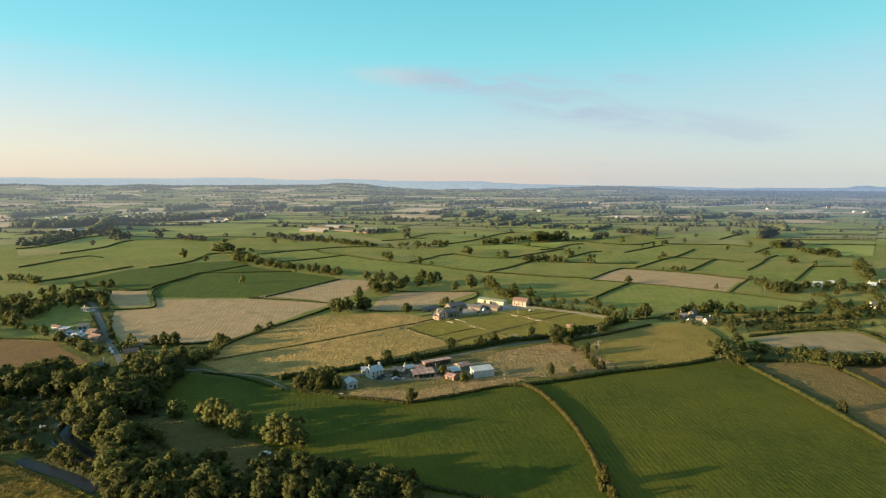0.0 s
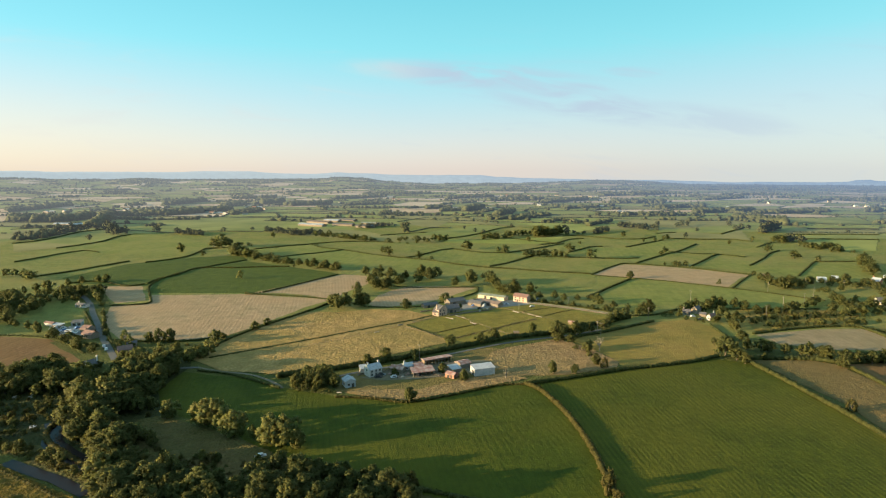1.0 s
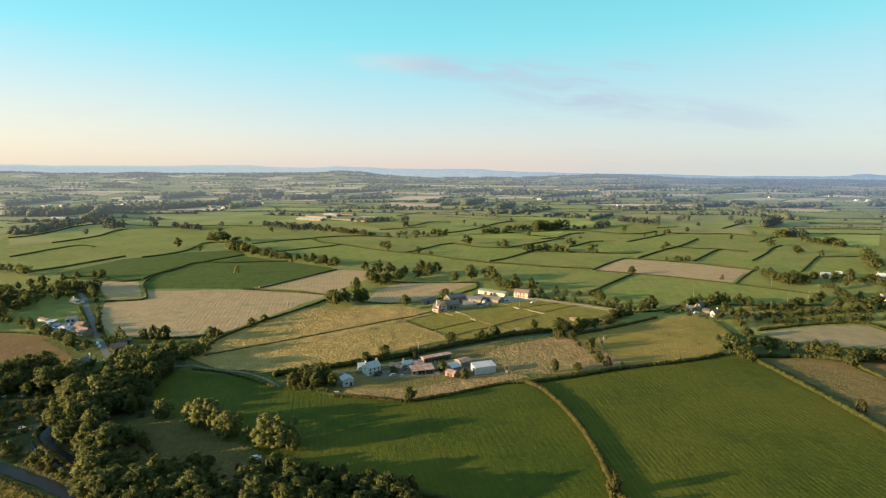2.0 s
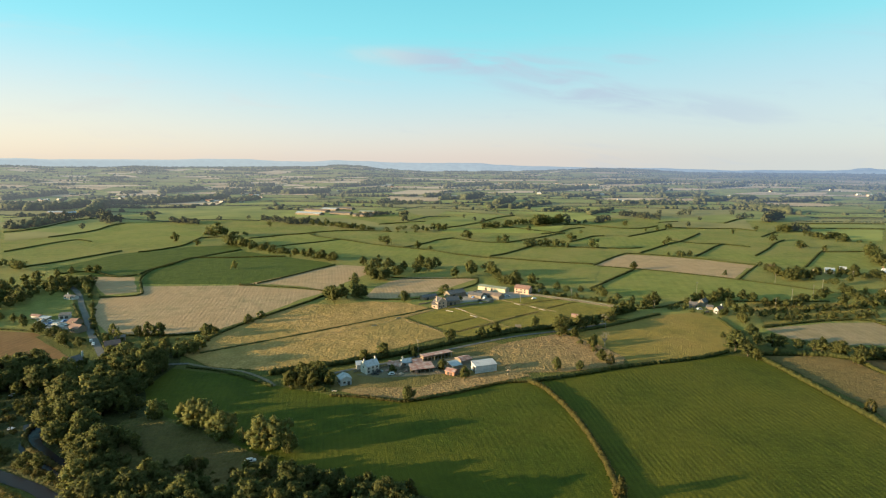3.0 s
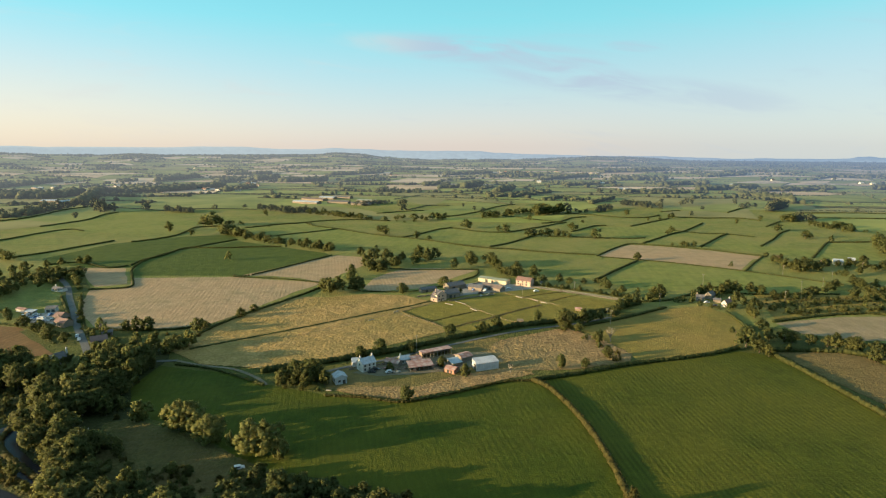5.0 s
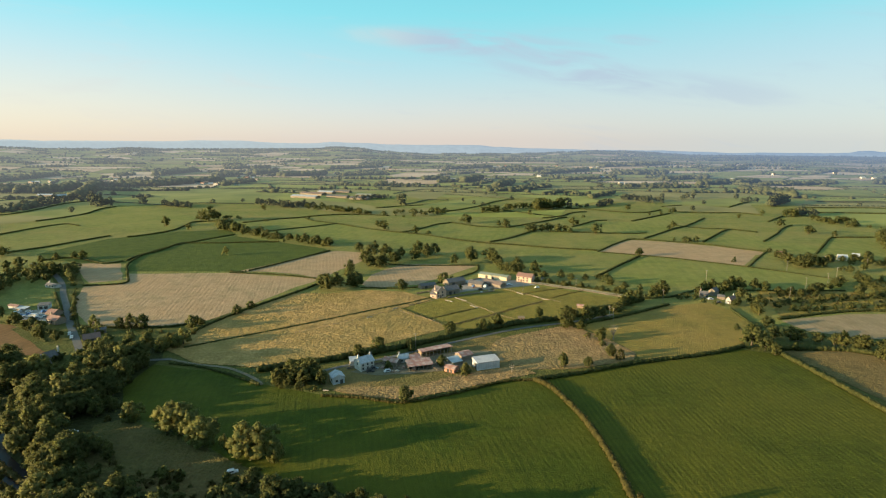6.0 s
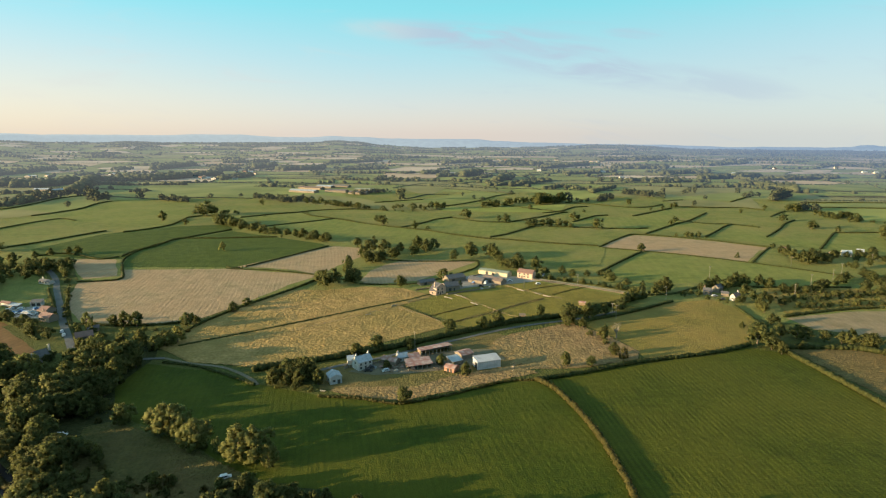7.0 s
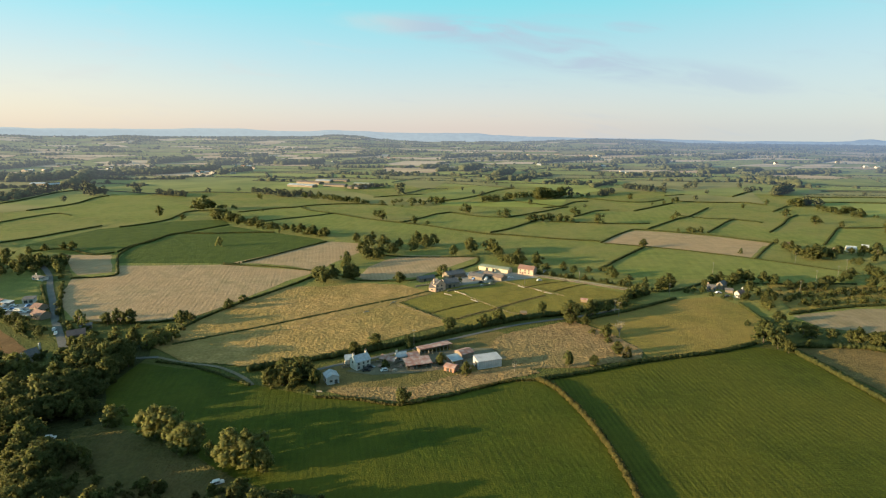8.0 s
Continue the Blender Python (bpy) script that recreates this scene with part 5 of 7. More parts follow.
for x, y, h, k, w in ((-92.4, 464.8, 9, "ash", 1.0), (-209.9, 584.2, 9, "willow", 1.0), (190.6, 573.9, 8, "oak", 0.95), (267.0, 545.3, 5, "bush", 0.6), (176.6, 422.1, 5, "ash", 1.0), (200.8, 435.8, 7, "ash", 0.9),
                      (198.7, 406.9, 6, "oak", 1.0), (209.4, 425.0, 8, "oak", 1.0), (201.2, 448.9, 8, "oak", 1.0), (194.5, 447.1, 7, "ash", 1.0), (208.5, 411.5, 7, "ash", 1.0), (203.0, 392.9, 6, "oak", 1.0),
                      (184.5, 436.1, 6, "oak", 1.0), (208.6, 443.0, 8, "oak", 1.1), (179.4, 415.4, 3.5, "bush", 0.7), (184.8, 410.3, 3, "bush", 0.7), (188.4, 407.1, 3, "bush", 0.7), (195.1, 405.4, 5, "ash", 0.9)):
    tree(x, y, h, k, w, "single trees and bushes")
for x, y, h, k, w in ((209.5, 402.0, 9, "oak", 1.0), (166.6, 424.0, 4, "bush", 0.8), (171.7, 423.9, 5, "ash", 1.0), (55.5, 505.9, 9, "oak", 1.0), (60.3, 503.4, 8, "oak", 1.0), (65.2, 505.7, 9, "oak", 1.0),
                      (51.6, 513.4, 8, "ash", 1.0), (75.2, 486.9, 6, "ash", 1.0), (83.2, 467.3, 5, "ash", 1.0), (93.8, 460.9, 4, "ash", 1.0), (105.1, 454.7, 5, "oak", 1.0), (117.8, 444.8, 5, "ash", 1.0),
                      (127.0, 437.2, 6, "oak", 1.0), (-6.8, 439.8, 5, "ash", 0.9), (2.3, 469.0, 9, "oak", 1.1), (13.6, 448.8, 5, "ash", 0.8), (27.6, 360.4, 5, "bush", 0.5)):
    tree(x, y, h, k, w, "single trees and bushes")

for x, y, h, k, w in ((11.1, 299.1, 4.6, "bush", 0.62), (-0.8, 305.3, 6.0, "ash", 0.85), (-26.2, 302.2, 4.0, "bush", 0.62), (-16.6, 324.9, 4.0, "bush", 0.6), (-43.4, 318.2, 7.0, "ash", 1.15), (-33.5, 325.1, 8.5, "ash", 1.1)):
    tree(x, y, h, k, w, "trees round the old farm")
for x, y in dense([(72.0, 474.0), (90.0, 464.5), (107.0, 455.0), (134.0, 436.0)], 4.5):
    tree(x + random.uniform(-1, 1), y + random.uniform(-1, 1) + 2.0, random.uniform(1.8, 4.2), random.choice(("bush", "thorn", "bush")), random.uniform(0.6, 0.9), "bushes along the farm lane")

# a bare dead tree at the edge of the rough ground
for x, y, h in ((95.4, 342.3, 10.0), (33.1, 297.8, 5.5)):
    dead = tagged(new("dead_tree"), "bare pale dead tree with broken limbs", "tree")
    dead.matrix_world = Matrix.LocRotScale((x, y, 0), Euler((0, 0, x)), (h * 1.1, h * 1.1, h))
    new("trunk", trunk_mesh(np.random.default_rng(int(h)), True)).parent = dead

# tree belts and hedgerow trees across the vale
BELT = ["oak", "oak", "oak", "ash", "ash"]
for pts, gap, high in (([(-87.6, 597.2), (-54.9, 570.9), (-37.5, 570.5), (-10.0, 585.4)], 13, (9, 15)),
                       ([(-70.5, 556.5), (-56.3, 528.6), (-39.4, 555.7)], 9, (7, 11)),
                       ([(12.6, 540.4), (36.5, 553.8), (51.7, 536.7)], 11, (10, 16)),
                       ([(50.2, 521.0), (62.8, 515.6), (78.8, 500.6)], 7, (8, 12)),
                       ([(76.7, 486.8), (104.4, 477.4), (123.7, 477.0), (135.8, 452.1), (161.1, 432.9)], 9, (5, 8)),
                       ([(87.0, 377.8), (110.1, 391.6), (133.8, 416.2), (160.2, 436.6)], 8, (6, 10)),
                       ([(198.7, 443.2), (222.5, 450.4), (236.7, 442.5)], 6, (6, 10)),
                       ([(241.7, 435.0), (266.0, 423.9), (298.2, 408.3), (320.2, 400.0)], 7, (3, 6))):
    tree_row(pts, gap, high, BELT, "hedgerow trees", gap * 0.3)
for pts, gap, high in (
    ([(-698.9, 927.1), (-697.4, 949.4), (-695.8, 972.7), (-695.2, 1005.8), (-683.3, 1031.8), (-673.6, 1088.5)], 9, (11, 18)),
    ([(-269.3, 736.7), (-249.7, 731.7), (-213.9, 696.2), (-184.7, 675.5), (-149.0, 648.6), (-116.8, 627.1)], 6, (7, 11)),
    ([(-320.0, 1029.6), (-274.3, 1001.7), (-227.2, 967.0), (-190.9, 950.2)], 8, (8, 13)),
    ([(-180.1, 942.2), (-144.4, 918.9), (-109.6, 889.8)], 9, (6, 11)),
    ([(-82.3, 875.6), (-51.7, 861.8), (-25.3, 874.1), (14.1, 886.4)], 13, (5, 9)),
    ([(-668.2, 1088.3), (-646.7, 1087.7), (-571.2, 993.6), (-566.2, 1010.5)], 9, (12, 21)),
    ([(-475.9, 1016.5), (-443.0, 998.2), (-416.2, 980.7)], 9, (7, 12))):
    tree_row(pts, gap, high, BELT + ["bush"], "hedgerow trees", gap * 0.25)
for x, y, h, k in ((-82.4, 597.7, 10, "oak"), (-66.5, 600.4, 11, "ash"), (-62.6, 527.6, 11, "oak"), (-51.8, 532.1, 11, "oak"), (-76.8, 507.4, 11, "ash"), (-64.6, 461.6, 11, "oak"), (-75.7, 496.7, 8, "bush"), (-89.7, 458.4, 10, "oak"), (-24.6, 556.9, 12, "ash"), (-40.7, 549.4, 10, "oak"), (-14.1, 570.2, 13, "oak"), (-30.6, 452.2, 8, "oak"), (-338.6, 568.0, 9, "ash"), (-314.0, 507.0, 9, "oak"), (-306.6, 506.9, 8, "ash")):
    tree(x, y, h, k, 1.0, "single trees and bushes")
for pts, gap, high in (([(219.7, 409.7), (227.7, 394.0), (258.4, 398.0), (300.8, 400.3)], 6, (3, 5)),
                       ([(205.5, 402.0), (198.8, 373.2), (188.2, 342.3), (186.3, 326.0)], 9, (4, 8)),
                       ([(193.4, 338.9), (211.4, 334.2), (229.4, 320.3), (255.9, 316.9)], 5.5, (5, 9)),
                       ([(315.7, 561.5), (313.9, 519.9), (356.9, 545.9), (386.5, 518.2)], 8, (6, 11)),
                       ([(329.3, 472.6), (322.5, 442.6), (357.1, 447.6)], 6, (6, 10)),
                       ([(298.6, 433.9), (318.5, 424.6), (352.6, 423.9)], 7, (6, 10)),
                       ([(477.1, 642.8), (441.3, 573.6), (449.1, 543.6)], 8, (10, 16)),
                       ([(236.3, 409.4), (283.0, 416.7), (324.8, 433.3)], 8, (3, 5))):
    tree_row(pts, gap, high, BELT, "hedgerow trees", gap * 0.3)
for pts, gap, high in (([(-142.9, 370.9), (-130.0, 390.0), (-120.8, 414.3)], 9, (4, 7)),
                       ([(-357.8, 446.7), (-347.1, 470.0), (-331.7, 498.0), (-316.1, 514.3)], 7, (7, 11)),
                       ([(-373.1, 466.5), (-381.6, 510.9), (-372.6, 536.1), (-359.1, 557.8)], 10, (7, 10)),
                       ([(-474.7, 597.5), (-455.0, 603.6), (-426.1, 580.4)], 9, (7, 11)),
                       ([(-328.4, 419.8), (-293.9, 395.7), (-259.3, 374.1), (-224.4, 348.7)], 9, (5, 8)),
                       ([(-287.8, 475.0), (-323.7, 509.6), (-353.0, 522.6)], 8, (6, 9)),
                       ([(308.4, 462.6), (263.7, 434.5), (241.7, 435.0)], 8, (5, 8))):
    tree_row(pts, gap, high, BELT, "hedgerow trees", gap * 0.3)


def lone_trees(spots):
    """Single hedgerow trees out in the fields, each with its height."""
    for x, y, h in spots:
        tree(x, y, h, random.choice(BELT), random.uniform(0.95, 1.3), "trees across the vale", True)


lone_trees(((-71.2, 741.5, 12.8), (-81.8, 766.1, 8.6), (-30.5, 713.3, 9.3), (-15.0, 700.1, 5.6), (-66.0, 1004.0, 20.5), (-282.6, 945.1, 10.1), (-358.1, 1068.5, 6.9), (-40.0, 881.1, 10.7), (-29.1, 887.6, 8.1), (-13.6, 894.0, 10.9), (-4.9, 886.9, 11.7), (5.5, 893.5, 10.0)))
lone_trees(((-334.3, 826.5, 14.5), (-322.2, 826.2, 19.8), (-316.2, 837.8, 12.7), (-314.5, 742.4, 8.2), (-359.8, 777.9, 13.1), (-405.3, 1050.8, 8.1), (-520.2, 1035.8, 13.1), (-575.5, 923.7, 10.0), (-348.6, 570.9, 6.8), (-677.2, 1022.6, 10.1), (-238.1, 812.6, 4.3), (-188.1, 846.6, 4.4)))
lone_trees(((34.8, 794.7, 12.9), (74.6, 767.4, 7.8), (83.1, 757.1, 11.5), (106.7, 723.5, 9.6), (113.7, 723.3, 10.3), (122.8, 723.1, 9.6), (131.4, 727.5, 10.4), (142.4, 722.7, 9.7), (150.8, 722.5, 8.2), (155.1, 713.5, 5.9), (171.9, 775.3, 10.4), (179.1, 780.4, 6.5)))
lone_trees(((205.0, 848.7, 4.4), (183.2, 704.2, 12.5), (131.6, 876.5, 9.0), (40.5, 1075.4, 6.6), (133.0, 1103.3, 7.9), (58.0, 1017.9, 8.3), (71.6, 999.8, 7.1), (297.6, 936.1, 9.0), (327.6, 877.8, 5.7), (308.3, 871.7, 4.7), (251.5, 1178.7, 11.1), (344.1, 1106.9, 9.5)))
lone_trees(((354.4, 897.7, 8.9), (349.2, 897.9, 6.9), (395.4, 925.7, 8.2), (453.7, 1014.6, 6.8), (451.7, 1092.7, 9.7), (473.7, 1124.4, 10.0), (478.7, 1113.2, 11.2), (554.6, 1099.8, 10.1), (422.2, 836.7, 6.7), (477.0, 873.7, 7.1), (531.4, 1030.5, 9.5), (546.3, 1039.5, 10.8), (564.4, 1048.6, 8.5)))
lone_trees(((292.8, 747.2, 8.9), (284.0, 737.9, 5.6), (267.0, 650.8, 6.4), (269.8, 647.1, 5.7), (277.3, 646.9, 7.1), (256.5, 654.7, 4.3), (433.1, 698.5, 10.9), (441.2, 702.6, 6.8), (449.6, 677.5, 7.4), (435.5, 758.7, 10.7), (893.5, 1289.0, 9.7), (699.1, 980.7, 6.2), (322.9, 586.8, 5.4)))
lone_trees(((748.4, 1357.4, 11.2), (605.8, 1243.1, 8.5), (91.9, 1196.7, 6.1), (112.8, 1171.5, 6.0), (-273.4, 1591.5, 10.0), (-375.5, 1596.2, 8.4), (-117.3, 1482.4, 9.2), (-50.2, 1424.6, 8.8), (-160.0, 1300.6, 6.7), (-281.4, 1434.3, 7.5), (424.9, 1126.0, 8.6), (437.6, 1370.1, 10.3), (400.6, 1371.7, 8.8), (374.0, 1372.7, 11.7)))
wood([(232.9, 435.1), (281.2, 434.2), (318.5, 424.6), (296.4, 394.3), (254.7, 392.0), (214.2, 384.0)], 120, (2.2, 4.2), ["bush", "willow", "thorn", "bush", "thorn"], 2.8, "thicket")
wood([(324.0, 576.7), (371.6, 560.1), (431.8, 544.1), (384.0, 482.4), (331.8, 483.5), (298.3, 520.3)], 24, (5, 9), ["oak", "ash", "bush"], 8.0, "hamlet gardens")
wood([(341.5, 483.3), (382.5, 461.0), (339.3, 407.5), (316.1, 433.5)], 16, (4, 8), ["willow", "ash", "bush"], 6.5, "hamlet gardens")
wood([(-385.6, 447.3), (-366.5, 476.7), (-330.1, 446.2), (-295.5, 381.5), (-331.2, 382.1)], 24, (6, 10), ["oak", "ash"], 6.0, "hamlet gardens")
wood([(-233.4, 286.3), (-215.4, 286.1), (-192.3, 278.0), (-173.6, 253.6), (-183.6, 241.6), (-198.9, 241.7)], 14, (4, 7), ["bush", "ash", "thorn"], 7.0, "hamlet gardens")
wood([(67.2, 375.4), (87.0, 377.8), (94.9, 335.9), (85.9, 327.5)], 9, (5, 8), ["ash", "bush"], 5.0, "trees at the rough ground")


# ---- the patchwork beyond: fields, hedges and woods out to the hills ----
far_rng = np.random.default_rng(11)
WOODS = [Heap(far_rng) for _ in range(3)]          # by distance


def far_tree(x, y, high, rng=far_rng):
    """A tree of the far distance: a few uneven clumps."""
    r = math.hypot(x, y)
    z, heap = land(x, y), WOODS[0 if r < 1700 else 1 if r < 2800 else 2]
    s = high * rng.uniform(0.5, 0.8)
    heap.heart = (x, y, z + high * 0.35)
    heap.clump((x, y, z + high * 0.52), (s, s, high * 0.46), 0, 0.2)
    for k in range(3 if r < 1700 else 1):
        a = rng.uniform(0, 6.28)
        heap.clump((x + s * 0.75 * math.cos(a), y + s * 0.75 * math.sin(a), z + high * rng.uniform(0.3, 0.62)), (s * 0.6, s * 0.6, high * 0.28), 0, 0.25)


def belts(rows):
    """Belts of wood: two ends, depth, height and density."""
    for x0, y0, x1, y1, deep, high, thick in rows:
        d, r = math.hypot(x1 - x0, y1 - y0), math.hypot(x0, y0)
        gap = 7.5 if r < 1150 else 9.5 if r < 2000 else 14.0
        for k in range(int(thick * max(1.0, d / gap) * max(1.0, deep / gap) * 0.8) + 1):
            t, u = far_rng.uniform(), far_rng.uniform(0, 1) ** 1.3
            x, y = x0 + (x1 - x0) * t + far_rng.normal() * 3 + x0 / r * u * deep, y0 + (y1 - y0) * t + far_rng.normal() * 3 + y0 / r * u * deep
            h = high * far_rng.uniform(0.6, 1.05) * (0.8 if r > 1150 else 0.74)
            if r < 1150:
                tree(x, y, h, random.choice(BELT), random.uniform(0.9, 1.25))
            else:
                far_tree(x, y, h)


def patchwork():
    rng = far_rng
    turn = radians(-14)
    far, hedge_far, nodes_ = {}, Heap(rng), {}
    U = list(np.arange(-4600, 4700, 165))
    V, v = [], 700.0
    while v < 5200:
        V.append(v)
        v += 85 + v * 0.022

    def node(i, j):
        if (i, j) not in nodes_:
            u, w = U[i] + rng.uniform(-55, 55) + (80 if j % 2 else 0), V[j] + rng.uniform(-0.3, 0.3) * (V[j + 1] - V[j] if j + 1 < len(V) else 100)
            nodes_[i, j] = (u * math.cos(turn) - w * math.sin(turn), u * math.sin(turn) + w * math.cos(turn))
        return nodes_[i, j]

    for i in range(len(U) - 1):
        for j in range(len(V) - 1):
            q = [node(i, j), node(i + 1, j), node(i + 1, j + 1), node(i, j + 1)]
            cx, cy = sum(p[0] for p in q) / 4, sum(p[1] for p in q) / 4
            r = math.hypot(cx, cy)
            if cy < 600 or abs(cx) > 0.84 * cy + 150 or r > (4720 if cx < 0.36 * cy else 3900) or r < 1130 or any(inside(cx, cy, p) for p in TAKEN):
                continue
            pale = 0.05 if r < 1600 else 0.34 if r < 3000 else 0.2
            mat = FAR_TAN[rng.integers(2)] if rng.uniform() < pale else FAR_GREEN[rng.integers(3)]
            n, vs = 5, []
            lift = 0.05 if r < 1700 else 0.5 + 0.0005 * (r - 1600)
            for a in range(n):
                for b in range(n):
                    s, t = a / (n - 1), b / (n - 1)
                    x = (q[0][0] * (1 - s) + q[1][0] * s) * (1 - t) + (q[3][0] * (1 - s) + q[2][0] * s) * t
                    y = (q[0][1] * (1 - s) + q[1][1] * s) * (1 - t) + (q[3][1] * (1 - s) + q[2][1] * s) * t
                    vs.append((x, y, land(x, y) + lift))
            vv, ff = far.setdefault(mat.name, ([], []))
            ff += [(a * n + b + len(vv), (a + 1) * n + b + len(vv), (a + 1) * n + b + 1 + len(vv), a * n + b + 1 + len(vv)) for a in range(n - 1) for b in range(n - 1)]
            vv += vs
            # hedges with their trees on two sides of each field
            for a, b in ((q[0], q[1]), (q[0], q[3])):
                d = math.hypot(b[0] - a[0], b[1] - a[1])
                if rng.uniform() < 0.1 or d < 1 or r < 1250:
                    continue
                treed = rng.uniform(0.3, 0.75) if rng.uniform() < (0.18 if r < 1700 else 0.32) else rng.uniform(0.01, 0.07)
                step_ = 4.0 if r < 1700 else 6.0 if r < 2600 else 9.0
                for k in range(int(d / step_)):
                    t = (k + rng.uniform(-0.3, 0.3)) * step_ / d
                    x, y = a[0] + (b[0] - a[0]) * t + rng.normal() * 0.8, a[1] + (b[1] - a[1]) * t + rng.normal() * 0.8
                    if rng.uniform() < treed:
                        far_tree(x + rng.normal() * 2, y + rng.normal() * 2, rng.uniform(4.5, 9.5))
                    else:
                        w = step_ * 0.75
                        hedge_far.clump((x, y, land(x, y) + 0.9), (w, w, rng.uniform(0.9, 1.5)), 0, 0.15)
            # copses, thicker on the hills
            if r > 1700 and rng.uniform() < 0.06 + 0.20 * smoothstep(2600, 3800, r):
                ang, lx, ly = rng.uniform(-0.3, 0.3), rng.uniform(60, 300), rng.uniform(12, 45)
                for k in range(int(lx * ly / 120)):
                    u, w = rng.uniform(-lx, lx) * 0.5, rng.uniform(-ly, ly) * 0.5
                    far_tree(cx + u * math.cos(ang) - w * math.sin(ang), cy + u * math.sin(ang) + w * math.cos(ang), rng.uniform(7, 12))
    # the wooded crest of the first ridge
    for k in range(2600):
        az, r = radians(rng.uniform(-42, 22)), rng.uniform(4200, 4480)
        if noise.noise((math.degrees(az) * 0.35, r * 0.004, 3)) > (-0.12 if az < -0.1 else 0.12):
            far_tree(r * math.sin(az), r * math.cos(az), rng.uniform(6, 10))
    for k in range(2200):
        az, r = radians(rng.uniform(17, 42)), rng.uniform(3300, 4560)
        if noise.noise((math.degrees(az) * 0.3, r * 0.006, 8)) > -0.05:
            far_tree(r * math.sin(az), r * math.cos(az), rng.uniform(5, 9))
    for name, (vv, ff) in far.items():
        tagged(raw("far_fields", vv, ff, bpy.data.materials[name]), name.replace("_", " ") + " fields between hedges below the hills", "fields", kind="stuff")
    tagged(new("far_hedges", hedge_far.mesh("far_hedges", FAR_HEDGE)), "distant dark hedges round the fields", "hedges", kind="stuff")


belts(((-979.7, 1288.7, -854.6, 1270.3, 74, 22, 1.0),
       (-848.3, 1270.1, -834.1, 1357.0, 60, 22, 1.0),
       (-695.8, 1141.9, -830.2, 1422.2, 54, 22, 1.0),
       (-833.0, 1422.3, -734.0, 1418.2, 67, 15.9, 0.7),
       (-774.7, 1437.2, -680.5, 1451.0, 68, 22, 1.0),
       (-680.5, 1451.0, -648.5, 1525.1, 71, 22, 1.0),
       (-648.5, 1525.1, -597.2, 1606.5, 78, 19.8, 0.6),
       (-900.4, 1849.2, -869.3, 2075.7, 112, 22, 1.0),
       (-1194.3, 1569.5, -1201.6, 1836.2, 104, 18.4, 0.6),
       (-1019.5, 1799.0, -975.4, 1882.7, 85, 14.4, 0.5),
       (-536.9, 1445.0, -502.7, 1580.4, 71, 14.1, 0.8),
       (-669.4, 1754.5, -648.2, 1865.3, 104, 18.9, 0.9),
       (-593.0, 1892.5, -560.8, 1987.5, 112, 22, 1.0)))
belts(((-484.7, 1799.2, -363.0, 1850.1, 75, 22, 1.0),
       (-299.9, 1817.7, -166.0, 1869.5, 75, 14.6, 1.0),
       (-411.2, 2204.8, -233.9, 2374.5, 112, 18.2, 0.8),
       (-49.2, 1625.8, 23.0, 1669.6, 59, 14.5, 0.9),
       (-123.8, 1393.2, 12.1, 1387.6, 42, 8.2, 0.7),
       (-160.9, 1484.3, -135.3, 1522.3, 32, 8.9, 1.0),
       (-341.8, 2484.3, -54.4, 2696.1, 112, 15.4, 0.7),
       (-830.1, 2231.1, -678.9, 2309.5, 112, 16.5, 0.8),
       (-158.9, 1092.1, -100.8, 1132.9, 36, 10.9, 1.0),
       (-100.8, 1132.9, -69.7, 1166.1, 19, 5.6, 0.7),
       (-1.5, 1536.7, 106.2, 1573.9, 53, 13.7, 1.0),
       (65.9, 1533.6, 106.0, 1618.5, 54, 22, 1.0),
       (99.2, 1473.0, 134.9, 1551.3, 50, 8.9, 1.0)))
belts(((133.5, 1382.6, 180.3, 1488.6, 45, 18.3, 1.0),
       (97.1, 1262.3, 155.7, 1288.4, 48, 11.3, 1.0),
       (152.2, 1260.2, 254.2, 1377.7, 51, 11.7, 1.0),
       (60.3, 905.9, 100.6, 912.0, 18, 14.1, 1.0),
       (108.5, 941.5, 158.1, 963.7, 19, 13.0, 1.0),
       (152.4, 940.3, 204.8, 962.4, 33, 22, 1.0),
       (204.8, 962.4, 246.2, 977.5, 21, 7.7, 0.8),
       (211.5, 1180.1, 268.2, 1255.8, 32, 9.7, 1.0),
       (259.6, 1216.0, 299.8, 1164.9, 31, 9.5, 1.0),
       (288.0, 1119.6, 361.8, 1212.3, 30, 10.6, 1.0),
       (261.3, 977.1, 301.4, 1028.5, 22, 13.1, 1.0),
       (337.5, 1086.0, 383.7, 1025.9, 34, 14.1, 1.0),
       (156.2, 2015.8, 364.4, 2077.1, 93, 20.3, 0.8)))
belts(((328.3, 1873.2, 524.7, 2067.4, 87, 17.8, 0.7),
       (19.8, 2177.8, 205.0, 2344.9, 112, 17.8, 0.8),
       (344.2, 1607.1, 512.6, 1695.2, 62, 13.4, 0.7),
       (413.8, 1371.1, 572.6, 1398.4, 44, 11.5, 0.6),
       (633.6, 2315.9, 937.0, 2394.2, 112, 22, 0.7),
       (545.0, 1861.3, 723.5, 1851.5, 109, 17.4, 0.7),
       (603.8, 1594.8, 750.1, 1634.2, 84, 15.5, 0.7),
       (628.4, 1431.5, 809.5, 1480.2, 69, 17.5, 0.8),
       (760.0, 1390.5, 967.6, 1435.2, 69, 14.6, 0.8),
       (658.4, 1298.3, 683.2, 1240.1, 39, 12.7, 0.8),
       (922.2, 2006.5, 1114.6, 2109.2, 105, 18.1, 0.7),
       (1334.2, 1946.9, 1446.0, 1873.9, 100, 16.3, 0.7),
       (668.7, 1214.0, 675.1, 1117.4, 45, 18.4, 1.0)))
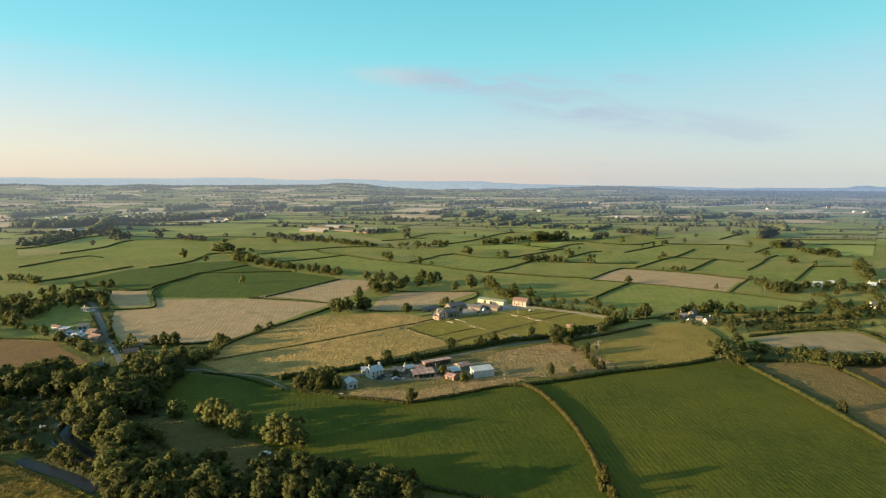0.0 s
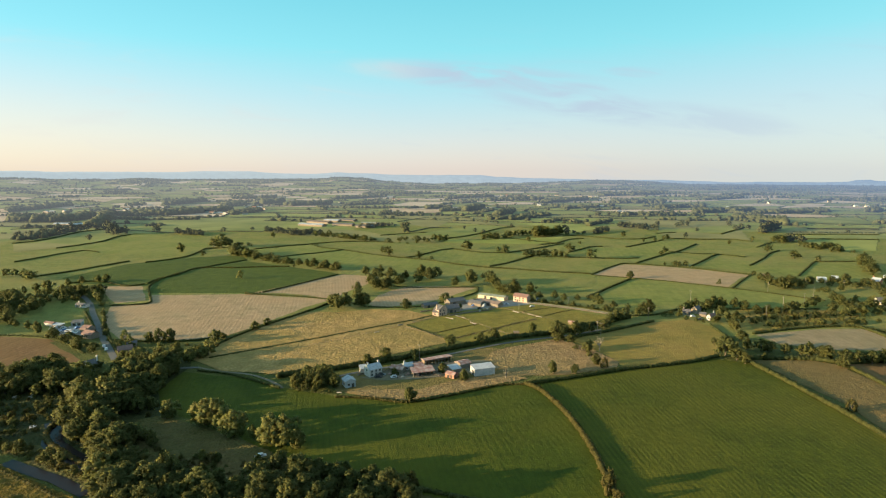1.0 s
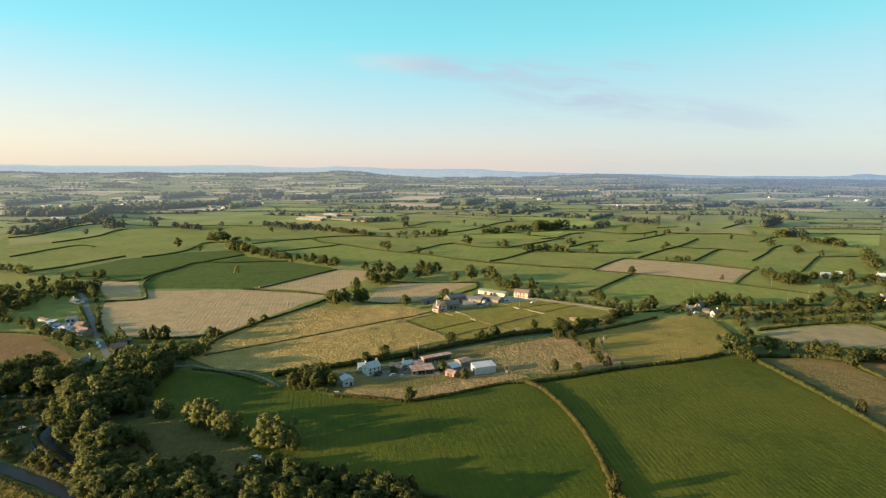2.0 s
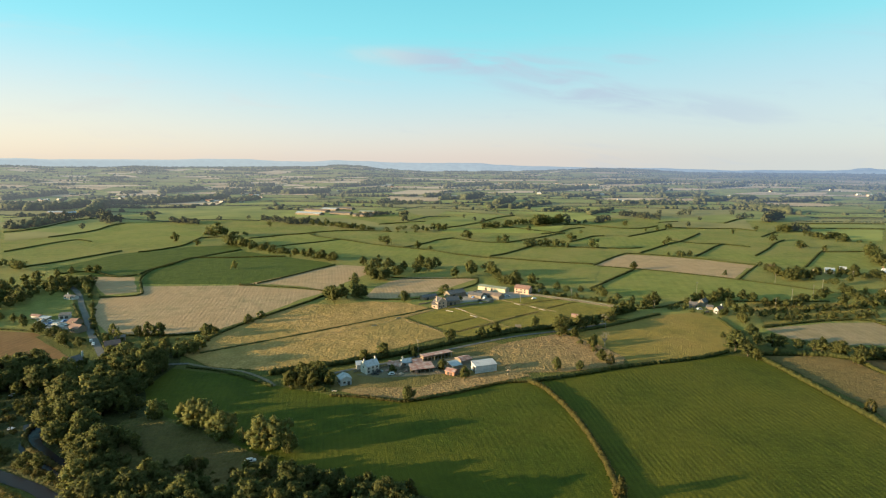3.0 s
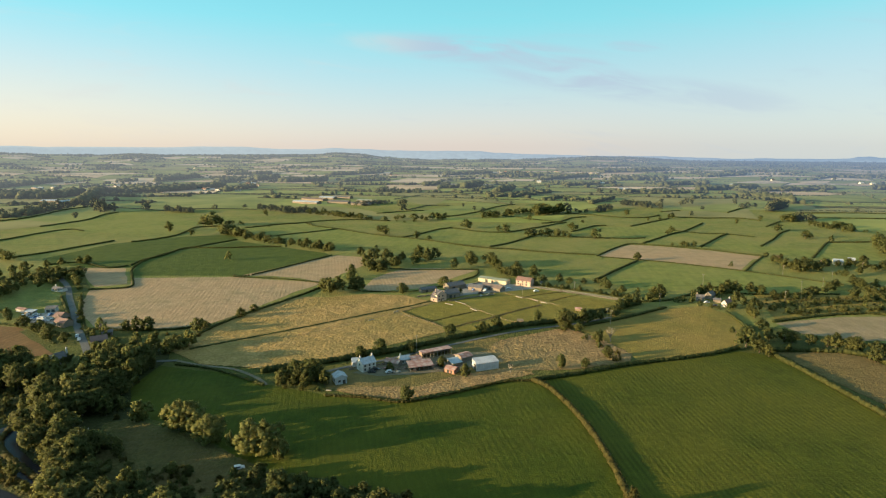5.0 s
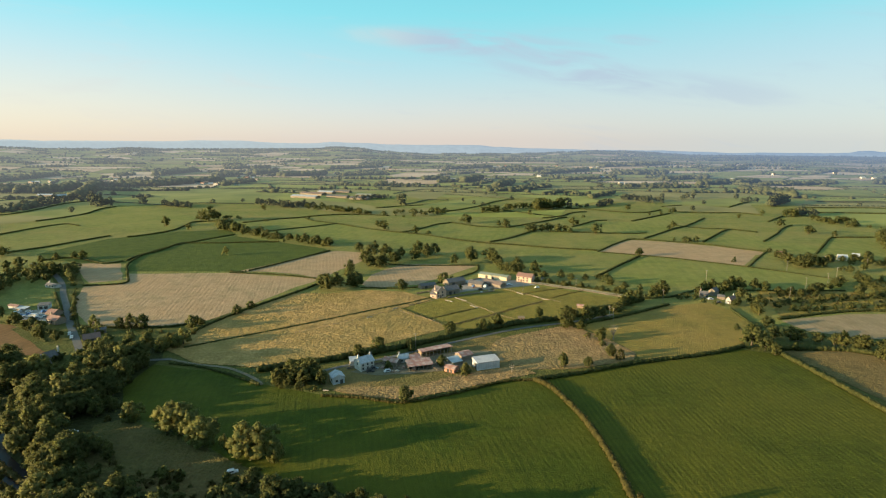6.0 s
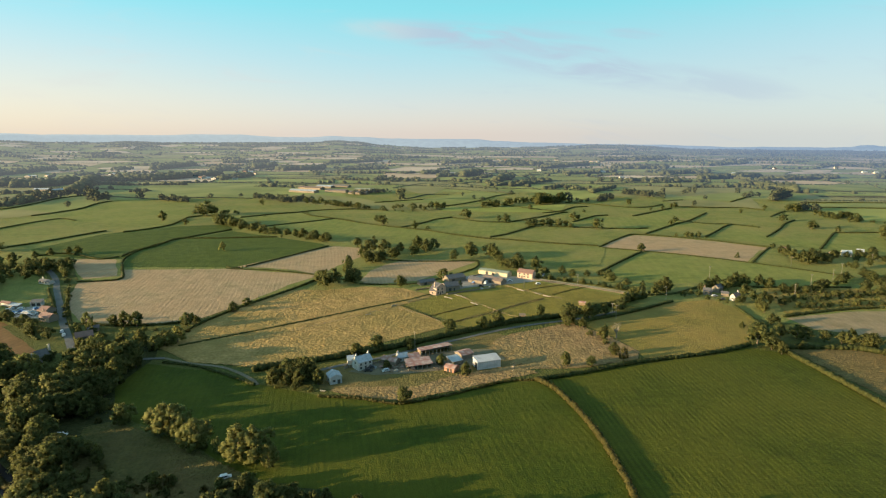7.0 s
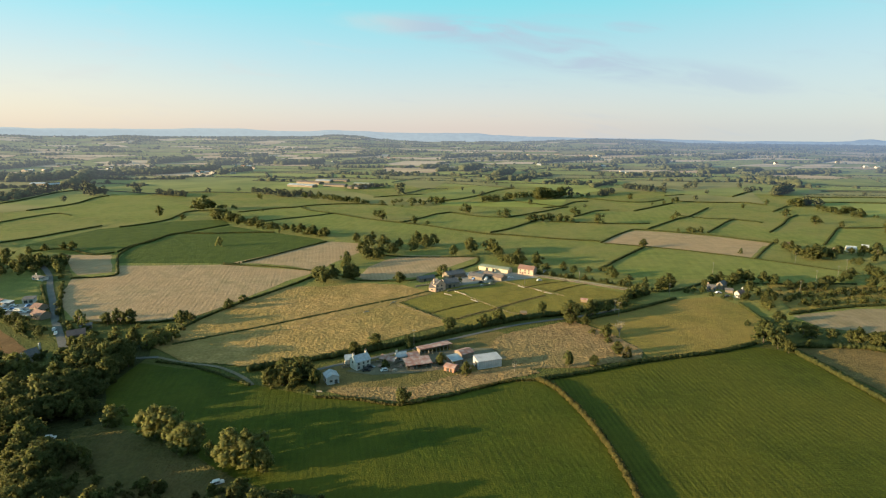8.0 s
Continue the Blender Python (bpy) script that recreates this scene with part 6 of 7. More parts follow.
belts(((544.5, 968.6, 611.1, 1037.4, 25, 22, 1.0),
       (495.8, 853.6, 540.0, 852.4, 24, 16.5, 1.0),
       (512.7, 804.9, 511.2, 772.2, 16, 11.0, 0.9),
       (515.6, 772.1, 543.6, 792.9, 16, 12.0, 1.0),
       (516.5, 751.7, 533.8, 751.3, 15, 13.4, 1.0),
       (533.8, 751.3, 559.4, 731.4, 10, 5.4, 0.7),
       (1083.4, 1448.8, 1087.4, 1411.8, 56, 17.7, 1.0),
       (-467.6, 999.0, -423.4, 997.6, 31, 11.7, 1.0),
       (-600.1, 1149.8, -571.7, 1160.2, 32, 10.1, 1.0),
       (-696.0, 919.9, -672.2, 933.7, 30, 11.3, 0.8),
       (-675.8, 941.2, -673.5, 988.3, 32, 13.8, 1.0),
       (-685.3, 1005.5, -686.4, 1059.6, 27, 9.7, 0.8),
       (-593.6, 1029.0, -572.3, 1037.4, 35, 11.6, 0.9)))
belts(((-273.2, 741.5, -242.4, 722.5, 24, 17.9, 1.0),
       (-306.4, 837.6, -277.7, 836.8, 16, 8.6, 0.8),
       (-236.5, 705.0, -210.5, 696.1, 15, 12.7, 1.0),
       (-209.3, 691.9, -160.3, 656.1, 13, 8.7, 1.0),
       (-160.3, 656.1, -109.5, 627.0, 12, 6.9, 1.0),
       (-321.7, 1048.1, -276.7, 1010.4, 24, 9.4, 0.9),
       (-269.3, 976.4, -210.0, 974.6, 28, 14.6, 1.0),
       (-206.6, 958.5, -178.5, 957.7, 20, 8.5, 0.9),
       (-174.1, 934.5, -119.2, 896.9, 18, 11.7, 1.0),
       (-118.3, 890.0, -95.8, 882.6, 17, 7.8, 0.7),
       (-79.2, 888.9, -53.7, 895.1, 17, 8.6, 0.7)))
patchwork()
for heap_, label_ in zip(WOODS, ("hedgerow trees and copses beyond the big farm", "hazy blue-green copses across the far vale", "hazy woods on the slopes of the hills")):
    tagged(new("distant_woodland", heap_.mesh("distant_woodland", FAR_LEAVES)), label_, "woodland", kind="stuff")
for (group_, name_), heap_ in THICKETS.items():
    tagged(new("thicket", heap_.mesh("thicket", bpy.data.materials[name_])), "dense " + group_ + " with " + name_.replace("_", " "), "thicket", kind="stuff")
for name_, heap_ in FAR_TREES.items():
    tagged(new("hedgerow_trees", heap_.mesh("hedgerow_trees", bpy.data.materials[name_])), "hedgerow trees with " + name_.replace("_", " ") + " scattered across the vale", "trees", kind="stuff")


# ---- the blue hills behind everything ----
RIDGE = ((-56, 118), (-37.2, 121), (-33.5, 113), (-30, 111), (-25.1, 107), (-22.8, 112), (-19, 110), (-15.3, 91), (-12.7, 87), (-10.3, 97), (-7.3, 87), (-4.5, 75), (0, 71), (3.6, 70), (5.6, 54), (9.4, 42), (12.1, 37), (14.8, 30), (20.8, 27), (24.7, 18), (27, 11), (29.2, 16), (33.3, 15), (35.2, 19), (36, 31), (36.7, 34), (37.4, 26), (39, 22), (56, 15))


def hills(far, table, air, label):
    """A line of hills on the horizon: a ridge with a face towards the vale."""
    verts, faces, n = [], [], 0
    for k in range(1081):
        az = -54 + 0.1 * k
        top = along(table, az) + 2.2 * noise.noise((az * 0.6, far, 0)) + 1.2 * noise.noise((az * 2.1, far, 6))
        s, c = math.sin(radians(az)), math.cos(radians(az))
        verts += [((far + d) * s, (far + d) * c, h) for d, h in ((-190, -8), (-120, top * 0.55), (-50, top * 0.9), (0, top), (10, -8))]
        if k:
            faces += [(n - 5 + i, n + i, n + i + 1, n - 4 + i) for i in range(4)]
        n += 5
    ob = raw("backdrop", verts, [f[::-1] for f in faces], distance_material("painted_blue_haze", (0.035, 0.045, 0.05), air), None, True)
    tagged(ob, label, "hills", kind="structure")


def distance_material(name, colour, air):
    """The backdrop of the horizon, its blue haze painted on as a faint emission."""
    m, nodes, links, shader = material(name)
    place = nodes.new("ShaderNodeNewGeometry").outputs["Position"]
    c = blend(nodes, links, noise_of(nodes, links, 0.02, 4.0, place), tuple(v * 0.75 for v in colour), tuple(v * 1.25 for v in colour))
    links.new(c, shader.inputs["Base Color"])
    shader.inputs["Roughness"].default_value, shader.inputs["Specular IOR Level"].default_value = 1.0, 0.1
    links.new(haze_colour(nodes, links, place, air, tuple(v * k for v, k in zip(air, (0.52, 0.63, 0.86)))), shader.inputs["Emission Color"])
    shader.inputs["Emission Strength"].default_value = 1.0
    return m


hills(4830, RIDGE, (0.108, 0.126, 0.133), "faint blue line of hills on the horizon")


# ---- buildings ----
def box(bm, x0, x1, y0, y1, z0, z1):
    m = Matrix.Translation(((x0 + x1) / 2, (y0 + y1) / 2, (z0 + z1) / 2)) @ Matrix.Diagonal((x1 - x0, y1 - y0, z1 - z0, 1))
    bmesh.ops.create_cube(bm, size=1.0, matrix=m)


def single(name, parent, mat, *dims, label=""):
    bm = bmesh.new()
    box(bm, *dims)
    return part(name, bm, mat, parent, label)


def gable(bm, x0, x1, y0, y1, eave, ridge, along="x"):
    """Walls up to the eaves with gable ends up to the ridge."""
    ym, xm = (y0 + y1) / 2, (x0 + x1) / 2
    lo = [bm.verts.new(p) for p in ((x0, y0, -0.2), (x1, y0, -0.2), (x1, y1, -0.2), (x0, y1, -0.2))]
    hi = [bm.verts.new(p) for p in ((x0, y0, eave), (x1, y0, eave), (x1, y1, eave), (x0, y1, eave))]
    if along == "x":
        a, b = bm.verts.new((x0, ym, ridge)), bm.verts.new((x1, ym, ridge))
        for f in ((lo[0], lo[1], hi[1], hi[0]), (lo[2], lo[3], hi[3], hi[2]), (lo[1], lo[2], hi[2], b, hi[1]), (lo[3], lo[0], hi[0], a, hi[3]), (hi[0], hi[1], b, a), (hi[2], hi[3], a, b)):
            bm.faces.new(f)
    else:
        a, b = bm.verts.new((xm, y0, ridge)), bm.verts.new((xm, y1, ridge))
        for f in ((lo[0], lo[1], hi[1], a, hi[0]), (lo[2], lo[3], hi[3], b, hi[2]), (lo[1], lo[2], hi[2], hi[1]), (lo[3], lo[0], hi[0], hi[3]), (hi[0], a, b, hi[3]), (hi[1], hi[2], b, a)):
            bm.faces.new(f)


def roof_slab(bm, a, b, c, d, thick=0.16):
    """A sloping slab over the four corners a, b, c, d."""
    up = [bm.verts.new(p) for p in (a, b, c, d)]
    dn = [bm.verts.new((p[0], p[1], p[2] - thick)) for p in (a, b, c, d)]
    bm.faces.new(up)
    bm.faces.new(dn[::-1])
    for i in range(4):
        bm.faces.new((up[i], dn[i], dn[(i + 1) % 4], up[(i + 1) % 4]))


def building(name, ax, ay, bx, by, depth, eave, ridge, wall, roof, label, category="house", along="x", windows=(), doors=(), chimneys=(), over=0.3, side_windows=(), group=""):
    """A building whose front runs from a to b. windows: (along the front, height of the sill, width, height); doors: (along, width, height); chimneys: (along, across)."""
    wide = math.hypot(bx - ax, by - ay)
    root = tagged(new(name), label, category, group)
    root.matrix_world = Matrix.Translation((ax, ay, land(ax, ay))) @ Matrix.Rotation(math.atan2(by - ay, bx - ax), 4, "Z")
    bm = bmesh.new()
    if along == "shed":
        lo = [bm.verts.new(p) for p in ((0, 0, -0.2), (wide, 0, -0.2), (wide, depth, -0.2), (0, depth, -0.2))]
        hi = [bm.verts.new(p) for p in ((0, 0, eave), (wide, 0, eave), (wide, depth, ridge), (0, depth, ridge))]
        for i in range(4):
            bm.faces.new((lo[i], lo[(i + 1) % 4], hi[(i + 1) % 4], hi[i]))
        bm.faces.new(hi)
    else:
        gable(bm, 0, wide, 0, depth, eave, ridge, along)
    part("wall", bm, wall, root)
    o = over
    if along == "x":
        k = (ridge - eave) / (depth / 2)
        slopes = [((-o, -o, eave - k * o), (wide + o, -o, eave - k * o), (wide + o, depth / 2, ridge), (-o, depth / 2, ridge)),
                  ((wide + o, depth + o, eave - k * o), (-o, depth + o, eave - k * o), (-o, depth / 2, ridge), (wide + o, depth / 2, ridge))]
    elif along == "y":
        k = (ridge - eave) / (wide / 2)
        slopes = [((-o, depth + o, eave - k * o), (-o, -o, eave - k * o), (wide / 2, -o, ridge), (wide / 2, depth + o, ridge)),
                  ((wide + o, -o, eave - k * o), (wide + o, depth + o, eave - k * o), (wide / 2, depth + o, ridge), (wide / 2, -o, ridge))]
    else:
        k = (ridge - eave) / depth
        slopes = [((-o, -o, eave - k * o), (wide + o, -o, eave - k * o), (wide + o, depth + o, ridge + k * o), (-o, depth + o, ridge + k * o))]
    for s in slopes:
        bm = bmesh.new()
        roof_slab(bm, *[(p[0], p[1], p[2] + 0.17) for p in s])
        part("roof", bm, roof, root)
    for x, z, w, h in windows:
        win = single("window", root, PALE_PAINT, x - w / 2 - 0.1, x + w / 2 + 0.1, -0.05, 0.06, z - 0.1, z + h + 0.1, label="pale painted window frame")
        single("pane", win, GLASS, x - w / 2, x + w / 2, -0.09, 0.0, z, z + h)
    for y, z, w, h in side_windows:
        win = single("window", root, PALE_PAINT, -0.05, 0.06, y - w / 2 - 0.1, y + w / 2 + 0.1, z - 0.1, z + h + 0.1, label="pale painted window frame")
        single("pane", win, GLASS, -0.09, 0.0, y - w / 2, y + w / 2, z, z + h)
    for x, w, h in doors:
        single("door", root, DOORWAY_SHADE, x - w / 2, x + w / 2, -0.06, 0.05, 0.0, h, label="near-black slab for doorway shade")
    for x, y in chimneys:
        stack = single("chimney", root, wall, x - 0.4, x + 0.4, y - 0.35, y + 0.35, eave, ridge + 1.3)
        for s in (-0.18, 0.18):
            bm = bmesh.new()
            bmesh.ops.create_cone(bm, cap_ends=True, segments=8, radius1=0.14, radius2=0.11, depth=0.5, matrix=Matrix.Translation((x + s, y, ridge + 1.5)))
            part("chimney_pot", bm, TILE, stack)
    return root


def open_shed(name, ax, ay, bx, by, depth, front, back_h, roof, label, posts=5):
    """A lean-to with a back wall, two ends and posts along its open front."""
    wide = math.hypot(bx - ax, by - ay)
    root = tagged(new(name), label, "shed", "old farm sheds")
    root.matrix_world = Matrix.Translation((ax, ay, 0)) @ Matrix.Rotation(math.atan2(by - ay, bx - ax), 4, "Z")
    single("wall", root, TIMBER, 0, wide, depth - 0.15, depth, -0.1, back_h)
    for x in (0, wide - 0.15):
        single("wall", root, TIMBER, x, x + 0.15, depth * 0.3, depth - 0.15, -0.1, min(front, back_h) - 0.05)
    for i in range(posts):
        x = wide * i / (posts - 1)
        single("post", root, POLEWOOD, x - 0.12, x + 0.12, -0.1, 0.12, -0.1, front)
    bm = bmesh.new()
    roof_slab(bm, (-0.5, -0.6, front + 0.2), (wide + 0.5, -0.6, front + 0.2), (wide + 0.5, depth + 0.4, back_h + 0.2), (-0.5, depth + 0.4, back_h + 0.2), 0.14)
    part("roof", bm, roof, root, "patchy rusted corrugated roof")
    return root


# the old farm in the middle of the picture
barn = building("barn", 16.6, 299.6, 27.8, 303.4, 6.4, 3.9, 4.6, SHEET_WHITE, SHEET_WHITE, "white sheet-metal barn with a shallow pale roof", "barn", "shed", over=0.25)
single("door", barn, DOORWAY_SHADE, -0.05, 0.06, 1.2, 3.8, 0.0, 3.0, label="near-black slab for shade in the barn doorway")
for i_ in range(4):
    single("band", barn, SHEET_BLUE, 0.0, 10.8, -0.04, 0.0, 0.9 + 0.85 * i_, 0.97 + 0.85 * i_, label="faint grey horizontal seam")
building("house", -39.6, 298.6, -33.6, 303.2, 6.2, 4.2, 6.4, WHITE, SLATE_PALE, "white two-storey farmhouse with a pale slate roof", "house", "x",
         [(1.3, 0.9, 0.9, 1.1), (6.2, 0.9, 0.9, 1.1), (1.3, 2.7, 0.8, 1.0), (3.8, 2.7, 0.8, 1.0), (6.2, 2.7, 0.8, 1.0)], [(3.8, 1.0, 2.0)], [(0.5, 3.1), (7.0, 3.1)], 0.25, [(3.2, 2.9, 0.8, 1.0)])
building("outhouse", -45.8, 306.0, -42.7, 306.8, 4.0, 2.4, 3.2, WHITE, SLATE_PALE, "low white lean-to beside the farmhouse", "shed", "shed")
building("shed", -50.3, 284.0, -45.4, 286.3, 6.0, 3.3, 4.6, SHEET_BLUE, SLATE_PALE, "pale blue timber shed with a grey roof", "shed", "y", [(1.8, 1.2, 1.2, 0.9)], [(4.0, 1.3, 2.0)], (), 0.35, [(2.5, 1.2, 1.0, 0.9)])
building("shed", -29.9, 308.5, -22.9, 304.8, 4.5, 2.2, 3.4, STONE, RUST, "low stone shed with a patched brown roof", "shed", "x", (), [(2.0, 1.6, 1.8)])
building("cottage", -21.6, 309.3, -16.9, 311.1, 4.5, 2.4, 3.8, WHITE, SLATE_PALE, "small white cottage with a blue-grey roof", "house", "x", [(1.2, 0.9, 0.7, 0.8), (3.4, 0.9, 0.7, 0.8)], (), [(0.4, 2.2)])
building("hut", -15.8, 308.3, -10.8, 310.1, 4.0, 2.6, 3.3, TIMBER, RUST, "brown timber hut with a rusty roof", "shed", "shed", (), [(2.4, 1.6, 2.0)])
open_shed("open_shed", -10.4, 316.8, 4.5, 324.6, 5.0, 3.2, 2.7, RUST, "long open-fronted shed with a rusty tin roof", 9)
open_shed("open_shed", -16.3, 299.3, -5.2, 302.7, 6.5, 2.3, 3.2, RUST, "low open shed with a red and grey tin roof", 6)
building("shed", 0.7, 299.1, 5.3, 296.4, 5.0, 2.0, 2.9, BRICK, RUST, "low brick shed with a rusty roof", "shed", "x", (), [(2.0, 1.4, 1.7), (3.6, 0.9, 1.7)])
building("shed", 4.8, 304.4, 9.6, 307.0, 5.5, 2.2, 3.0, STONE, SHEET_BLUE, "stone shed with a pale blue tin roof", "shed", "shed")
building("shed", 9.8, 311.7, 15.4, 315.5, 6.5, 2.4, 3.4, STONE, RUST, "stone shed with a mottled tin roof", "shed", "x")

# the upper farm
building("farmhouse", -3.6, 427.3, 3.0, 432.4, 6.0, 5.0, 7.8, PINK, SLATE, "pinkish stone farmhouse with a steep slate roof", "house", "y",
         [(1.6, 1.0, 1.0, 1.3), (5.2, 1.0, 1.0, 1.3), (1.6, 3.3, 1.0, 1.2), (5.0, 3.3, 1.0, 1.2)], [(3.5, 1.0, 2.1)], [(0.8, 3.0)], 0.3, [(2.0, 1.0, 1.0, 1.2), (5.0, 3.4, 1.0, 1.2)])
building("farmhouse_wing", -8.4, 429.1, -4.0, 427.3, 5.0, 3.0, 4.6, PINK, SLATE, "low pinkish stone wing of the farmhouse", "house", "x", [(2.2, 1.0, 1.0, 1.0)])
building("stone_barn", 3.5, 436.0, 13.0, 441.3, 9.0, 3.4, 5.6, STONE, SLATE, "stone barn with a dark slate roof", "barn", "x", (), [(3.0, 2.2, 2.4), (6.5, 1.2, 2.0)])
building("cart_shed", 5.6, 460.7, 18.5, 468.6, 9.0, 3.0, 5.0, STONE, SLATE, "long slate-roofed cart shed", "barn", "x", (), [(4.0, 2.6, 2.4)])
building("stone_barn", -15.3, 453.2, -4.3, 458.9, 6.0, 2.2, 3.6, STONE, SLATE, "low slate-roofed stone shelter", "barn", "x", (), [(4.0, 2.0, 1.9)])
building("stone_barn", 20.2, 462.4, 30.1, 456.2, 7.0, 2.6, 4.2, STONE, SLATE, "low stone cowshed with a slate roof", "barn", "x", (), [(4.0, 2.0, 2.0)])
building("long_barn", 29.9, 490.1, 51.3, 476.4, 8.0, 3.0, 4.0, CREAM, SHEET_GREEN, "long cream barn with a mossy green roof", "barn", "x", (), [(7.5, 2.2, 2.6), (13.0, 2.0, 2.4)])
building("cowshed", 30.8, 466.3, 43.9, 454.0, 7.0, 2.5, 4.0, STONE, BROWN_SHEET, "brown stone cowshed with a dull tin roof", "barn", "x", (), [(8.0, 1.6, 2.2)])
building("brick_house", 59.1, 476.2, 69.7, 469.6, 7.0, 4.6, 6.8, PINK, TILE, "warm brick house with a red clay tile roof", "house", "x",
         [(2.0, 1.0, 1.1, 1.2), (5.8, 1.0, 1.1, 1.2), (9.0, 1.0, 1.1, 1.2), (2.0, 3.0, 1.1, 1.1), (5.8, 3.0, 1.1, 1.1), (9.0, 3.0, 1.1, 1.1)], [(4.0, 1.0, 2.1)], (), 0.35, [(3.5, 3.2, 1.0, 1.1)])
building("hut", 89.6, 403.6, 93.3, 402.0, 3.0, 1.8, 2.4, TIMBER, RUST, "small timber field hut", "shed", "x")
building("hut", 47.2, 376.8, 50.7, 376.7, 2.5, 1.7, 2.1, TIMBER, TIMBER, "small timber field shelter", "shed", "shed")
building("hut", 78.9, 475.8, 80.3, 475.8, 1.8, 2.4, 2.9, WHITE, SLATE, "small white cabin by the lane", "shed", "x")

# the hamlet along the road
building("house", -242.6, 375.2, -233.6, 371.0, 6.0, 3.0, 5.0, STONE, TILE, "stone house with a red tiled roof", "house", "x", [(1.5, 1.0, 1.0, 1.1), (5.5, 1.0, 1.0, 1.1)], [(3.5, 1.0, 2.0)], [(0.6, 3.2)])
building("house", -244.7, 384.8, -243.0, 391.9, 6.0, 3.0, 5.0, STONE, TILE, "stone house with a red tiled roof", "house", "y", [(2.0, 1.0, 1.0, 1.1)])
building("garage", -268.2, 404.3, -261.7, 405.8, 4.5, 2.6, 3.4, WHITE, SLATE, "white flat-roofed garage block", "shed", "shed", (), [(2.0, 2.0, 2.0), (5.0, 2.0, 2.0)])
building("shed", -289.0, 406.3, -280.6, 403.0, 3.5, 2.3, 3.1, WHITE, TILE, "low shed with a red roof", "shed", "x")
building("shed", -278.9, 399.9, -272.1, 398.3, 3.5, 2.2, 2.8, STONE, SLATE_PALE, "pale garden shed with a tin roof", "shed", "shed")
building("bungalow", -303.0, 463.0, -292.3, 458.8, 4.5, 2.1, 3.3, WHITE, SLATE, "long white bungalow with a slate roof", "house", "x", [(2, 0.9, 1.2, 1.0), (5, 0.9, 1.2, 1.0), (8, 0.9, 1.2, 1.0)], (), [(1.0, 3.0)])
building("cottage", -201.6, 311.8, -197.0, 308.9, 5.0, 3.8, 6.0, WHITE, SLATE, "white gabled cottage among trees", "house", "y", [(2.0, 2.8, 0.8, 0.9)], (), [(1.6, 7.0)])
building("cottage", -199.4, 299.1, -196.7, 297.4, 7.0, 4.6, 6.4, WHITE, SLATE, "narrow white gabled cottage among trees", "house", "y", (), (), [(0.8, 6.0)])
building("barn", -197.0, 338.1, -190.2, 342.5, 6.0, 2.8, 4.8, STONE, TILE, "stone barn with a red tiled roof", "barn", "x", (), [(4.0, 2.0, 2.2)])
building("shed", -200.5, 354.2, -195.5, 356.6, 3.5, 2.2, 2.8, STONE, SLATE, "low stone shed with a grey roof", "shed", "shed")

# houses by the crossroads and the far hamlet
building("house", 193.4, 413.4, 195.6, 410.1, 7.0, 2.8, 5.0, WHITE, TILE, "white gabled house with a red roof", "house", "y", [(2.0, 1.2, 1.0, 1.0)], [(3.2, 0.9, 2.0)], [(2.0, 6.0)])
building("house", 182.2, 427.2, 187.1, 425.4, 5.0, 2.6, 4.4, STONE, SLATE, "grey-roofed house behind a hedge", "house", "x", [(1.5, 1.0, 1.0, 1.0), (4.5, 1.0, 1.0, 1.0)], (), [(0.6, 3.0)])
building("shed", 191.3, 434.1, 194.5, 430.5, 7.0, 3.4, 5.4, STONE, SLATE, "dark slate-roofed outbuilding beside the white house", "barn", "y")
building("shed", 192.8, 423.5, 197.1, 421.7, 4.0, 2.0, 3.0, STONE, SLATE, "low stone shed by the lane with a grey roof", "shed", "x")
building("house", 351.5, 461.7, 351.6, 453.6, 9.0, 3.6, 6.2, CREAM, SLATE, "white gabled house with a pale roof", "house", "y", [(2.5, 1.2, 1.2, 1.1), (5.5, 1.2, 1.2, 1.1)])
building("barn", 351.6, 453.6, 361.0, 440.0, 7.0, 2.6, 4.0, CREAM, SLATE_PALE, "long pale-roofed barn beside trees", "barn", "x")
building("house", 408.8, 539.0, 412.7, 533.4, 8.0, 4.0, 6.8, BRICK, SLATE_PALE, "brick house with a grey roof", "house", "x", [(2.0, 1.0, 1.0, 1.1)], (), [(0.6, 4.0)])
for x0, y0, x1, y1, wall_, roof_ in ((366.0, 551.4, 372.9, 548.4, CREAM, SLATE_PALE), (383.1, 556.8, 387.7, 553.8, STONE, SLATE_PALE), (353.6, 546.0, 359.1, 545.9, STONE, SLATE), (319.0, 567.5, 324.1, 564.3, STONE, TILE),
                                   (435.6, 558.5, 442.2, 552.4, STONE, SLATE_PALE)):
    building("house", x0, y0, x1, y1, 6.5, 3.0, 5.2, wall_, roof_, "low house in the hamlet with a pitched roof", "house", "x", [(2.0, 1.0, 1.1, 1.0)], group="hamlet houses")

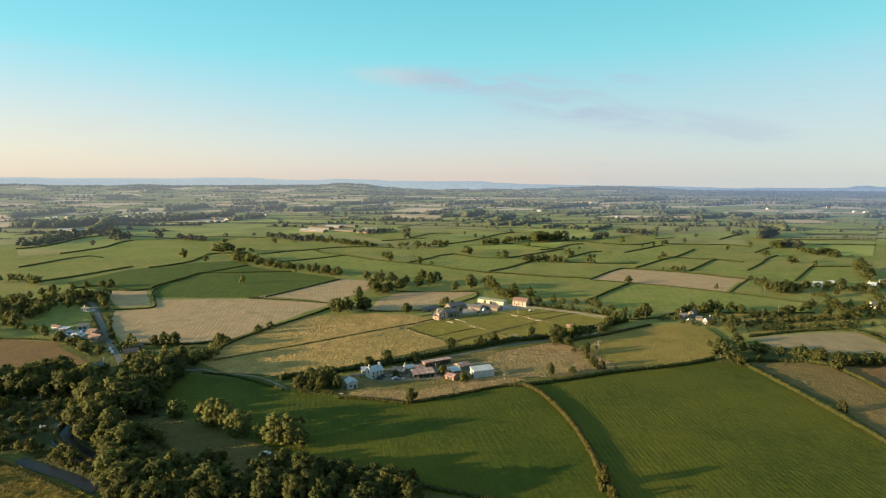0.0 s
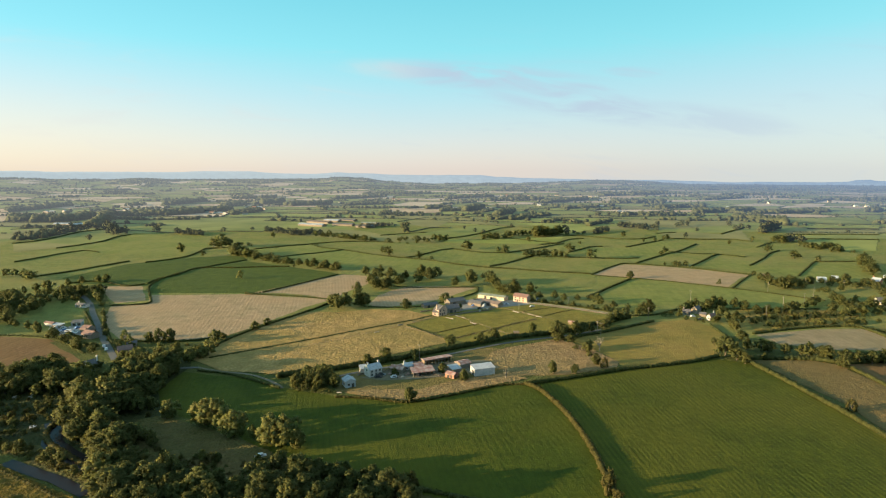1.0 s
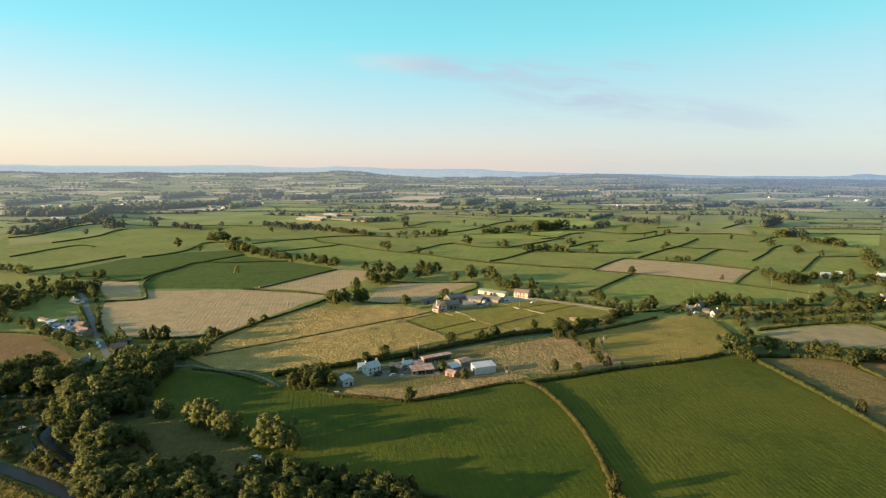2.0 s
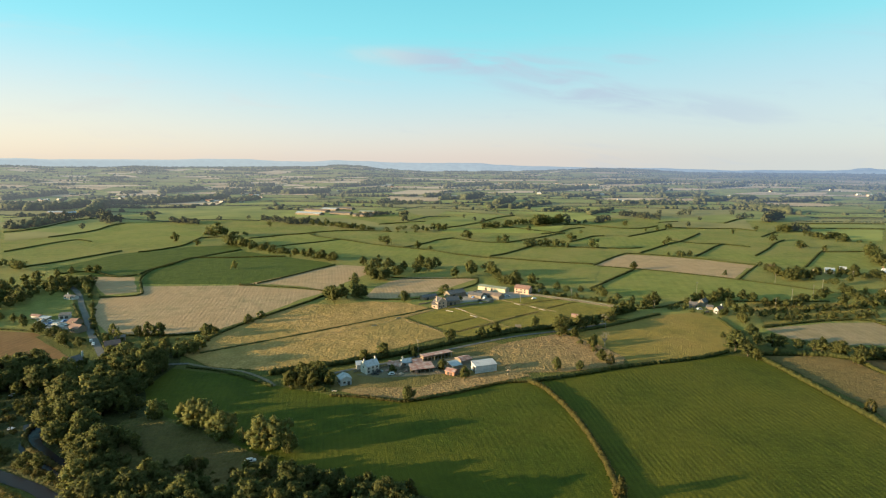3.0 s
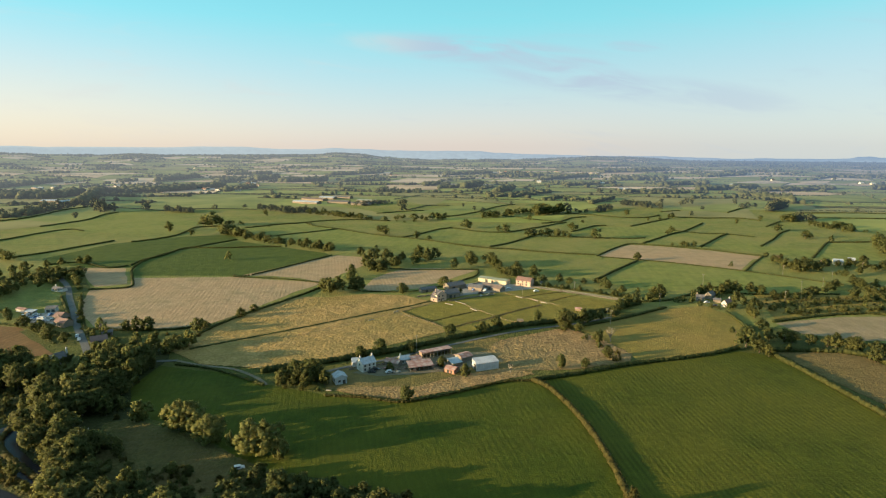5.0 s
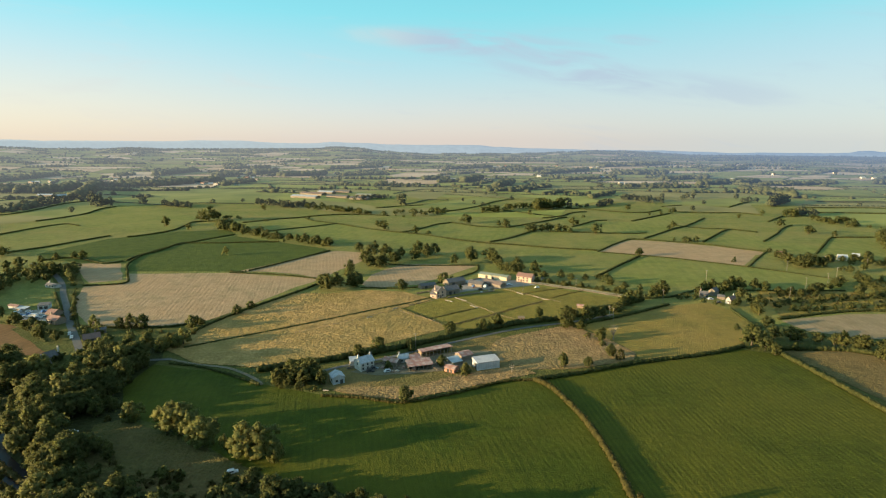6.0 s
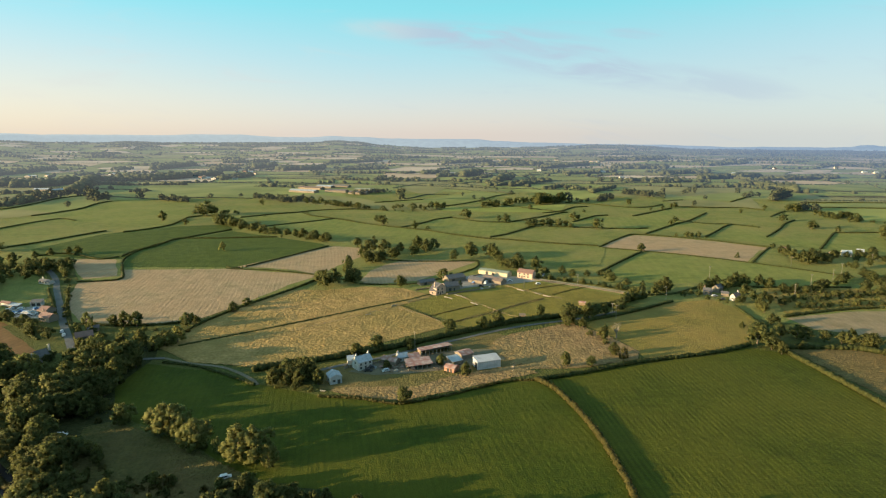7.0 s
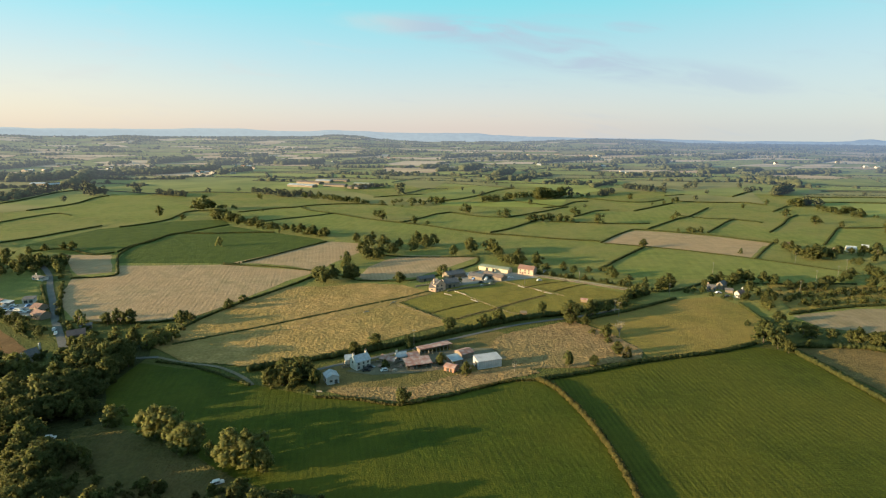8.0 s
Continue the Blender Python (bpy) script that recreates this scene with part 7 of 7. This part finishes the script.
# the large farm and villages far off
for x0, y0, x1, y1, deep_, roof_ in ((-294.0, 1154.7, -240.0, 1128.4, 16, SLATE_PALE), (-291.6, 1217.9, -240.8, 1189.1, 16, BROWN_SHEET), (-260.4, 1243.5, -226.5, 1227.9, 14, SLATE_PALE), (-224.0, 1151.1, -181.5, 1137.1, 14, SLATE), (-231.6, 1256.0, -193.9, 1239.9, 14, SLATE),
                                   (-172.2, 1113.7, -137.2, 1100.9, 14, SLATE), (-169.5, 1172.8, -132.7, 1158.6, 14, SHEET_GREEN), (-756.1, 1154.1, -737.3, 1189.6, 14, SHEET_WHITE), (-808.8, 1180.8, -778.2, 1179.3, 12, SLATE_PALE)):
    building("farm_shed", x0, y0, x1, y1, deep_, 3.6, 5.6, STONE, roof_, "large distant farm shed with a pale roof", "barn", "x", over=0.5, group="distant farm sheds")
random.seed(5)


PALE_PINK = wall_material("pale_pink_render", (0.42, 0.355, 0.31), (0.31, 0.25, 0.215), 0.5)


def village(spots):
    for x, y, wall_ in spots:
        w = random.uniform(9, 14)
        building("house", x, y, x + w, y + random.uniform(-4, 4), 7, 4.2, 6.8, wall_, random.choice((SLATE, SLATE_PALE, TILE)), "distant village house with a pitched roof", "house", random.choice("xxy"), [(w * 0.3, 1.0, 1.2, 1.2), (w * 0.7, 1.0, 1.2, 1.2)], group="village houses")


village(((-711.8, 1508.3, WHITE), (-693.7, 1488.4, PALE_PINK), (-637.9, 1524.6, WHITE), (-609.6, 1484.8, PALE_PINK), (-607.2, 1503.7, WHITE), (-578.6, 1464.9, PALE_PINK), (-567.0, 1464.4, WHITE), (-569.9, 1502.1, PALE_PINK)))
village(((-514.9, 1462.2, WHITE), (-599.3, 1725.1, WHITE), (-568.6, 1698.5, PALE_PINK), (-553.4, 1697.8, WHITE), (-524.4, 1648.4, PALE_PINK), (-897.7, 1598.4, WHITE), (-902.3, 1620.6, PALE_PINK), (-765.1, 1419.5, PALE_PINK), (-585.1, 2059.1, WHITE), (-352.7, 1942.6, WHITE)))
village(((-190.8, 2150.1, WHITE), (-172.9, 2189.9, PALE_PINK), (369.8, 1702.3, WHITE), (461.5, 1672.6, PALE_PINK), (447.4, 1457.8, PALE_PINK), (449.9, 1421.2, WHITE), (459.5, 1420.7, PALE_PINK), (522.9, 2231.3, PALE_PINK), (555.3, 2274.3, PALE_PINK), (581.6, 2272.5, PALE_PINK)))
village(((610.0, 2270.6, PALE_PINK), (204.4, 2445.8, PALE_PINK), (237.7, 2443.5, PALE_PINK), (268.6, 2441.3, PALE_PINK), (313.9, 2386.7, PALE_PINK), (356.1, 2435.1, PALE_PINK), (436.3, 2378.3, WHITE), (478.5, 2426.5, PALE_PINK), (790.0, 1586.0, WHITE), (1032.6, 1804.8, WHITE)))
village(((-1085.0, 1544.3, PALE_PINK), (-1066.4, 1543.5, WHITE), (-1044.9, 1562.9, PALE_PINK), (-1519.0, 2567.1, WHITE), (-1130.2, 2653.8, WHITE), (29.3, 1577.5, WHITE), (291.0, 1759.1, WHITE), (1198.6, 1612.3, PALE_PINK), (1184.9, 1636.8, WHITE), (1255.0, 1853.0, PALE_PINK)))


# low stone walls and clutter of the yards
def field_wall(pts, high=1.1):
    """A drystone wall: a line of uneven stones in courses."""
    root = tagged(new("field_wall"), "low weathered drystone wall in a farmyard", "wall", "farmyard walls")
    rng = np.random.default_rng(int(abs(pts[0][0] * 10)))
    heap = Heap(rng)
    for x, y in dense(pts, 0.7):
        for k in range(3):
            s = rng.uniform(0.3, 0.45)
            heap.clump((x + rng.uniform(-0.15, 0.15), y + rng.uniform(-0.15, 0.15), high * (k + 0.4) / 3), (s * 1.2, s, high / 4.6), 1, 0.12)
    ob = new("stones", heap.mesh("stones", STONE))
    ob.parent = root
    tagged(ob, kind="stuff")


for pts in ([(-46.8, 302.4), (-42.7, 304.1)], [(-46.4, 307.8), (-43.0, 308.7)], [(-33.6, 307.6), (-30.0, 309.4)], [(-26.8, 302.1), (-21.8, 302.0)], [(-5.0, 306.3), (0.1, 309.0)], [(6.2, 312.7), (10.6, 316.5)], [(4.3, 428.9), (20.0, 437.5), (38.6, 446.4)], [(-18.0, 440.1), (-6.9, 447.3)], [(12.7, 462.6), (20.5, 468.6)], [(24.8, 479.1), (31.1, 485.6)]):
    field_wall(pts)
field_wall([(69.5, 470.7), (85.9, 458.5), (104.4, 446.9), (119.4, 435.9), (129.6, 428.4)], 0.9)


def scrap_heap(x, y, size, mat, label):
    """A heap of discarded boards and sheets."""
    root = tagged(new("scrap_heap"), label, "scrap")
    rng = np.random.default_rng(int(abs(x * 13 + y)))
    root.location = (x, y, 0)
    for k in range(7):
        bm = bmesh.new()
        l, w = size * rng.uniform(0.4, 1.0), size * rng.uniform(0.15, 0.5)
        box(bm, -l / 2, l / 2, -w / 2, w / 2, 0.0, 0.12)
        ob = part("board", bm, mat, root)
        ob.matrix_local = pose(rng.uniform(-0.5, 0.5) * size, rng.uniform(-0.5, 0.5) * size, 0.05 + 0.14 * k, rng.uniform(-9, 9), rng.uniform(-9, 9), rng.uniform(0, 180))


for x, y, size, mat, label in ((-28.5, 303.9, 2.4, RUST, "heap of rusty tin sheets"), (-21.6, 298.5, 2.0, PALE_PAINT, "stack of pale blocks"), (-10.7, 307.3, 2.6, TIMBER, "heap of old timber boards"), (-6.6, 309.1, 2.0, SHEET_BLUE, "stack of pale roofing sheets"), (-1.8, 312.8, 2.6, RUST, "heap of rusty scrap metal"), (6.9, 298.1, 2.2, TIMBER, "heap of old timber boards"), (11.9, 301.6, 2.0, RUST, "heap of rusty scrap metal"), (38.2, 452.2, 2.6, TIMBER, "stack of timber in the yard"), (9.0, 445.1, 2.4, PALE_PAINT, "stack of pale blocks"), (29.3, 442.8, 2.2, SHEET_WHITE, "stack of pale sheeting in the yard"), (-24.0, 298.6, 2.2, TIMBER, "heap of old timber boards"), (-20.0, 302.9, 2.0, RUST, "heap of rusty tin sheets"), (-3.3, 300.9, 2.0, TIMBER, "heap of old timber boards"), (8.4, 308.9, 2.4, RUST, "heap of rusty tin sheets"),
                               (-32.1, 302.2, 1.6, SHEET_BLUE, "stack of pale roofing sheets"), (-13.4, 320.8, 2.2, TIMBER, "stack of weathered timber"), (28.6, 468.4, 2.4, TIMBER, "stack of timber in the yard"), (14.9, 472.9, 2.2, SHEET_BLUE, "stack of pale roofing sheets"),
                               (23.2, 456.4, 2.6, RUST, "heap of rusty scrap metal"), (35.0, 446.5, 2.0, PALE_PAINT, "stack of pale blocks"), (-266.5, 383.8, 2.4, PALE_PAINT, "stack of pale boards"), (-258.4, 392.2, 2.6, SHEET_BLUE, "stack of blue sheets"), (-268.2, 399.8, 2.0, TIMBER, "stack of timber in a yard"),
                               (-203.7, 274.4, 1.8, PALE_PAINT, "pale cover over garden things"), (-217.6, 269.5, 1.6, PALE_PAINT, "pale cover over garden things"), (-200.2, 249.5, 2.0, PALE_PAINT, "pale cover over garden things"), (-211.5, 273.8, 1.6, PALE_PAINT, "pale cover over garden things"), (-178.9, 240.4, 1.6, SHEET_WHITE, "white sheet among the bushes")):
    scrap_heap(x, y, size, mat, label)


# ---- fences, poles, troughs, vehicles ----
def utility_pole(x, y, high=9.0):
    root = tagged(new("utility_pole"), "weathered wooden utility pole with a crossarm", "pole", "utility poles")
    root.location = (x, y, 0)
    bm = bmesh.new()
    limb(bm, (0, 0, -0.3), (0, 0, high), 0.15, 0.11, 8)
    part("shaft", bm, POLEWOOD, root)
    single("crossarm", root, POLEWOOD, -0.9, 0.9, -0.08, 0.08, high - 0.6, high - 0.42)
    for s in (-0.8, 0.0, 0.8):
        bm = bmesh.new()
        bmesh.ops.create_cone(bm, cap_ends=True, segments=8, radius1=0.09, radius2=0.05, depth=0.22, matrix=Matrix.Translation((s, 0, high - 0.31)))
        part("insulator", bm, PALE_PAINT, root)


for x, y in ((103.9, 378.9), (105.1, 374.8), (59.9, 446.0), (241.9, 420.9), (292.4, 507.8), (151.6, 415.9), (208.8, 475.2), (296.8, 462.8), (271.5, 449.4), (318.2, 483.8), (368.4, 518.6), (-14.4, 329.0), (100.1, 450.9)):
    utility_pole(x, y)


def trough(x0, y0, x1, y1):
    """A pale open trough on feet."""
    d = math.hypot(x1 - x0, y1 - y0)
    root = tagged(new("trough"), "long pale feeding trough in the paddock", "trough", "troughs")
    root.matrix_world = Matrix.Translation((x0, y0, 0)) @ Matrix.Rotation(math.atan2(y1 - y0, x1 - x0), 4, "Z")
    single("base", root, PALE_PAINT, 0, d, -0.25, 0.25, 0.2, 0.28)
    for y in (-0.3, 0.22):
        single("side", root, PALE_PAINT, 0, d, y, y + 0.08, 0.2, 0.55)
    for x in (0, d - 0.08):
        single("end", root, PALE_PAINT, x, x + 0.08, -0.22, 0.22, 0.28, 0.55)
    for x in (0.3, d - 0.5):
        single("foot", root, PALE_PAINT, x, x + 0.2, -0.2, 0.2, -0.05, 0.2)


for x0, y0, x1, y1 in ((9.2, 428.5, 16.7, 420.0), (19.2, 409.2, 23.4, 404.0), (2.0, 422.9, 7.0, 418.7), (54.6, 441.3, 58.4, 436.7), (65.4, 432.2, 68.6, 427.8), (70.1, 424.9, 74.3, 422.0), (-47.3, 383.2, -44.4, 385.5), (-32.6, 400.9, -30.3, 404.6)):
    trough(x0, y0, x1, y1)
trough(-53.6, 278.0, -51.2, 277.6)


def fence(pts, high=1.1, gap=4.0):
    line = dense(pts, gap)
    root = tagged(new("fence"), "timber post and rail fence across the paddock", "fence", "paddock fences")
    post = None
    for x, y in line:
        if post is None:
            post = single("post", root, TIMBER, -0.08, 0.08, -0.08, 0.08, -0.1, high)
            post.location = (x, y, 0)
        else:
            ob = new("post", post.data)
            ob.parent, ob.location = root, (x, y, 0)
    for z in (0.55, 1.0):
        bm = bmesh.new()
        rings = [[bm.verts.new((x + dx, y + dx, z + dz)) for dx, dz in ((-0.03, -0.04), (0.03, -0.04), (0.03, 0.04), (-0.03, 0.04))] for x, y in line]
        for a, b in zip(rings, rings[1:]):
            for i in range(4):
                bm.faces.new((a[i], a[(i + 1) % 4], b[(i + 1) % 4], b[i]))
        part("rail", bm, TIMBER, root)


for pts in ([(-30.3, 399.6), (-14.9, 413.6), (0.0, 425.8), (11.3, 432.9), (41.7, 455.8)], [(-27.4, 395.9), (-10.3, 380.5), (1.8, 365.4)], [(11.1, 425.6), (24.3, 405.3), (32.8, 392.8), (41.2, 381.1), (46.7, 377.6)], [(46.6, 450.9), (59.0, 438.2), (72.6, 423.5), (81.3, 416.4)], [(8.3, 370.5), (20.1, 380.2), (32.5, 389.2), (50.4, 404.9), (68.8, 417.9)], [(-30.3, 399.6), (-43.8, 388.9), (-62.3, 372.4), (-85.1, 354.5)]):
    fence(pts)


def vehicle(x, y, turn, kind, paint):
    """A parked car, van or caravan: body with cabin, glass, and four wheels."""
    size = {"car": (4.3, 1.75, 0.75, 1.45), "van": (5.2, 2.0, 1.5, 2.1), "caravan": (6.0, 2.2, 2.3, 2.5)}[kind]
    label = {"car": "parked car with dark windows", "van": "parked van with dark windows", "caravan": "parked white caravan beside the trees"}[kind]
    root = tagged(new(kind), label, kind)
    root.matrix_world = pose(x, y, 0.14, 0, 0, turn)
    l, w, waist, top = size
    bm = bmesh.new()
    box(bm, -l / 2, l / 2, -w / 2, w / 2, 0.3, waist)
    bmesh.ops.bevel(bm, geom=bm.edges[:], offset=0.12, segments=2, affect="EDGES")
    part("body", bm, paint, root)
    bm = bmesh.new()
    box(bm, -l * 0.32, l * (0.22 if kind == "car" else 0.36), -w * 0.45, w * 0.45, waist - 0.1, top)
    bmesh.ops.bevel(bm, geom=bm.edges[:], offset=0.16, segments=2, affect="EDGES")
    cabin = part("cabin", bm, paint, root)
    for s in (-1, 1):
        single("side_window", cabin, GLASS, -l * 0.26, l * 0.16, s * w * 0.455 - 0.01, s * w * 0.455 + 0.01, max(waist + 0.02, top - 0.9) - (0.5 if kind == "caravan" else 0.0), top - 0.2)
    for sx in (-0.3, 0.3):
        for sy in (-1, 1):
            bm = bmesh.new()
            bmesh.ops.create_cone(bm, cap_ends=True, segments=12, radius1=0.32, radius2=0.32, depth=0.22, matrix=Matrix.Translation((l * sx, sy * (w / 2 - 0.08), 0.18)) @ Matrix.Rotation(math.pi / 2, 4, "X"))
            part("wheel", bm, TYRE, root)


for x, y, turn, kind, paint in ((-35.2, 298.7, 10, "car", 2), (-34.0, 302.2, 30, "car", 2), (-141.9, 241.1, 12, "car", 0), (-71.4, 214.1, 25, "car", 0), (-265.4, 392.3, 10, "car", 1), (-259.3, 387.9, 0, "van", 0), (-264.4, 386.5, 60, "car", 3), (-215.2, 354.5, 120, "car", 3), (-210.3, 348.5, 120, "car", 0), (43.2, 462.0, 10, "car", 0), (22.4, 468.5, 20, "van", 3)):
    vehicle(x, y, turn, kind, CARPAINTS[paint])
for x, y, turn, kind, paint in ((47.6, 468.0, 0, "car", 2), (16.9, 477.1, 80, "car", 3), (187.3, 421.9, 10, "car", 3), (189.2, 413.5, 0, "car", 2), (-275.9, 395.4, 20, "car", 3), (-268.7, 389.5, 70, "car", 1), (-269.7, 398.3, 15, "car", 0), (-254.7, 385.0, 10, "car", 3), (-260.2, 398.1, 80, "car", 1), (-256.7, 380.8, 5, "car", 2), (-274.4, 399.9, 40, "van", 3)):
    vehicle(x, y, turn, kind, CARPAINTS[paint])
for x, y, turn, kind, paint in ((-250.8, 386.3, 30, "car", 3), (71.8, 455.4, 20, "car", 0), (28.8, 450.4, 15, "car", 2), (33.1, 458.2, 70, "van", 0), (24.8, 460.3, 40, "car", 1), (51.9, 463.8, 5, "car", 3), (-26.5, 298.6, 20, "car", 3), (-13.7, 301.9, 80, "van", 2)):
    vehicle(x, y, turn, kind, CARPAINTS[paint])
